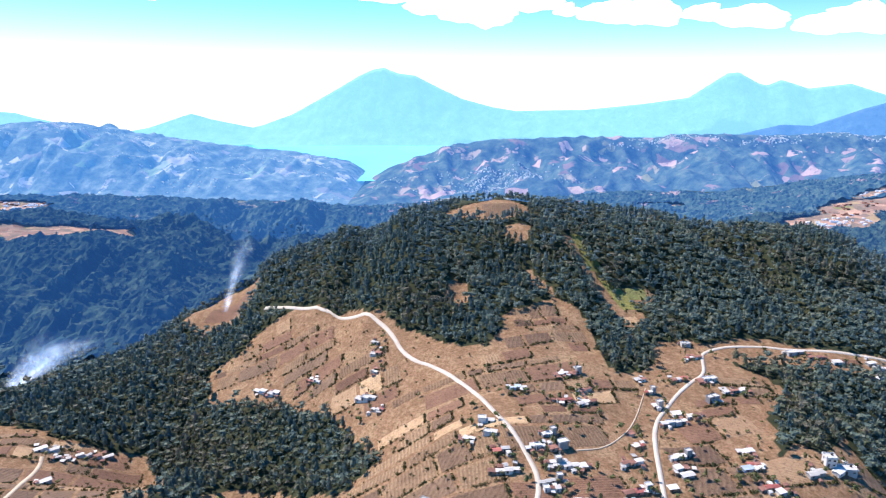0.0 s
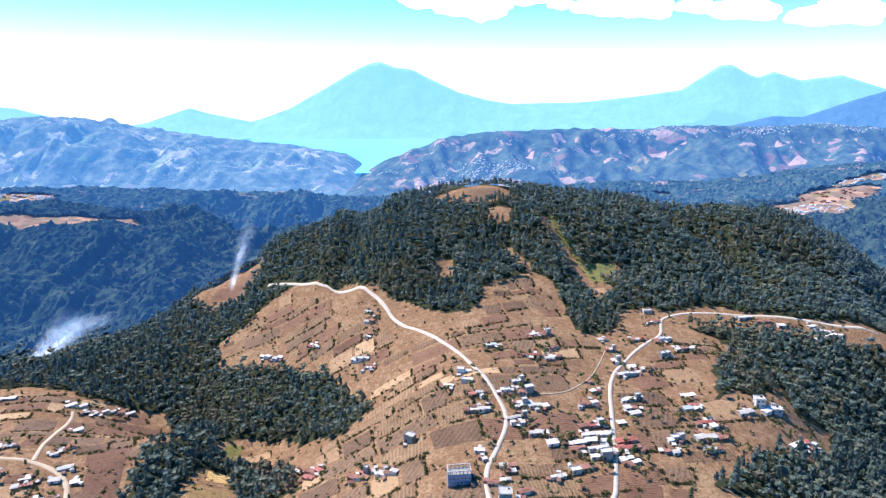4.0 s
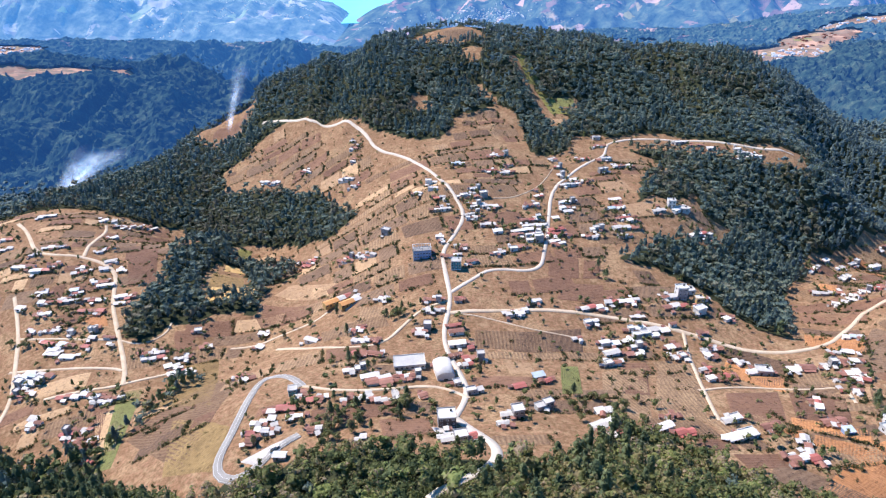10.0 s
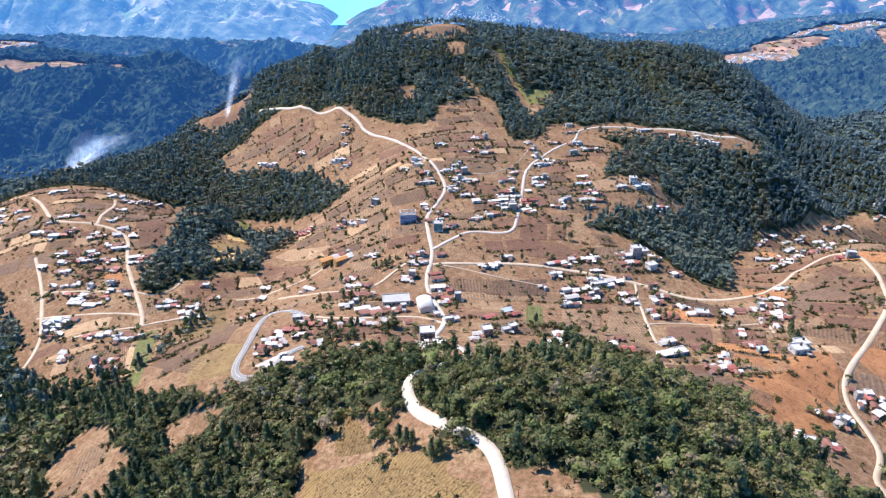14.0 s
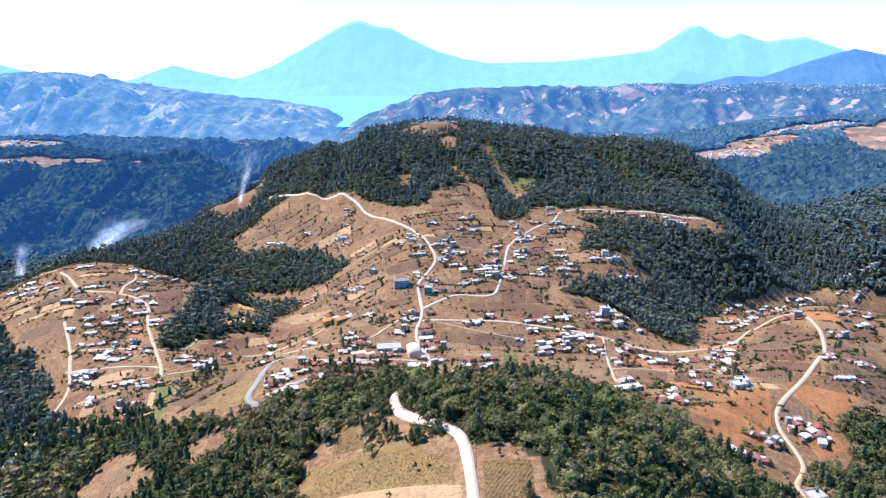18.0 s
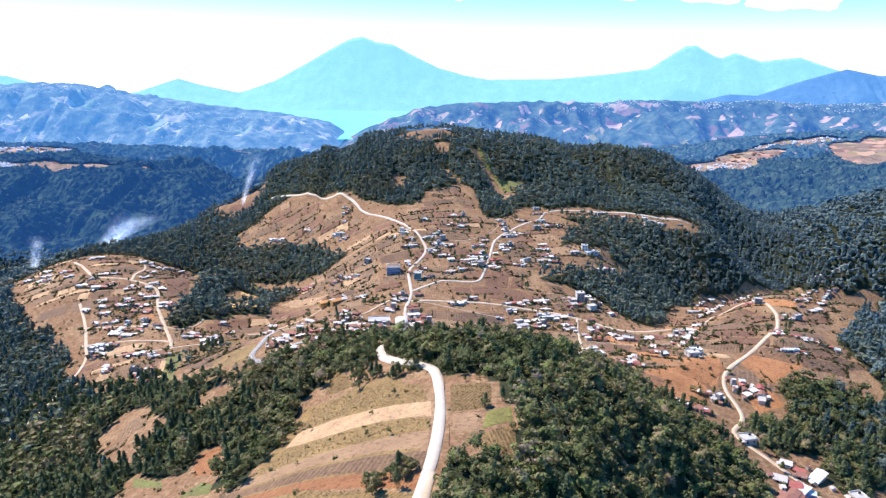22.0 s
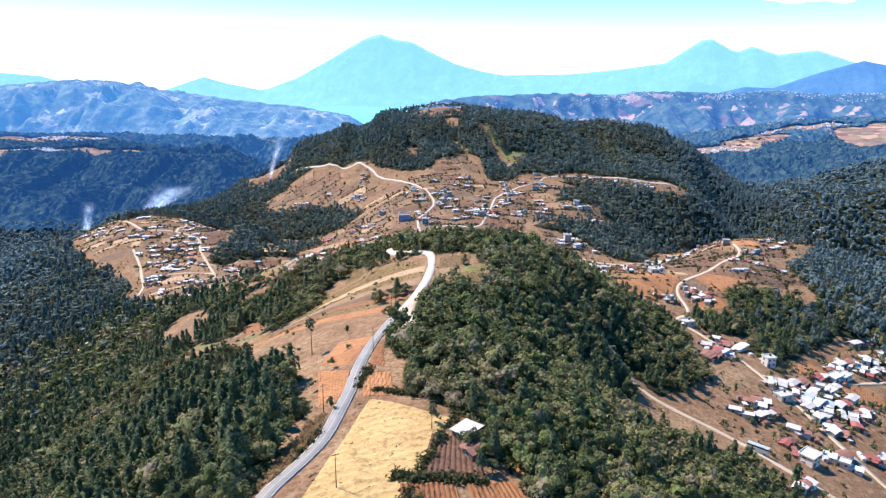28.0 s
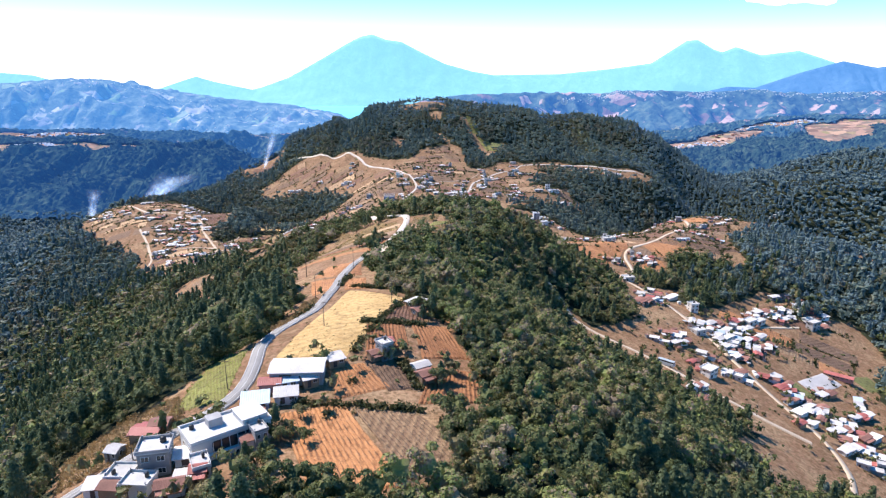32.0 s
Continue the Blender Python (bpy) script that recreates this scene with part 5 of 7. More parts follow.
part("ring_beam", blocks("ring_beam", [(0, -3.8, 9.95, 15, 0.5, 0.35), (0, 3.8, 9.95, 15, 0.5, 0.35), (-7.3, 0, 9.95, 0.4, 7.2, 0.35), (7.3, 0, 9.95, 0.4, 7.2, 0.35)]), M["slab"], ub)
for s in range(2):
    for i in range(6):
        window(ub, -6 + i * 2.4, -4.14, 1.8 + s * 3.0, 0, 1.2)
set_at(ub, -49, 668, 6, 0, 4, 6, 0.76)
# teal-fronted shop house
th = block_house(8.5, 7.5, 3, "white", "three-storey white house with a teal glazed front", "teal")
set_at(th, -28, 652, -4, 0, 3, 4, 0.7)
set_at(block_house(9.5, 8, 3, "block", "three-storey grey house with a dark front below the plaza", "door"), -37, 500, 4, 0, 3, 4, 0.72)
# school: two long ranges with bright sheet roofs
for k, (x, y, n, roofs) in enumerate(((-101, 647, 24, ("orange", "orange", "zinc", "red")), (-92, 637, 17, ("orange", "orange", "zinc")))):
    sc = thing("school", "long school range under bright orange sheet roofs", "school", "school ranges")
    part("wall", gable_walls("wall", n, 5.2, 2.9, 1.1), M["ochre"], sc)
    w = n / len(roofs)
    for i, r in enumerate(roofs):
        part("roof", sheet_roof("roof", w, 6.6, 2.95, 1.15, int(w * 2)), M[r], sc).location = (-n / 2 + w * (i + 0.5), 0, 0)
    for i in range(int(n / 3)):
        if i % 2:
            door(sc, -n / 2 + 1.5 + i * 3, -2.64)
        else:
            window(sc, -n / 2 + 1.5 + i * 3, -2.64, 1.6, 0, 1.5)
    set_at(sc, x, y, 36, 0.2, 4, n * 0.4)
# hall with a barrel roof
bh = thing("market_hall", "white hall under a barrel-vaulted zinc roof", "hall")
part("wall", blocks("wall", [(0, 0, 1.2, 11, 16, 5.6)]), M["white"], bh)
arc = [(math.cos(a) * 5.9, math.sin(a) * 3.2 + 3.9) for a in np.linspace(0.02, math.pi - 0.02, 15)]
V = [(x, y, z) for y in (-8.4, 8.4) for x, z in arc] + [(x * 0.97, y, z - 0.15) for y in (-8.4, 8.4) for x, z in arc]
F = [(i, i + 1, i + 16, i + 15) for i in range(14)] + [(i + 31, i + 30, i + 45, i + 46) for i in range(14)]
F += [(i + 1, i, i + 30, i + 31) for i in range(14)] + [(i + 15, i + 16, i + 46, i + 45) for i in range(14)]
part("roof", mesh_of("roof", V, F, True), M["zinc"], bh)
for y in (-8.05, 8.05):
    V = [(x, y, z) for x, z in arc] + [(0, y, 3.9)]
    part("gable", mesh_of("gable", V, [(i, i + 1, 15) for i in range(14)]), M["white"], bh)
for i in range(5):
    window(bh, 5.54, -6 + i * 3, 2.2, 90, 1.4)
door(bh, 0, -8.05, 0, 2.6)
set_at(bh, -37.5, 547, 10, 0.2, 5, 6, 0.72)
wh = block_house(16, 9, 1, "white", "wide white meeting hall with a flat roof", tank=False)
set_at(wh, -53.5, 554.5, 6, 0.3, 4, 7, 0.9)
# pale yard in the loop of the road
YARDS = [[(-114, 486), (-102, 492), (-93, 497), (-105, 481)], [(-44, 498), (-26, 497), (-24, 484), (-40, 486)], [(-100, 642), (-90, 650), (-84, 640), (-94, 630)], [(203, 318), (230, 338), (237, 327), (208, 306)]]
# white two-storey house by the ridge road
rw = thing("house", "large white concrete house with glazed gallery by the ridge road", "house")
part("wall", blocks("wall", [(0, 0, 1.0, 17, 8, 6.0)]), M["white"], rw)
part("lower_wall", blocks("lower_wall", [(0, -4.4, -1.6, 15, 1.2, 5.0)]), M["white"], rw)
part("roof_slab", blocks("roof_slab", [(0, 0, 4.1, 17.5, 8.5, 0.2)]), M["slab"], rw)
part("parapet", blocks("parapet", [(0, -4.1, 4.5, 17.4, 0.18, 0.6), (0, 4.1, 4.5, 17.4, 0.18, 0.6), (-8.6, 0, 4.5, 0.18, 8.0, 0.6), (8.6, 0, 4.5, 0.18, 8.0, 0.6)]), M["white"], rw)
part("stair_house", blocks("stair_house", [(-2.0, 1.4, 5.1, 3.0, 2.6, 1.9)]), M["block"], rw)
part("upper_room", blocks("upper_room", [(5.2, -0.6, 4.9, 5.4, 6.0, 1.4)]), M["white"], rw)
part("upper_roof", blocks("upper_roof", [(5.2, -0.6, 5.7, 5.8, 6.4, 0.16)]), M["slab"], rw)
part("gallery", blocks("gallery", [(1.8, -4.08, 2.2, 12.5, 0.12, 2.4)]), M["glass"], rw, "dark glazed gallery")
for i in range(8):
    part("mullion", blocks("mullion", [(-4.3 + i * 1.75, -4.16, 2.2, 0.14, 0.12, 2.5)]), M["white"], rw)
for i in range(4):
    window(rw, -6.5 + i * 3.6, -5.04, -0.2, 0, 1.2)
for i in range(2):
    window(rw, -8.54, -2 + i * 3.4, 2.2, 90)
door(rw, -7.0, -4.04)
water_tank(rw, -6.5, 2.2, 4.2)
set_at(rw, -43, 115.5, 38, 0.2, 3, 5, 0.95)
# long white-roofed hall beside the road
lh = thing("warehouse", "long hall with a bright white sheet roof by the road", "warehouse")
part("wall", gable_walls("wall", 15, 8.5, 3.6, 0.9), M["block"], lh)
part("roof", sheet_roof("roof", 16, 9.8, 3.65, 0.95, 40), M["zinc"], lh, "bright white sheet roof")
part("shutter", blocks("shutter", [(-3, -4.3, 1.4, 3.4, 0.1, 2.8)]), M["door"], lh)
for i in range(3):
    window(lh, 1.2 + i * 2.3, -4.28, 2.0, 0, 1.3)
set_at(lh, -33.5, 141.5, 3, 0, 4, 5, 0.84)
# houses that stand out in the valley villages
for k, x, y, a in ((16, 113, 627, 4), (17, 104, 632, 4), (14, 124, 567, -8), (14, 143, 505, 8), (11, 148, 511, 8), (14, 157, 346, 20), (14, 143, 740, -5), (12, 134, 742, -5), (14, 136, 420, 10), (12, 168, 383, 12), (11, 112, 640, 5)):
    stand(k + BIG, x, y, a)
# school with a long red roof among green plots
rs = thing("school", "long school under a red sheet roof between green plots", "school", "school ranges")
part("wall", gable_walls("wall", 24, 6, 3, 1.2), M["pink"], rs)
part("roof", sheet_roof("roof", 25, 7.4, 3.05, 1.25, 50), M["red"], rs)
for i in range(7):
    window(rs, -10.5 + i * 3.5, -3.04, 1.7, 0, 1.6)
door(rs, -12.04, 0, 90)
set_at(rs, 238, 334, -39, 0.3, 4, 8, 0.62)

# ---- villages ----
ROWS_RIDGEA = [(-62.7, 122, 5.6, -2, "R"), (-62.7, 117.6, 7.3, -12, "w"), (-67.4, 117.8, 2.8, -12, "z"), (-63, 113.8, 3.6, -10, "r"), (-55.9, 123, 5.5, 18, "w"), (-60.4, 124.6, 3.8, 4, "r"), (-51.2, 108.3, 10.9, 12, "bz"), (-44.4, 104.9, 3, 29, "f"), (-57.5, 106.1, 8.9, 1, "fz"), (-57.1, 102.3, 10, -6, "rf"), (-45.5, 101.5, 6, 16, "zr"), (-48.1, 99.6, 4.8, 16, "r"), (-49.9, 97.6, 5.9, 9, "f"), (-63.5, 103.5, 4.5, 9, "z"), (-37.3, 113.8, 4.1, 34, "rb"), (-39.4, 135.6, 4.7, 12, "R"), (-35.3, 137.1, 4.7, 20, "u"), (-30.1, 137.4, 3.4, 28, "w"), (-34.4, 132, 5, 15, "z"), (-40.3, 128.9, 5.5, 14, "u"), (-25.5, 147.2, 3.9, 28, "z"), (-14.5, 153.2, 6.1, 35, "rb")]
ROWS_RIDGEB = [(-13.5, 157, 3.6, 28, "p"), (-3.8, 148.1, 4.1, 31, "z"), (-2.4, 143.6, 3.8, 33, "r"), (-6.2, 191.6, 5, 49, "z"), (-5.1, 183.1, 3.5, 43, "r"), (-40.9, 124.1, 8.4, 16, "b")]
ROWS_EAST_NEARA = [(158.6, 397.8, 15, 38, "Z"), (135.2, 377.9, 24, 38, "rrz"), (136.8, 324.2, 11.3, 29, "zz"), (159.8, 345.4, 12.4, 37, "fr"), (174.6, 365.9, 15.5, 39, "zr"), (172.5, 345.2, 19.7, 37, "zzz"), (168.3, 333, 16.6, 34, "zzw"), (197.2, 382.5, 16.4, 33, "rz"), (172.1, 326.4, 12.2, 35, "zr"), (212.8, 389.4, 18.2, 32, "ff"), (225.8, 406.7, 15, 28, "zr"), (205.3, 365.4, 8, 37, "Z"), (241.5, 402.8, 12, 28, "z"), (255, 433.9, 23.6, 23, "zrz"), (262.6, 422.1, 12.2, 23, "F"), (268.5, 412.6, 24.7, 22, "zrz"), (272.2, 423.1, 10.9, 26, "p"), (259.7, 399.5, 27.2, 23, "rbr"), (164, 305.5, 8.2, 31, "r"), (141.7, 295, 7.4, 40, "F"), (138.3, 305.4, 8.9, 39, "rr"), (125.8, 270.4, 16, 42, "zpz")]
ROWS_EAST_NEARB = [(123.2, 259.2, 8.6, 42, "pr"), (186.3, 310.6, 11.7, 34, "z"), (188.3, 305.2, 15.2, 32, "rr"), (184.4, 291, 11.3, 32, "rr"), (197.8, 287.8, 13.9, 29, "zr"), (180.3, 276.8, 15.5, 33, "rz"), (138.2, 459.1, 7.2, 37, "z"), (162, 467.8, 12.4, 24, "zz"), (198.3, 372.1, 14.1, 35, "wz"), (180, 359.1, 11.6, 42, "zz"), (193.3, 354.4, 13.6, 37, "zr"), (214.3, 308.7, 14.8, 30, "zr"), (224.8, 292.2, 18.3, 27, "zrz"), (178.9, 267.6, 16.2, 32, "rzz"), (198.5, 270.8, 16.8, 31, "zzr"), (214.3, 271.1, 15.6, 29, "rz"), (192, 252.3, 16.1, 30, "zzw"), (193.3, 289.5, 6.9, 31, "w")]
# rows of adjoining houses: x, y, length, turn, kinds of house
ROWS_WESTA = [(-571.3, 1046.6, 20.9, 6, "rz"), (-204.4, 890, 10.9, -28, "oz"), (-192, 882.5, 9.7, -25, "z"), (-159.9, 874.9, 10.9, -27, "rz"), (-299.7, 836.2, 14, 40, "rb"), (-308.1, 831.9, 9.8, 40, "z"), (-379.1, 823.8, 14.5, 15, "zz"), (-327.3, 823.8, 15.4, 40, "Z"), (-313.6, 820.4, 11.2, 40, "zz"), (-320.9, 806.5, 8, 40, "w"), (-417.1, 795.2, 12.8, -12, "zz"), (-304.7, 786.3, 11.5, 40, "z"), (-432, 783.4, 9.5, -21, "z"), (-390.6, 781.1, 15.7, -3, "rr"), (-408.8, 778.3, 15.8, -18, "z"), (-406.6, 765, 15.6, -21, "zr"), (-376.9, 761.2, 8.8, 2, "z"), (-293.1, 751.4, 10.7, 37, "rr"), (-327.3, 749.8, 12.9, 13, "zz"), (-336.5, 749.5, 9.3, 6, "Z"), (-294.9, 742.2, 13.2, 30, "z"), (-327.2, 739, 10.4, 5, "z")]
ROWS_WESTB = [(-340.1, 738.8, 10.1, -6, "zz"), (-142.8, 738.1, 12.2, -38, "zR"), (-280.5, 730.6, 14.5, 27, "Z"), (-339.6, 721.3, 19.9, -10, "zz"), (-315.8, 721, 9.6, 14, "rr"), (-267.9, 716.9, 6.6, 24, "z"), (-279.7, 716.6, 11.7, 17, "z"), (-295.9, 716.1, 5.9, 29, "z"), (-322.2, 714.6, 15.7, 7, "Z"), (-294.4, 712.1, 10.9, 22, "zr"), (-274.8, 700.7, 11.8, 14, "zrb"), (-269.1, 696.4, 11.6, 14, "Z"), (-288.3, 690.3, 8.9, 15, "u"), (-309.7, 688.9, 8.3, 12, "zw"), (-284.1, 687.1, 7.2, 19, "r"), (-288.5, 681.5, 5.6, 25, "z"), (-252, 680.3, 8.4, 19, "Z"), (-295.4, 679, 13.7, 5, "rrz"), (-245.1, 678.8, 7.2, 22, "rr"), (-275.2, 678.4, 13.3, 10, "zrz"), (-295.9, 678.1, 21.7, -3, "zrz"), (-270, 678.1, 12.7, 0, "prz")]
ROWS_WESTC = [(-320.4, 676.6, 12, -10, "zz"), (-249.1, 671.8, 6.9, 5, "zz"), (-297.7, 665.9, 11.1, -1, "rz"), (-264.4, 665.1, 18.9, -8, "rrp"), (-296.4, 649.6, 6.3, -9, "z"), (-281.6, 647.7, 11.9, -12, "zw"), (-188.9, 643.5, 4.4, 12, "f"), (-266.4, 642.6, 4.4, -11, "f"), (-252.3, 642, 5.9, -9, "F"), (-147.9, 640.5, 7.5, -8, "zw"), (-244.2, 633.8, 13.4, -8, "zr"), (-277.1, 633.8, 8.8, -13, "rr"), (-262.9, 629.5, 12, -11, "u"), (-179.6, 627.4, 7.8, 21, "ro"), (-234.7, 625.9, 5.2, -1, "z"), (-269.2, 625.7, 7, 9, "z"), (-248.6, 624.6, 4.2, -7, "r"), (-145.7, 623.7, 4.8, -28, "w"), (-267.8, 621.7, 10.4, -2, "zw"), (-207.5, 617.5, 15, 15, "prz"), (-255.2, 616.9, 10.2, 0, "Z"), (-186.7, 614.8, 8.7, 28, "bzb")]
ROWS_WESTD = [(-204.6, 613, 12.4, 16, "zzr"), (-271.8, 606.3, 7.6, -10, "z"), (-190.4, 604.7, 8.6, 28, "zz"), (-278.2, 604.4, 13.4, -12, "zu"), (-262.8, 601.1, 16.7, -13, "uz"), (-183.6, 597.6, 12.7, 24, "zrz"), (-269.3, 596.7, 22.4, -13, "rzz"), (-265.9, 587.3, 16.5, -11, "rrz"), (-231.5, 579.1, 20.5, 0, "rrz"), (-141, 576.9, 8.4, -32, "pr"), (-212.1, 575.4, 16.6, 1, "frr"), (-213.9, 571, 10.5, -1, "zz"), (-247.3, 566.2, 8.6, -8, "z"), (-244.6, 562.2, 8.2, -7, "w"), (-211, 550.8, 5.7, -6, "z"), (-220.1, 550.2, 10.3, -9, "RR"), (-211, 541.5, 16.5, -11, "Rrp"), (-209.7, 537.3, 7.7, -9, "z"), (-197.4, 524.3, 6.2, -16, "pr")]
ROWS_MIDDLEA = [(-34.3, 683.7, 4.5, 15, "z"), (-24.1, 677.3, 8.6, 10, "zr"), (12.5, 676.3, 10.3, 12, "f"), (-23.3, 672.4, 4.7, 13, "r"), (-0.8, 668.7, 5.7, 15, "w"), (-29.6, 664.8, 11.4, 6, "rb"), (-19, 657.2, 6.7, 20, "r"), (-70.9, 628.8, 6.7, -25, "z"), (15.2, 618.1, 8.1, 15, "zw"), (-27.8, 616.9, 5.2, 5, "pp"), (-41.8, 616, 13.8, 0, "rrb"), (10.2, 609.1, 6.7, 15, "z"), (-40.8, 605.4, 9.5, -2, "zw"), (-22.6, 605.4, 13.4, 10, "zrz"), (-110, 604.6, 8.1, -27, "Z"), (2.6, 604, 10.8, 16, "zz"), (-82.8, 598.7, 8.1, -19, "rzr"), (-30.6, 589.9, 7.2, 11, "RR"), (-47.3, 587.6, 7.7, 1, "zb"), (-81.3, 583.9, 7.2, -20, "zz"), (-30.3, 583.7, 9.3, 8, "r"), (-48.7, 582.1, 6.5, 0, "w")]
ROWS_MIDDLEB = [(-73, 581.7, 9.1, -12, "zp"), (-30.6, 573.6, 11, 8, "Z"), (-23.8, 570.1, 3.3, 9, "p"), (-74.3, 565.3, 16.2, -8, "prr"), (-32.2, 562.6, 5.6, 14, "rr"), (-26.8, 561.4, 3.5, 16, "R"), (-21.1, 561.3, 7.2, 8, "bb"), (-134.1, 559.8, 4.5, -33, "z"), (-28.2, 554.1, 9.1, 17, "zz"), (-78.3, 547.3, 10.7, 11, "Zf"), (6.5, 545.8, 6.2, 19, "u"), (-54.3, 542.3, 13.7, 17, "rbr"), (9.7, 541.2, 3.3, 26, "p"), (-70.6, 539.7, 8.5, 13, "z"), (-63.4, 539.5, 6.4, 20, "z"), (-30, 536.9, 6.7, 18, "fb"), (-66.2, 535.1, 11.7, 11, "rp"), (-4.1, 534.4, 6.7, 15, "R"), (-85.8, 531.7, 7.6, 5, "zf"), (-21.8, 530.3, 3.4, 23, "w"), (-26.1, 529, 4.3, 18, "f"), (-100.4, 528.8, 7.6, 10, "F")]
ROWS_MIDDLEC = [(-46.6, 523.6, 3.8, 20, "r"), (-99.3, 523.4, 3.4, 3, "z"), (-58.3, 523, 2.8, 10, "o"), (-69, 521.1, 2.8, 10, "z"), (-91.7, 520.6, 7.6, 6, "pp"), (-75.4, 520.2, 11, 11, "zz"), (-63.8, 518.7, 5.5, 11, "z"), (3.6, 516.3, 7.9, 21, "fb"), (-100.7, 514.8, 4.7, 8, "r"), (-106, 514.1, 7, 3, "zR"), (-10.9, 507.1, 9.2, 9, "Z"), (-107.7, 506.9, 6.2, -1, "zz"), (-96.9, 506.5, 6.1, 7, "zo"), (-111.6, 506.5, 5.5, -5, "zp"), (-15, 500.4, 5.2, 19, "zz"), (-112.4, 500.1, 3.6, -2, "R"), (-105.7, 499.7, 4.9, -2, "Z"), (-87.2, 497, 4.6, 2, "r"), (-111.1, 495.4, 3.6, -2, "p"), (-27.6, 489.8, 3.1, 16, "r"), (-69.6, 486.8, 2.5, 4, "z"), (-34.4, 485.3, 9.5, 10, "Z")]
ROWS_MIDDLED = [(-100, 483.9, 9.6, -7, "p")]
ROWS_MIDDLE_EASTA = [(39.6, 681.8, 9, 18, "rb"), (116.6, 632.4, 9.5, 25, "f"), (96, 630.5, 9.3, 18, "rz"), (67.2, 624.6, 21.2, 6, "zzZ"), (96.7, 619.5, 15.5, 13, "rz"), (110.6, 618.8, 10.2, 18, "F"), (47.5, 617, 14.4, 15, "zz"), (126.8, 616.4, 8.3, 27, "z"), (70.5, 610, 11.6, 8, "wz"), (55.5, 607.8, 7, 18, "p"), (88.2, 603.6, 8.4, 13, "w"), (44.4, 602.8, 8.4, 18, "fb"), (68.2, 599.2, 9.4, 9, "ff"), (103.8, 599.1, 4.2, 14, "b"), (80.3, 598.7, 12.7, 10, "zz"), (71.9, 594.4, 14.7, 10, "fz"), (60.6, 587.6, 5.5, 14, "w"), (86.2, 585.6, 14, 14, "zz"), (105, 585.5, 12.8, 14, "zz"), (32.8, 585.4, 5.6, 21, "z"), (50.3, 585.1, 11.1, 11, "zz"), (64.6, 583, 9.7, 13, "zr")]
ROWS_MIDDLE_EASTB = [(101.9, 579.6, 7.5, 21, "zr"), (60.6, 576, 9.8, 11, "bz"), (115.2, 575.9, 5.7, 17, "o"), (84.1, 575.4, 9.7, 19, "zf"), (48.4, 575.3, 8.5, 14, "Z"), (158.5, 568.3, 10.6, 0, "zz"), (142.3, 566.1, 14.2, 0, "zr"), (121.9, 566, 14.7, 12, "Z"), (46.1, 564.1, 9, 13, "f"), (92.7, 563.5, 7.8, 20, "zr"), (95.7, 556.6, 21.2, 16, "zpr"), (156.7, 550.8, 8.9, 3, "rr"), (28.2, 515.6, 7.7, 18, "zw"), (57, 515.6, 4.7, 19, "r"), (82.5, 515.6, 8.8, 14, "zf"), (123.7, 512.4, 10.7, 7, "rp"), (95.8, 509.8, 7.3, 15, "pr"), (50.5, 506.2, 7.7, 19, "Z"), (28, 506, 3.9, 26, "w"), (125.6, 504.7, 4.3, 9, "u"), (57.4, 503.3, 8.7, 16, "RR"), (80.9, 502.5, 14, 13, "Zf")]
ROWS_MIDDLE_EASTC = [(22, 500.6, 6.3, 21, "Z"), (27.8, 497.4, 7, 23, "rp"), (98.4, 489.3, 13, 10, "rZ")]
ROWS_EASTA = [(225.7, 678.5, 18.5, -19, "zz"), (233.7, 661, 9.5, -31, "zw"), (225.5, 657.3, 17.9, -25, "zz"), (284.4, 625.8, 14.9, 15, "bz"), (297.7, 619.2, 9.8, 21, "z"), (277, 614.1, 9.5, 16, "r"), (282.7, 604, 10.9, 18, "zz"), (257.2, 587.6, 10.4, 25, "zb"), (248.9, 587.4, 10.3, 20, "rr"), (165.8, 569.7, 13.4, -5, "zz"), (160.3, 556.9, 10.3, 0, "rz")]
ROWS_NORTHA = [(-116.3, 887.8, 5.9, -28, "z"), (491.9, 882.8, 19.6, 5, "zf"), (460.9, 878.6, 21.6, 10, "Zf"), (108.8, 877.2, 7, 12, "f"), (-114.7, 875.9, 8.7, -22, "zr"), (470.5, 875.4, 11.2, 11, "r"), (185.6, 871.7, 12.4, 6, "f"), (483.3, 870.8, 15.3, 9, "z"), (481.9, 864.4, 17.6, 10, "rb"), (196.7, 864.3, 12.4, 6, "o"), (447.5, 861.7, 13.3, 24, "zb"), (233, 859.3, 10, 15, "z"), (208.4, 859, 7.2, 5, "w"), (-113.6, 858.2, 5.6, -28, "w"), (107.2, 857.7, 13, 19, "rr"), (462.1, 854.5, 17.3, 40, "ff"), (236.5, 854.2, 12.6, 16, "fz"), (246.3, 852.6, 15.4, 13, "zw"), (227.8, 845.4, 12.4, 10, "b"), (-117.3, 835.6, 16.8, -28, "zfz"), (84.6, 824.3, 12.1, 14, "pp"), (100.7, 823.5, 19, 19, "Zf")]
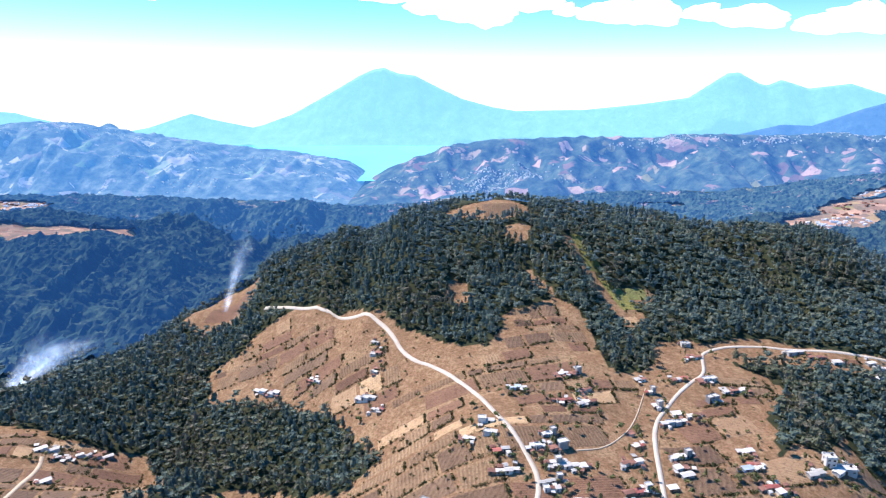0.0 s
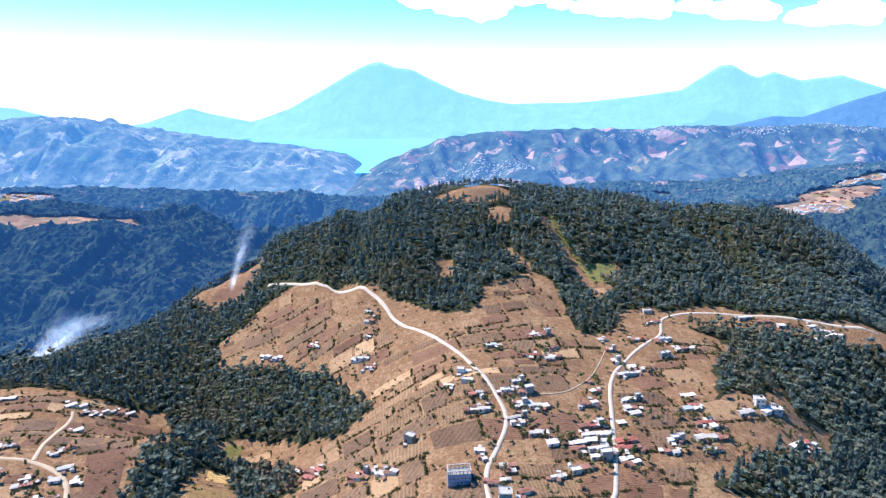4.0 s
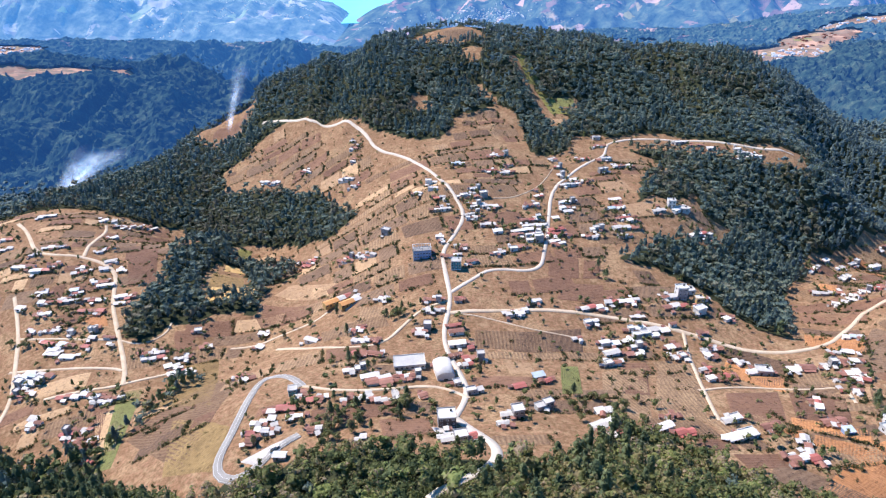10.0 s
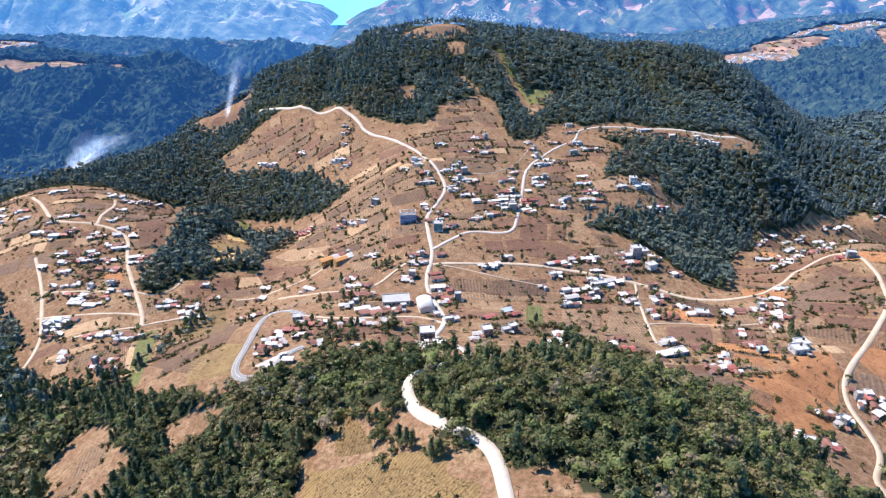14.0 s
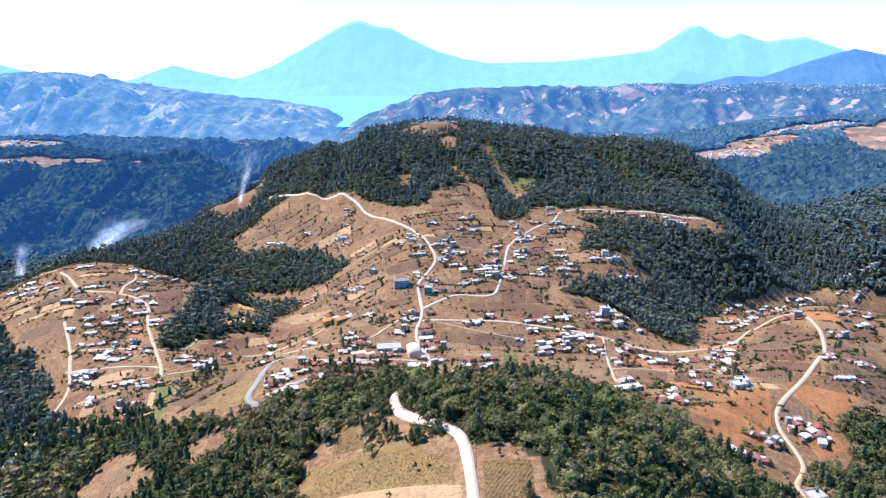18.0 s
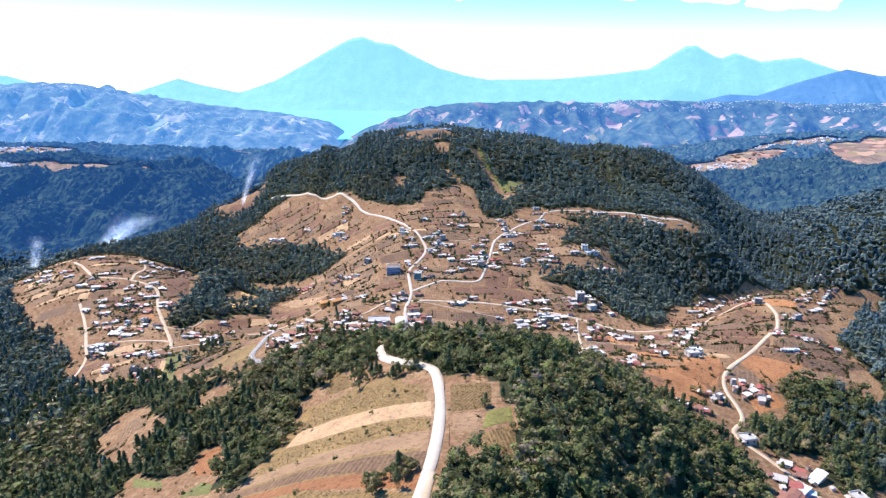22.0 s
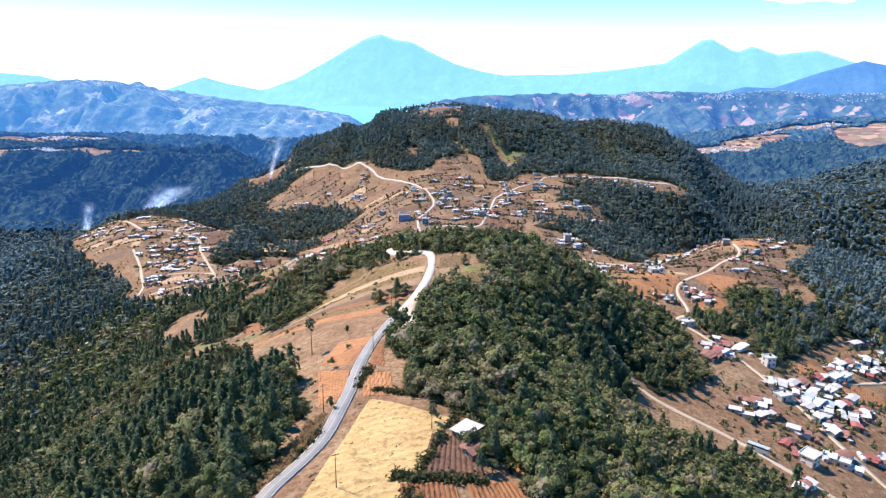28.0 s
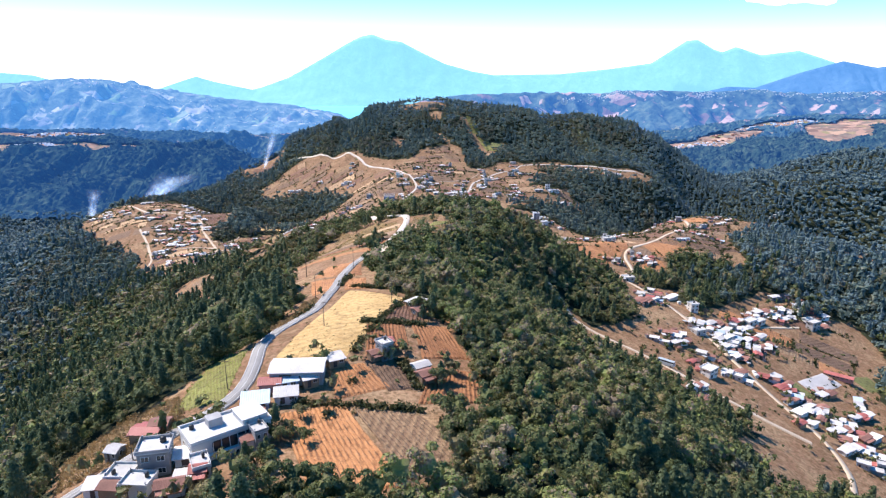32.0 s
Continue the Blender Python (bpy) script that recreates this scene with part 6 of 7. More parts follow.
ROWS_NORTHB = [(59.5, 821, 8.4, 21, "z"), (-107.9, 820.7, 9.7, -32, "zz"), (12.2, 818.8, 20.2, 21, "rorb"), (382.6, 817, 22.9, 40, "zwz"), (116.7, 812.6, 18.9, 21, "zrz"), (59.6, 806.5, 10.3, 18, "zz"), (19.3, 800.7, 9.2, 26, "ro"), (96.7, 800.5, 8.3, 22, "b"), (359.9, 800.2, 13.1, 39, "z"), (348.4, 797.2, 19.7, 37, "z"), (-21.4, 797.1, 10.6, 9, "uu"), (62.9, 793.2, 10.1, 17, "wz"), (17.1, 786.9, 12.6, 25, "zzr"), (4.1, 786, 10.9, 25, "rr"), (70.3, 785.8, 7.9, 14, "z"), (79.8, 783.6, 7.9, 8, "z"), (65.5, 777.1, 17.2, 14, "zfz"), (308, 773.2, 12.2, 29, "zz"), (325.6, 771.9, 12.4, 26, "F"), (278.8, 764.8, 13.7, 33, "z"), (-43.1, 763.5, 8.8, -7, "F"), (289.1, 761, 13.8, 35, "zz")]
ROWS_NORTHC = [(34.7, 759.4, 7, 29, "b"), (-54, 750.2, 9.7, -30, "bob"), (-41.8, 749.6, 7.4, -11, "f"), (94.8, 749.6, 7.5, 9, "zw"), (-10.7, 749.4, 8.9, 25, "bz"), (36.4, 748.4, 6.8, 25, "z"), (258, 746.3, 14.5, 31, "zz"), (56.3, 741.8, 12.9, 18, "zz"), (-7.8, 740.1, 11.3, 17, "rb"), (141.9, 739.7, 19.1, 30, "ZF"), (93.2, 739.2, 7.4, 9, "r"), (-19.5, 738.8, 9.8, 12, "zf"), (278.5, 738.6, 17.6, 40, "ff"), (-37.1, 735.5, 8.6, 6, "rb"), (91.4, 735.3, 12.3, 12, "uz"), (29, 733.3, 12.5, 21, "rbz"), (122.4, 733.1, 10.6, 15, "zz"), (53.6, 732, 8.9, 18, "zo"), (-132.4, 730.2, 10, -40, "r"), (-10.8, 729.2, 12.1, 14, "rb"), (-1.3, 727.2, 12.5, 15, "zz"), (-136.4, 726.7, 8.4, -38, "r")]
ROWS_NORTHD = [(54.7, 726.5, 8.1, 17, "b"), (-36.7, 723, 15.8, -2, "pzz"), (92.4, 722, 12, 16, "rrr"), (158.4, 720.2, 6.9, 34, "b"), (98.8, 720, 8.3, 19, "z"), (147, 718.2, 16.7, 28, "zz"), (43.6, 716.6, 7.9, 15, "z"), (-15.2, 716.2, 11.1, 4, "zb"), (33.3, 715.2, 6.4, 13, "t"), (-74.8, 714.1, 5.9, -31, "b"), (23.8, 712.7, 11.2, 16, "pp"), (-14, 712, 10.7, 9, "fz"), (99.7, 709.1, 9.2, 21, "pr"), (88.8, 708.6, 13.5, 17, "Z"), (26.5, 705.3, 15.9, 10, "zz"), (70.2, 704.8, 10.3, 16, "zf"), (-4.8, 702.4, 10.8, 4, "bo"), (-97.6, 701.9, 11.1, -31, "rr"), (-103.1, 700.9, 14, -31, "rr"), (41.2, 699.6, 10.7, 15, "rp"), (23, 698.8, 20.4, 9, "zzz"), (88.7, 698.3, 9.7, 16, "fz")]
ROWS_NORTHE = [(1.6, 694.9, 8.7, 16, "z"), (41.7, 694.6, 14, 14, "pr"), (-85.8, 693.8, 12.2, -29, "zrz"), (64.2, 693.3, 8.3, 14, "rz"), (14.3, 692.9, 8.7, 13, "rr"), (24.9, 691.7, 10.7, 11, "zf"), (-37.7, 690.8, 5.6, 2, "w"), (24.4, 686.2, 11.9, 10, "zb"), (38, 685.3, 7.3, 18, "zb")]
# loose compounds: x, y and how many stand together
VILLAGE_EAST = [(246, 655, 4), (262, 664, 5), (286, 668, 5), (310, 680, 5), (335, 686, 4), (360, 690, 4), (250, 630, 3), (300, 650, 3), (219, 545, 3), (232, 535, 3), (246, 528, 2), (160, 472, 4), (168, 468, 3), (138, 462, 3), (118, 443, 3),
                (158, 550, 3), (150, 540, 2), (128, 530, 2), (104, 497, 2), (172, 580, 2), (190, 600, 2), (270, 470, 3), (212, 515, 3)]
VILLAGE_EAST_NEAR = [(146, 398, 4), (140, 385, 3), (163, 357, 4), (173, 352, 5), (182, 362, 5), (192, 370, 4), (180, 345, 5), (190, 340, 4), (204, 352, 3), (217, 395, 4), (232, 402, 4), (250, 412, 4), (265, 420, 4), (276, 428, 3),
                     (138, 330, 4), (125, 322, 2), (150, 318, 2), (170, 328, 3), (184, 307, 4), (190, 295, 4), (196, 282, 4), (206, 276, 4), (196, 262, 4), (204, 252, 4), (160, 300, 3), (140, 296, 2), (196, 240, 4), (232, 306, 3)]
rng_h = random.Random(11)
KINDS = {"z": (1, 4, 10, 4, 2), "Z": (6,), "w": (2, 4), "r": (0, 3, 8, 5), "R": (7, 8), "p": (7, 0), "o": (2, 5), "u": (9,), "f": (11, 14), "F": (12, 15, 12), "b": (13, 5, 1), "t": (15,)}
for k in list(range(BIG)):
    full = MODELS[k]
    light = thing("house", full["label"] if "label" in full else "small pale house beside the fields", "house", "village houses")
    seen = 0
    for o in full.children:
        kind = o.name.split(".")[0]
        if kind in ("wall", "roof", "roof_slab", "parapet", "front", "door") or (kind == "window" and seen < 1):
            seen += kind == "window"
            part(kind, o.data, o.data.materials[0], light).matrix_basis = o.matrix_basis.copy()
    MODELS.append(light)
    SIZES.append(SIZES[k])
LIGHT = 2 * BIG


far_parts = {}


def join_far(model, x, y, turn, lift=0.0, wide=1.0, deep=1.0, tall=1.0):
    """Adds a house of the far slopes to their one mesh."""
    m = pose(x, y, footing(x, y, 2.0) + 0.2, 0, 0, turn) @ Matrix.Diagonal((wide, deep, tall, 1))
    for o in MODELS[model].children:
        me = o.data
        co = np.empty(len(me.vertices) * 3)
        me.vertices.foreach_get("co", co)
        q = np.array(m @ o.matrix_basis)
        far_parts.setdefault(me.materials[0].name, []).append((co.reshape(-1, 3) @ q[:3, :3].T + q[:3, 3], [tuple(f.vertices) for f in me.polygons]))
    built.append((x, y, SIZES[model] * 0.5 * wide))


def house_row(x, y, length, turn, kinds, light=False, first=0):
    """Houses that stand wall to wall along a line, small and crowded in the villages."""
    crowd = y > 440 and length / len(kinds) > 4.4
    if crowd:
        kinds = "".join(k + (rng_h.choice((k, "z", "r", "b")) if rng_h.random() < 0.6 else "") for k in kinds)
    each = max(length / len(kinds), 2.6)
    co, si = math.cos(radians(turn)), math.sin(radians(turn))
    for i, kind in enumerate(kinds):
        u = (i - (len(kinds) - 1) / 2) * each
        a, b = x + u * co + rng_h.uniform(-0.3, 0.3), y + u * si + rng_h.uniform(-0.9, 0.9)
        k = rng_h.choice(KINDS[kind])
        wide = min(max(each * 0.95 / SIZES[k], 0.45), 1.7 if y < 440 else 1.25)
        if any(math.hypot(a - p, b - q) < (each * 0.5 + r) * 0.45 for p, q, r in built) or road_gap(np.array([a]), np.array([b]))[0] < 1.0 + each * 0.24:
            continue
        way = turn + rng_h.choice((0, 0, 0, 180)) + rng_h.uniform(-4, 4)
        deep = min(max(wide, 0.85), 1.25) if y < 440 else min(max(wide, 0.62), 0.95)
        (join_far if light else stand)(k + (LIGHT if light else first), a, b, way, 0, wide, deep * rng_h.uniform(0.88, 1.1), (0.8 if kind == "F" else 1.0) * rng_h.uniform(0.8, 1.05) * (1.0 if y < 440 else 0.86))


for row in ROWS_RIDGEA + ROWS_RIDGEB:
    house_row(*row, False, BIG)
for row in ROWS_EAST_NEARA + ROWS_EAST_NEARB:
    house_row(*row)
for rows in (ROWS_MIDDLEB, ROWS_MIDDLEC, ROWS_MIDDLED, ROWS_MIDDLE_EASTB, ROWS_MIDDLE_EASTC):
    for row in rows:
        house_row(*row)
for rows in (ROWS_MIDDLEA, ROWS_MIDDLE_EASTA, ROWS_EASTA, ROWS_WESTA, ROWS_WESTB, ROWS_WESTC, ROWS_WESTD, ROWS_NORTHA, ROWS_NORTHB, ROWS_NORTHC, ROWS_NORTHD, ROWS_NORTHE):
    for row in rows:
        house_row(*row, True)
for spots, turn in ((VILLAGE_EAST, -20), (VILLAGE_EAST_NEAR, -32)):
    for x, y, n in spots:
        way = turn + rng_h.choice((0, 0, 90)) + rng_h.uniform(-8, 8)
        co, si = math.cos(radians(way)), math.sin(radians(way))
        row = "".join(rng_h.choice("zzZzrrRwfpbzu") for _ in range(min(n, 3)))
        house_row(x, y, len(row) * rng_h.uniform(4.6, 5.8), way, row, spots is VILLAGE_EAST)
        if n > 3:
            house_row(x - si * 5.4, y + co * 5.4, 2 * rng_h.uniform(4.2, 5.2), way, rng_h.choice(("zr", "zz", "rb", "wz", "pz", "fz")), spots is VILLAGE_EAST)
homes = list(built)
# lean-tos and sheds against the houses
for x, y, r in list(built):
    for _ in range(2 if y > 300 else 0):
        ang, far_ = rng_h.uniform(0, math.tau), r * 1.0 + rng_h.uniform(1.0, 2.2)
        a, b = x + math.cos(ang) * far_, y + math.sin(ang) * far_
        if rng_h.random() < 0.75 and road_gap(np.array([a]), np.array([b]))[0] > 2.0 and all(math.hypot(a - p, b - q) > q_ * 0.8 + 0.8 for p, q, q_ in built):
            join_far(LIGHT + rng_h.choice((2, 2, 5, 5, 10, 0)), a, b, rng_h.uniform(-15, 25) + rng_h.choice((0, 90)), 0, rng_h.uniform(0.45, 0.7), rng_h.uniform(0.5, 0.8), rng_h.uniform(0.6, 0.85))
V, F, slot, base = [], [], [], 0
far_me = bpy.data.meshes.new("far_village")
for i, (mat_name, bits) in enumerate(far_parts.items()):
    far_me.materials.append(bpy.data.materials[mat_name])
    for co, fs in bits:
        V.append(co)
        F += [tuple(base + q for q in f) for f in fs]
        slot += [i] * len(fs)
        base += len(co)
far_me.from_pydata(np.concatenate(V).tolist(), [], F)
far_me.polygons.foreach_set("material_index", slot)
tagged(new("far_village", far_me), "small pale and rust-roofed houses scattered over the far slopes", "houses", kind="stuff")
for model in MODELS:
    for o in (*model.children_recursive, model):
        bpy.data.objects.remove(o)

# ---- fields ----
FIELD_WORDS = {"stubble": "dry maize stubble plot with pale tufts", "tilled": "tilled brown plot on the slope", "orange soil": "freshly tilled orange soil plot", "straw": "pale straw-coloured plot",
               "fallow": "fallow brown plot with dry weeds", "green": "small green crop plot", "maize": "strip of golden maize stubble on the ridge", "grass": "yellow-green grass bank beside the road", "yellow": "dry yellow field with dark shrub rows"}
hedge = []


def field(corners, material, furrow=0.0, row=1.1, lift=0.16, label=""):
    """A plot laid over the land between four corners, its edge a small bank; furrows run from the first side to the third."""
    c = np.array(corners, float)
    mid = c.mean(0)
    way = c[1] - c[0]
    turn = math.atan2(way[1], way[0])
    wide, deep = (np.linalg.norm(c[1] - c[0]) + np.linalg.norm(c[2] - c[3])) / 2, (np.linalg.norm(c[3] - c[0]) + np.linalg.norm(c[2] - c[1])) / 2
    fine = 1.1 if wide * deep < 1300 else 2.2
    nu = int(wide / (row / 4 if furrow else fine)) + 2
    nv = int(deep / fine) + 2
    u, v = np.meshgrid(np.linspace(0, 1, nu), np.linspace(0, 1, nv))
    u, v = u.ravel()[:, None], v.ravel()[:, None]
    p = (c[0] * (1 - u) + c[1] * u) * (1 - v) + (c[3] * (1 - u) + c[2] * u) * v
    rim = ((u < 1e-6) | (u > 1 - 1e-6) | (v < 1e-6) | (v > 1 - 1e-6)).ravel()
    p[rim] += 0.5 * np.stack([value_noise(p[rim, 0] / 5, p[rim, 1] / 5, 5), value_noise(p[rim, 0] / 5, p[rim, 1] / 5, 6)], 1)
    z = height(p[:, 0], p[:, 1]) + np.where(rim, -0.3, lift)
    if furrow:
        z += np.where(rim, 0, furrow * np.abs(np.sin(u.ravel() * wide / row * math.pi)))
    z0 = ground(*mid)
    co, si = math.cos(turn), math.sin(turn)
    q = p - mid
    V = np.stack([q[:, 0] * co + q[:, 1] * si, -q[:, 0] * si + q[:, 1] * co, z - z0], 1)
    ob = new("field", mesh_of("field", V, grid_faces(nu, nv), not furrow))
    ob.data.materials.append(M[material])
    ob.matrix_basis = pose(mid[0], mid[1], z0, 0, 0, math.degrees(turn))
    return tagged(ob, label or FIELD_WORDS[material], "field", "farm plots")


for c in YARDS:
    yard_ob = field(c, "yard", 0.0, 1.1, 0.3, "pale concrete yard")
    yard_ob.name = "pavement"
    tagged(yard_ob, "pale concrete yard between village houses", "yard", kind="structure")
# strips of stubble across the ridge
STRIPS = [([(-69.2, 412.0), (-54.1, 410.5), (-26.5, 382.5), (-56.0, 384.1)], 'maize', 0.0), ([(-12.7, 375.4), (2.8, 372.0), (1.1, 352.3), (-13.6, 352.3)], 'maize', 0.0), ([(-13.3, 350.8), (-2.2, 349.3), (-5.3, 336.1), (-13.8, 338.2)], 'straw', 0.0), ([(-0.9, 349.6), (8.4, 353.9), (7.5, 342.9), (-4.0, 337.0)], 'grass', 0.0), ([(-3.6, 334.6), (7.9, 341.0), (5.6, 321.8), (-5.6, 319.1)], 'maize', 0.0), ([(-74.1, 443.9), (-66.4, 444.5), (-54.5, 414.5), (-69.0, 422.3)], 'maize', 0.0),
          ([(-75, 395), (-22, 367), (-25, 386), (-75, 417)], "maize", 0.0),
          ([(-78, 377), (-22, 353), (-22, 366), (-75, 394)], "straw", 0.0),
          ([(-85, 359), (-23, 343), (-22, 352), (-78, 375)], "maize", 0.0),
          ([(-93, 352), (-24, 331), (-23, 343), (-85, 358)], "straw", 0.0),
          ([(-98, 347), (-25, 319), (-24, 330), (-94, 351)], "stubble", 0.0),
          ([(-123, 355), (-26, 308), (-25, 319), (-100, 347)], "orange soil", 0.0),
          ([(-121, 349), (-27, 300), (-26, 307), (-123, 355)], "maize", 0.0),
          ([(-96, 329), (-30, 289), (-28, 299), (-120, 348)], "orange soil", 0.0),
          ([(-120, 367), (-104, 359), (-107, 369), (-112, 374)], "green", 0.0),
          ([(-154, 399), (-134, 384), (-137, 391), (-158, 410)], "green", 0.0),
          ([(-121, 385), (-107, 378), (-116, 409), (-127, 406)], "orange soil", 0.0)]
# plots that stand out on the slopes round the villages
PLOTS = [([(64, 127), (123, 186), (98, 167), (63, 134)], "orange soil", 0.2), ([(-200, 690), (-170, 689), (-184, 728), (-208, 730)], "maize", 0.0), ([(-208, 774), (-195, 775), (-195, 793), (-206, 796)], "grass", 0.0), ([(-164, 722), (-143, 723), (-156, 758), (-184, 778)], "fallow", 0.0),
         ([(87, 466), (118, 483), (138, 469), (93, 448)], "orange soil", 0.0),
         ([(120, 484), (161, 513), (157, 489), (138, 470)], "orange soil", 0.0),
         ([(94, 447), (137, 467), (134, 456), (100, 436)], "orange soil", 0.0),
         ([(25, 504), (49, 512), (66, 568), (38, 558)], "stubble", 0.0),
         ([(51, 513), (74, 514), (92, 571), (69, 570)], "stubble", 0.0),
         ([(83, 514), (107, 515), (121, 547), (92, 542)], "tilled", 0.0),
         ([(110, 515), (132, 511), (148, 540), (124, 546)], "tilled", 0.0),
         ([(131, 550), (152, 545), (162, 570), (140, 572)], "stubble", 0.0),
         ([(-199, 530), (-185, 528), (-201, 564), (-215, 565)], "straw", 0.0),
         ([(-191, 516), (-181, 515), (-197, 584), (-207, 582)], "green", 0.0),
         ([(-148, 492), (-119, 482), (-124, 511), (-165, 543)], "maize", 0.0),
         ([(-183, 564), (-141, 536), (-169, 621), (-185, 608)], "maize", 0.0),
         ([(-3, 569), (35, 575), (38, 598), (2, 589)], "fallow", 0.0),
         ([(171, 572), (167, 545), (213, 587), (208, 612)], "fallow", 0.0),
         ([(212, 615), (200, 559), (234, 589), (236, 623)], "stubble", 0.0),
         ([(27, 647), (47, 646), (51, 668), (31, 670)], "tilled", 0.0),
         ([(48, 646), (60, 647), (65, 667), (53, 667)], "tilled", 0.0),
         ([(28, 623), (56, 622), (61, 642), (34, 642)], "tilled", 0.0),
         ([(-257, 697), (-234, 693), (-258, 769), (-283, 765)], "tilled", 0.0),
         ([(-194, 616), (-184, 626), (-192, 646), (-204, 643)], "tilled", 0.0),
         ([(-216, 601), (-196, 607), (-203, 629), (-225, 625)], "stubble", 0.0),
         ([(-255, 646), (-245, 647), (-252, 659), (-271, 660)], "orange soil", 0.0),
         ([(-84, 610), (-68, 609), (-69, 621), (-86, 630)], "stubble", 0.0),
         ([(-23, 571), (18, 570), (22, 590), (-21, 589)], "stubble", 0.0),
         ([(-142, 677), (-108, 662), (-114, 677), (-145, 699)], "straw", 0.0),
         ([(-154, 661), (-118, 650), (-115, 660), (-158, 675)], "tilled", 0.0),
         ([(42, 534), (56, 536), (62, 556), (49, 555)], "tilled", 0.0),
         ([(54, 527), (78, 527), (89, 558), (66, 559)], "stubble", 0.0)]
NAMED = [([(-43, 149), (-23, 148), (-8, 200), (-31, 212)], "yellow", 0.0), ([(-35, 127), (-21, 131), (-5, 103), (-22, 96)], "orange soil", 0.3), ([(-20, 131), (-3, 128), (8, 112), (-4, 104)], "stubble", 0.25),
         ([(-27, 145), (-19, 150), (-10, 139), (-23, 132)], "orange soil", 0.22), ([(-20, 172), (-9, 173), (-7, 160), (-18, 151)], "orange soil", 0.25), ([(-14, 192), (-4, 189), (-3, 175), (-16, 174)], "tilled", 0.3),
         ([(-1, 152), (13, 152), (14, 137), (-4, 132)], "orange soil", 0.28), ([(-7, 173), (3, 176), (10, 158), (-3, 154)], "orange soil", 0.25), ([(2, 190), (6, 187), (9, 178), (3, 177)], "orange soil", 0.25),
         ([(-43, 208), (-37, 214), (-38, 231), (-49, 238)], "orange soil", 0.15), ([(-50, 243), (-39, 235), (-34, 262), (-47, 263)], "orange soil", 0.0), ([(-32, 211), (-24, 210), (-26, 228), (-34, 227)], "orange soil", 0.15), ([(-34, 232), (-27, 230), (-30, 251), (-33, 249)], "orange soil", 0.0), ([(-49, 172), (-45, 177), (-38, 204), (-44, 202)], "stubble", 0.0),
         ([(-18, 150), (-8, 150), (-4, 140), (-11, 137)], "fallow", 0.25),
         
         
         
         ([(-62, 158), (-51, 162), (-48.5, 132), (-62, 130)], "grass", 0.0), ([(-86, 138), (-64, 140), (-57, 124), (-78, 110)], "straw", 0.0),
         ([(-152, 684), (-142, 700), (-104, 676), (-118, 664)], "straw", 0.0), ([(-160, 662), (-120, 660), (-118, 646), (-152, 648)], "tilled", 0.0), ([(19, 560), (28, 561), (24, 532), (14, 530)], "green", 0.2),
         ([(-200, 700), (-168, 704), (-164, 680), (-194, 676)], "yellow", 0.0), ([(-205, 750), (-190, 752), (-186, 738), (-202, 736)], "yellow", 0.0),
         ([(-186, 535), (-162, 585), (-136, 575), (-136, 487)], "stubble", 0.0), ([(-222, 584), (-213, 584), (-197, 532), (-207, 530)], "tilled", 0.0), ([(-211, 583), (-203, 579), (-185, 523), (-195, 531)], "green", 0.0),
         ([(84, 952), (103, 954), (101, 936), (82, 934)], "green", 0.0), ([(46, 1002), (60, 1002), (72, 964), (56, 960)], "grass", 0.0), ([(62, 957), (78, 957), (92, 922), (74, 918)], "grass", 0.0), ([(88, 468), (124, 496), (140, 468), (112, 449)], "orange soil", 0.0), ([(127, 497), (163, 509), (152, 485), (143, 468)], "orange soil", 0.0), ([(159, 480), (178, 477), (179, 460), (158, 451)], "orange soil", 0.0),
         ([(170, 506), (196, 524), (214, 500), (176, 476)], "orange soil", 0.0), ([(186, 312), (202, 317), (207, 305), (193, 298)], "green", 0.0), ([(247, 340), (264, 346), (270, 332), (252, 325)], "green", 0.0),
         ([(-300, 1062), (-262, 1070), (-258, 1034), (-300, 1030)], "tilled", 0.0), ([(-30, 1066), (8, 1064), (6, 1040), (-26, 1036)], "stubble", 0.0)]
taken = []
field([(-80, 424), (-32, 402), (-23, 330), (-97, 314)], "maize", 0.0, 1.1, 0.07)
for corners, kind, furrow in NAMED + PLOTS + [([tuple(np.mean(c, 0) * -0.08 + np.array(p) * 1.08) for p in c], k, f) for c, k, f in STRIPS]:
    field(corners, kind, furrow)
    taken.append(corners)
rng_f = np.random.default_rng(5)
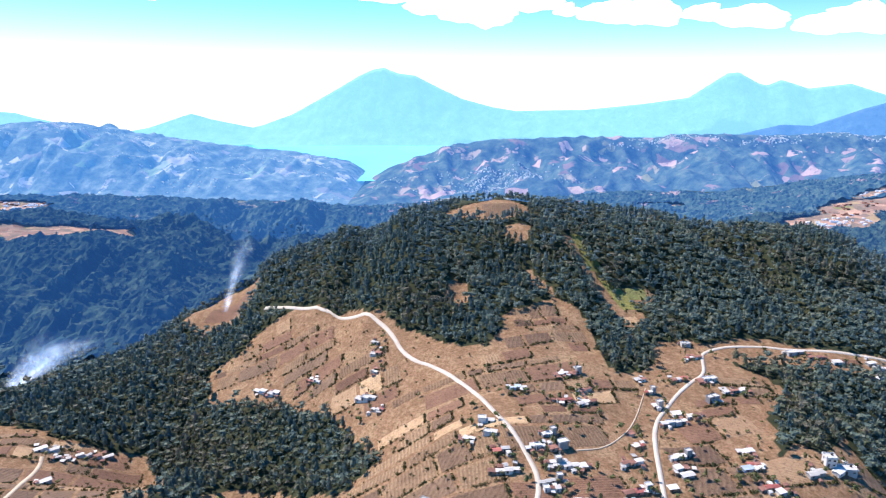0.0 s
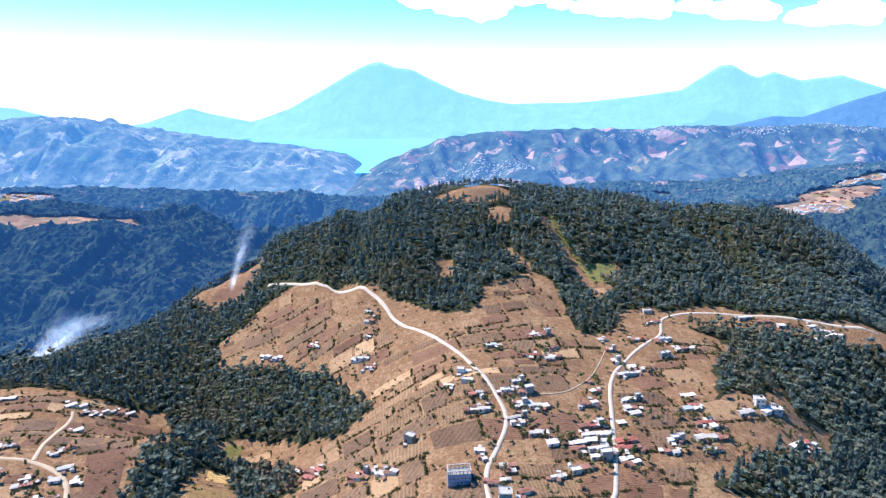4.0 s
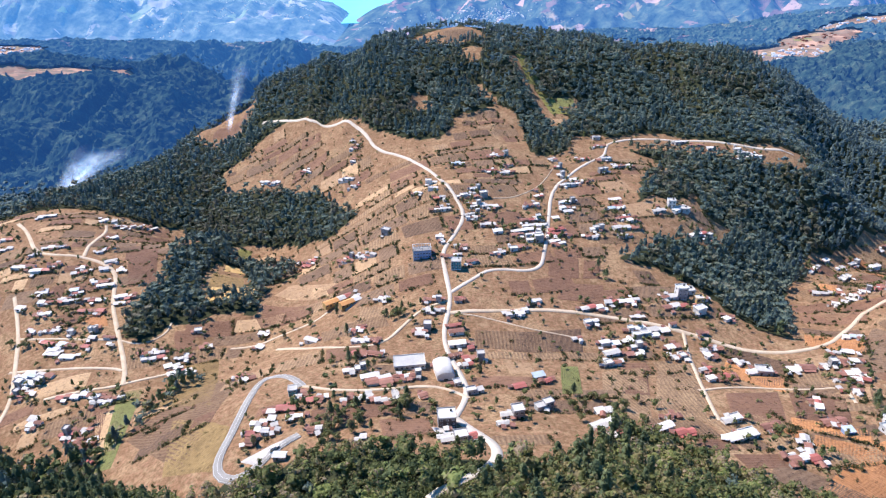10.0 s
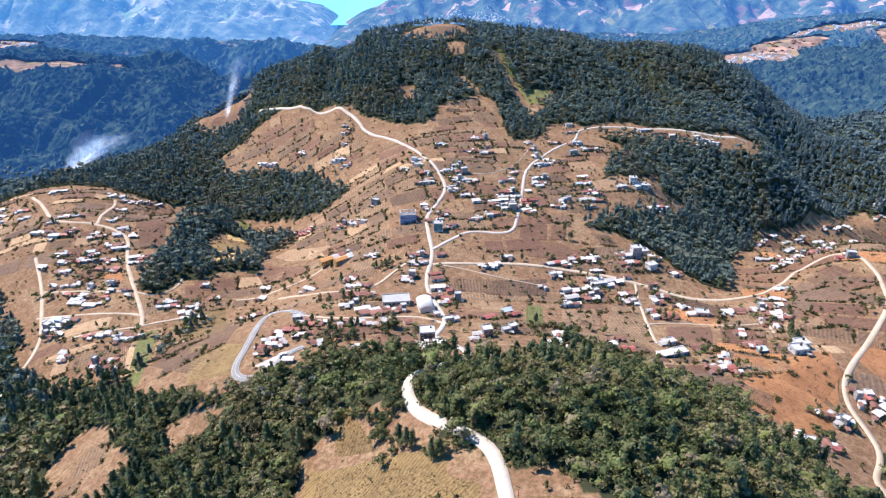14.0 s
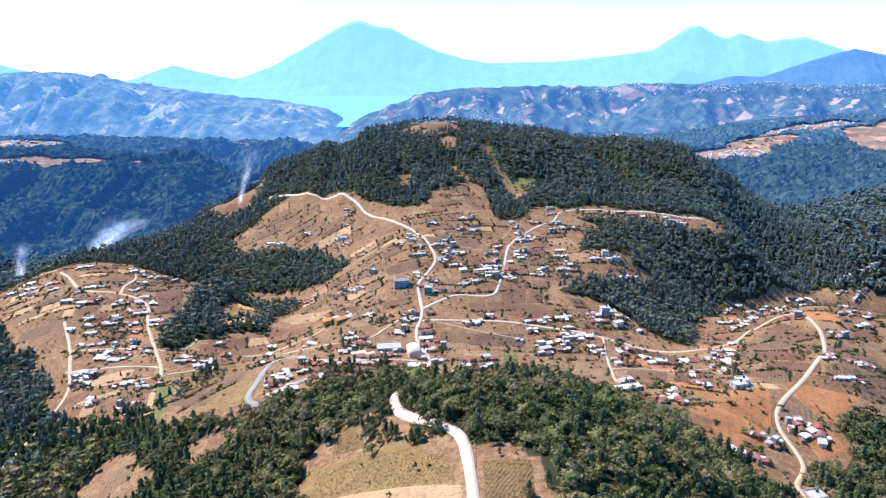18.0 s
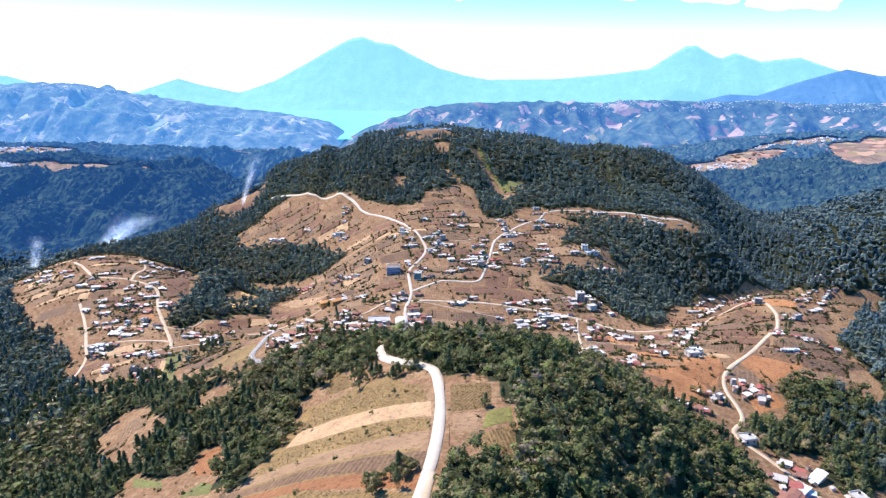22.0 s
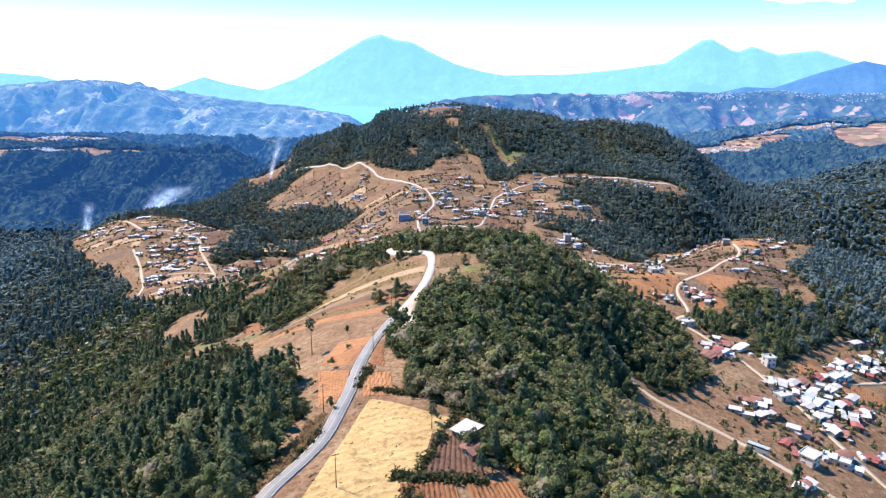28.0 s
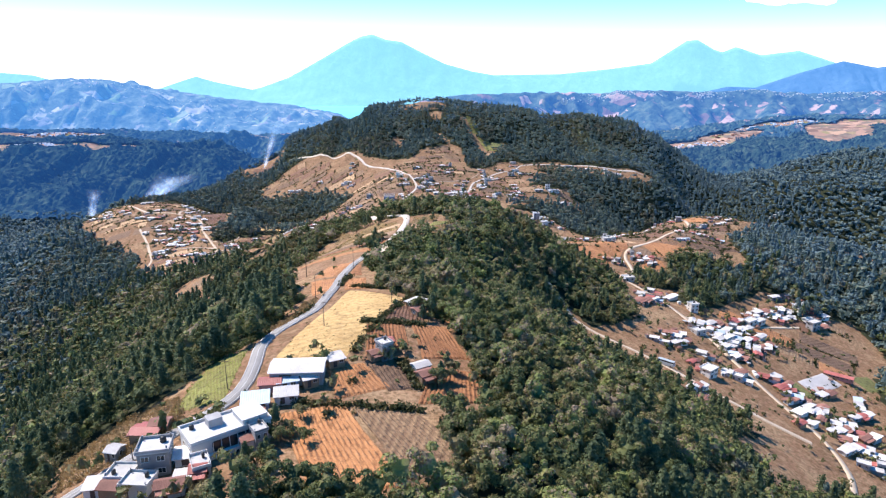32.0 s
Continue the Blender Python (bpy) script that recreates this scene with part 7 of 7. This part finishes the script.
for poly, turn, cell, mix in ((CENTRE + CENTRE_WEST, 8, (24, 15), ("stubble", "tilled", "fallow", "tilled", "stubble", "straw", "fallow")), (WEST, 14, (20, 13), ("fallow", "tilled", "stubble", "fallow", "straw")),
                              (EAST, -30, (26, 18), ("orange soil", "tilled", "fallow", "fallow", "stubble"))):
    P = np.array(poly, float)
    mid, co, si = P.mean(0), math.cos(radians(turn)), math.sin(radians(turn))
    L = (P - mid) @ np.array([[co, -si], [si, co]])
    y = L[:, 1].min()
    while y < L[:, 1].max():
        d = cell[1] * rng_f.uniform(0.6, 1.5)
        x = L[:, 0].min() + rng_f.uniform(0, 12)
        while x < L[:, 0].max():
            w = cell[0] * rng_f.uniform(0.5, 1.6)
            gap = rng_f.uniform(0.3, 1.0)
            q = np.array([(x + gap, y + gap), (x + w - gap, y + gap), (x + w - gap, y + d - gap), (x + gap, y + d - gap)])
            q[:, 1] += 9 * value_noise(q[:, 0] / 70, q[:, 1] / 70, 12)
            q[:, 0] += 6 * value_noise(q[:, 0] / 60, q[:, 1] / 60, 13)
            c = q @ np.array([[co, si], [-si, co]]) + mid
            ring = np.concatenate([c, (c + np.roll(c, -1, 0)) / 2, c.mean(0, keepdims=True)])
            x += w
            if not is_open(ring[:, 0], ring[:, 1]).all() or road_gap(ring[:, 0], ring[:, 1]).min() < 2.4 or rng_f.uniform() < 0.06:
                continue
            m = c.mean(0)
            if any(np.hypot(*(np.mean(t, 0) - m)) < 14 for t in taken):
                continue
            if sum(math.hypot(a - m[0], b - m[1]) < 6 for a, b, _ in homes) > 3:
                continue
            field(c, mix[rng_f.integers(len(mix))])
            for a, b in ((c[0], c[1]), (c[1], c[2])):
                if rng_f.uniform() < 0.72:
                    n = int(np.linalg.norm(b - a) / 1.15)
                    s = np.linspace(0, 1, n + 2)[1:-1, None]
                    row = a * (1 - s) + b * s + rng_f.normal(size=(n, 2)) * 0.22
                    hedge.extend(row[rng_f.uniform(size=n) < rng_f.uniform(0.4, 0.95)])
        y += d

# ---- shrubs, hedges, lone trees ----
BUSH = [clumps(rng.normal(size=(30, 3)) * (0.5, 0.5, 0.3) + (0, 0, 0.55), 0.36), clumps(rng.normal(size=(44, 3)) * (0.62, 0.62, 0.45) + (0, 0, 0.9), 0.4), clumps(rng.normal(size=(26, 3)) * (0.35, 0.35, 0.55) + (0, 0, 0.9), 0.32)]
extra = scatter(-460, 420, 80, 960, 5.0)
keep = is_open(extra[:, 0], extra[:, 1]) & (rng.uniform(size=len(extra)) < 0.07 + 0.42 * (value_noise(extra[:, 0] / 25, extra[:, 1] / 25, 17) > 0.42))
extra = extra[keep & ~(inside(RIDGE, *extra.T) & (rng.uniform(size=len(extra)) < 0.85))]
hedge = np.concatenate([np.array(hedge), extra])
rows = []
for s in np.linspace(0.06, 0.94, 7):
    for v in np.linspace(0.03, 0.97, 34):
        if rng.uniform() < 0.6:
            rows.append((-42 + 18 * s + 21 * v + (1 - s) * -12 * v + rng.normal() * 0.35, 153 + 3 * s + 58 * v - 8 * s * v + rng.normal() * 0.4))
yard = np.array(rows)
edge = [np.array(a) * (1 - s) + np.array(b) * s for a, b in (((-45, 176), (-38, 200)), ((-38, 200), (-32.5, 230)), ((-22, 154), (-7, 206)), ((-34, 130), (-4, 130)), ((-30, 215), (-8, 208)), ((-21, 173), (-4, 173)), ((-9, 152), (-4, 140))) for s in np.linspace(0, 1, 46)]
edge = np.array(edge) + rng.normal(size=(len(edge), 2)) * 0.4
turf = scatter(-66, -46, 128, 164, 0.8)
turf = turf[inside([(-62, 158), (-51, 162), (-48.5, 132), (-62, 130)], *turf.T) & (road_gap(*turf.T) > 2.3)]
edge = edge[road_gap(edge[:, 0], edge[:, 1]) > 2.7]
hedge = hedge[road_gap(hedge[:, 0], hedge[:, 1]) > 2.9]
spray("shrubs", "scattered dark shrubs and hedge rows between the plots", hedge, BUSH, M["shrub"], 0.95, rng.integers(0, 3, len(hedge)))
spray("shrubs", "rows of low dark shrubs across the yellow field", yard, BUSH[:1], M["shrub"], 0.48, np.zeros(len(yard), int))
spray("shrubs", "green hedge along the field banks", edge, BUSH[1:2], M["shrub"], 0.9, np.zeros(len(edge), int))
verge = scatter(-75, 20, 150, 500, 1.35)
gap = road_gap(*verge.T)
verge = verge[(gap > 2.5) & (gap < 6.5) & ~is_open(*verge.T)]
spray("shrubs", "low green and brown scrub along the road verge", verge, BUSH[:2], M["oak"], 0.85, rng.integers(0, 2, len(verge)))
rim = scatter(-60, 50, 85, 300, 1.4)
rim = rim[~is_open(*rim.T) & np.any([is_open(rim[:, 0] + a, rim[:, 1] + b) for a, b in ((6, 0), (-6, 0), (0, 6), (0, -6))], 0) & (road_gap(*rim.T) > 2.6)]
spray("shrubs", "green undergrowth along the edge of the wood", rim, BUSH, M["oak"], 1.0, rng.integers(0, 3, len(rim)))
stalks = scatter(-96, -40, 100, 232, 0.75)
stalks = stalks[inside([(-88, 132), (-78, 142), (-63, 140), (-54, 124), (-64, 116), (-77, 110)], *stalks.T) | inside([(-49, 172), (-45, 177), (-38, 204), (-44, 202)], *stalks.T)]
crop = scatter(-92, 14, 312, 448, 1.25)
crop = crop[functools.reduce(np.logical_or, [inside(c, *crop.T) for c, kind, _ in STRIPS if kind == "maize"]) & (road_gap(*crop.T) > 2.6)]
spray("dry_maize", "low golden maize stalks in strips across the ridge", crop, BUSH[2:], M["dry"], 0.5, np.zeros(len(crop), int))
spray("grass", "tufts of yellow-green grass on the road bank", turf, BUSH[:1], M["turf"], 0.42, np.zeros(len(turf), int))
spray("dry_maize", "standing dry maize stalks on the slope", stalks, BUSH[2:], M["dry"], 0.7, np.zeros(len(stalks), int))

around = np.array([(a + rng.normal() * 6, b + rng.normal() * 6) for a, b, c in homes for _ in range(2)])
clear = np.array([min(math.hypot(x - a, y - b) - c for a, b, c in built) for x, y in around])
around = around[(clear > 0.3) & (road_gap(around[:, 0], around[:, 1]) > 2.2)]
spray("village_trees", "small dark trees growing between the village houses", around, MIDDLE, M["oak"], 0.46, rng.choice([0, 1, 3, 4], len(around)))
wild = scatter(-460, 420, 130, 960, 13)
wild = wild[is_open(*wild.T) & (rng.uniform(size=len(wild)) < 0.35 + 0.4 * value_noise(wild[:, 0] / 40, wild[:, 1] / 40, 19)) & (road_gap(*wild.T) > 2.6)]
wild = wild[np.array([min(math.hypot(x - a, y - b) - c for a, b, c in built) for x, y in wild]) > 0.6]
wild = wild[~inside(NAMED[0][0], *wild.T)]
spray("field_trees", "small round trees dotted along the field edges", wild, MIDDLE, M["oak"], 0.32, rng.choice([0, 1, 4], len(wild)))
groves = [(-53, 424, 6, 11), (-47, 411, 6, 9), (-37, 399, 5, 7), (-30, 420, 6, 8), (-32, 431, 7, 9), (-52, 428, 5, 5), (-36, 456, 6, 6), (-32, 318, 7, 12), (-24, 272, 5, 9), (-40, 312, 4, 5), (0, 356, 4, 3), (-86, 600, 6, 7), (-64, 606, 8, 10), (-52, 512, 10, 14), (-75, 500, 14, 22), (30, 512, 16, 16), (-15, 640, 6, 6), (88, 730, 6, 6),
          (200, 470, 12, 14), (228, 560, 8, 8), (150, 525, 8, 7), (40, 770, 8, 5), (-45, 790, 7, 5), (10, 700, 6, 5), (60, 650, 8, 5), (-290, 640, 18, 10), (-330, 740, 20, 9), (-225, 640, 10, 7), (-28, 118, 6, 7),
          (-34, 108, 7, 9), (-2, 182, 5, 7), (4, 144, 6, 6), (-51, 177, 2, 2), (180, 380, 12, 9), (150, 415, 10, 8), (215, 360, 12, 9), (-80, 560, 10, 10), (-120, 640, 14, 8)]
grove_spots = np.array([(x + r * rng.normal() * 0.5, y + r * rng.normal() * 0.5) for x, y, r, n in groves for _ in range(n)])
grove_spots = grove_spots[road_gap(grove_spots[:, 0], grove_spots[:, 1]) > 3.2]
TREES = []
for (cv, cf), (sv, sf), leaf, words in zip(FINE, STEMS, ("oak", "oak", "pine", "pine", "oak"),
                                            ("round-crowned oak with dark leaves", "tall broadleaf tree with an open crown", "tall dark pine with layered branches", "slim dark green pine", "low spreading oak tree")):
    root = thing("tree", words + " on the slope", "tree", "trees near the village")
    part("trunk", mesh_of("trunk", sv, sf, True), M["bark"], root)
    part("crown", mesh_of("crown", cv, cf), M[leaf], root)
    TREES.append(root)
first = [True] * 5
for i, (x, y) in enumerate(grove_spots):
    k = int(rng.choice([0, 1, 2, 3, 4, 0, 4]))
    s = float(rng.uniform(0.4, 0.72)) if y > 130 or x > -20 else float(rng.uniform(0.4, 0.6))
    if min([math.hypot(x - a, y - b) - c for a, b, c in built] or [9]) < 0.6:
        continue
    m = pose(x, y, ground(x, y) - 0.1, 0, 0, float(rng.uniform(0, 360)))
    if first[k]:
        first[k] = False
        TREES[k].matrix_basis, TREES[k].scale = m, (s, s, s)
        TREES[k].location, TREES[k].rotation_euler = m.translation, m.to_euler()
    else:
        TREES[k].scale, keep_scale = (s, s, s), tuple(TREES[k].scale)
        copy_thing(TREES[k], m)
        TREES[k].scale = keep_scale
# the lone tall pine with a bare stem
lone = thing("tree", "lone tall pine with a long bare stem in the field", "tree")
part("trunk", mesh_of("trunk", *trunk(17, 0.24, 0), True), M["bark"], lone)
pv, pf = oak_crown(8, 5.0, 170, 0.5)
part("crown", mesh_of("crown", pv + (0.1, 0, 8.2), pf), M["pine"], lone)
lone.location = (-55, 258, ground(-55, 258))
lone.scale = (0.85, 0.85, 0.85)

# ---- poles and vehicles ----
POLE = mesh_of("shaft", *trunk(10, 0.14, 0))
for i, (x, y) in enumerate([(-14, 193), (-32, 170), (-41, 205), (-33, 245), (-31, 290), (-15, 330), (-15, 372), (-50, 138), (-60, 110), (-39, 650), (-34, 700), (-33, 590), (33, 690), (48, 750)]):
    po = thing("utility_pole", "grey wooden utility pole with a crossarm beside the road", "pole", "utility poles")
    part("shaft", POLE, M["bark"], po)
    part("crossarm", blocks("crossarm", [(0.1, 0, 7.4, 1.6, 0.12, 0.12)]) if i == 0 else bpy.data.meshes["crossarm"], M["bark"], po)
    po.matrix_basis = pose(x, y, ground(x, y), 0, 0, 25 * i)


def vehicle(name, label, long, wide, tall, body, x, y, turn):
    v = thing(name, label, "vehicle")
    h = tall - 0.35
    hood = name != "bus"
    rows = [(0, 0, 0.35 + h * 0.3, long, wide, h * 0.6), (-0.1 * long if hood else 0, 0, 0.35 + h * 0.75, long * (0.55 if hood else 0.98), wide * 0.9, h * 0.5)]
    part("body", blocks("body", rows), M[body], v)
    part("windows", blocks("windows", [(-0.1 * long if hood else 0, 0, 0.35 + h * 0.78, long * (0.57 if hood else 0.99), wide * 0.92, h * 0.24)]), M["glass"], v)
    for a in (-1, 1):
        for b in (-1, 1):
            ring = [(0.33 * math.cos(t), 0.33 * math.sin(t)) for t in np.linspace(0, math.tau, 11)[:-1]]
            V = [(p, s, q) for s in (-0.11, 0.11) for p, q in ring] + [(0, -0.11, 0), (0, 0.11, 0)]
            F = [(i, (i + 1) % 10, 10 + (i + 1) % 10) for i in range(10)] + [(i, 10 + (i + 1) % 10, 10 + i) for i in range(10)] + [((i + 1) % 10, i, 20) for i in range(10)] + [(10 + i, 10 + (i + 1) % 10, 21) for i in range(10)]
            w = part("wheel", mesh_of("wheel", V, F), M["tank"], v)
            w.location = (a * long * 0.32, b * wide * 0.48, 0.33)
    z = float(height(x, y)[0]) + 0.56
    v.matrix_basis = pose(x, y, z, 0, 0, turn)


vehicle("bus", "pale blue and white bus on the dirt road", 8.5, 2.3, 2.9, "bluesheet", 118, 292, -42)
vehicle("car", "white car on the concrete yard", 4.0, 1.7, 1.5, "white", -101, 489, 40)
vehicle("car", "dark red car on the main road", 4.0, 1.7, 1.5, "rust", -30, 700, 110)
vehicle("truck", "white pickup truck on the village road", 4.8, 1.8, 1.8, "white", 34, 690, 75)

# ---- smoke of field fires, clouds ----
smoke_m, st, sp = nodes_of("thin blue-white smoke")
dense = st.nodes.new("ShaderNodeAttribute")
dense.attribute_name = "dense"
wisp = ramp(st, noise_node(st, 0.09, 7, place(st), 0.65), [(0.34, (0, 0, 0)), (0.72, (0.5, 0.5, 0.5))])
thin = math_node(st, "MULTIPLY", wisp, dense.outputs["Fac"])
clear, glow_through, both = st.nodes.new("ShaderNodeBsdfTransparent"), st.nodes.new("ShaderNodeBsdfTranslucent"), st.nodes.new("ShaderNodeAddShader")
glow_through.inputs["Color"].default_value = (0.80, 0.90, 1.0, 1)
mixed = st.nodes.new("ShaderNodeMixShader")
st.links.new(thin, mixed.inputs[0])
st.links.new(clear.outputs[0], mixed.inputs[1])
st.links.new(sp.outputs[0], both.inputs[0])
st.links.new(glow_through.outputs[0], both.inputs[1])
st.links.new(both.outputs[0], mixed.inputs[2])
st.links.new(mixed.outputs[0], st.nodes["Material Output"].inputs["Surface"])
sp.inputs["Base Color"].default_value, sp.inputs["Roughness"].default_value = (0.80, 0.90, 1.0, 1), 1.0
BALL = bmesh.new()
bmesh.ops.create_icosphere(BALL, subdivisions=3, radius=1.0)
BALL_V = np.array([v.co[:] for v in BALL.verts])
BALL_F = np.array([[v.index for v in f.verts] for f in BALL.faces])
BALL.free()


def puffs(name, label, category, rows, material, lump, seed):
    V, F = [], []
    for i, (x, y, z, a, b, c) in enumerate(rows):
        d = BALL_V * (a, b, c)
        n = 1 + lump * value_noise(BALL_V[:, 0] * 2.1 + i * 3, BALL_V[:, 2] * 2.3 + BALL_V[:, 1] * 1.7, seed) + lump * 0.5 * value_noise(BALL_V[:, 0] * 5 + i, BALL_V[:, 2] * 5 + BALL_V[:, 1] * 4, seed + 1)
        F.append(BALL_F + len(V) * len(BALL_V))
        V.append(d * n[:, None] + (x, y, z))
    ob = new(name, mesh_of(name, np.concatenate(V), np.concatenate(F), True))
    ob.data.materials.append(material)
    return tagged(ob, label, category, kind="stuff")


for words, x, y, drift, rise, wide, thick, seed in (("thin white smoke drifting from a burning field", -452, 972, 62, 52, 34, 1.3, 41), ("thin bluish smoke column over a clearing", -284, 1052, 30, 78, 10, 0.6, 43),
                                             ("faint smoke wisp rising from the woods", -500, 900, 14, 48, 11, 0.8, 45)):
    # veils of smoke one behind the other, turned to face the camera, each thinning out towards its edges and its top
    z, V, F, D = ground(x, y), [], [], []
    for layer in range(4):
        f, u = (a.ravel() for a in np.meshgrid(np.linspace(0, 1, 22), np.linspace(-1, 1, 17), indexing="ij"))
        bend = value_noise(f * 3 + layer, u * 0 + layer * 2, seed)
        half = wide * (0.22 + 0.9 * f) * (0.8 + 0.1 * layer)
        F.append(grid_faces(17, 22) + len(V) * len(f))
        V.append(np.stack([x + drift * f ** 1.2 + half * u + 5 * bend * f, y + 4 * layer - 6 + 4 * value_noise(f * 4, u * 2 + layer, seed + 1), z + 1 + rise * f + 3 * value_noise(u * 2, f * 2 + layer, seed + 2)], 1))
        D.append(thick * (1 - u ** 2) ** 1.5 * np.clip(f * 8, 0, 1) * (1 - f) ** 0.8)
    ob = new("smoke", mesh_of("smoke", np.concatenate(V), np.concatenate(F), True))
    ob.data.attributes.new("dense", "FLOAT", "POINT").data.foreach_set("value", np.concatenate(D).astype(np.float32))
    ob.data.materials.append(smoke_m)
    tagged(ob, words, "smoke", kind="stuff")
cloud_m, ct, cp = nodes_of("sunlit cloud")
cp.inputs["Base Color"].default_value, cp.inputs["Roughness"].default_value = (0.9, 0.9, 0.9, 1), 1.0
# Sunlight on the clouds is put in as a white emission.
cp.inputs["Emission Color"].default_value, cp.inputs["Emission Strength"].default_value = (1, 1, 1, 1), 0.7
for rows in ([(-391, 4700, 835, 164, 60, 50), (-88, 4700, 789, 234, 60, 74), (216, 4700, 745, 226, 60, 89), (501, 4700, 796, 179, 60, 58)],
             [(728, 4700, 745, 70, 60, 39)],
             [(1024, 4700, 729, 179, 60, 66), (1256, 4700, 739, 218, 60, 82)],
             [(1617, 4700, 729, 125, 60, 50), (1907, 4700, 709, 258, 60, 66)],
             [(2364, 4700, 661, 156, 60, 62), (2610, 4700, 702, 242, 60, 89)],
             [(-1892, 4700, 834, 86, 60, 31)]):
    puffs("cloud", "small bright white cumulus cloud", "cloud", rows, cloud_m, 0.35, 51)
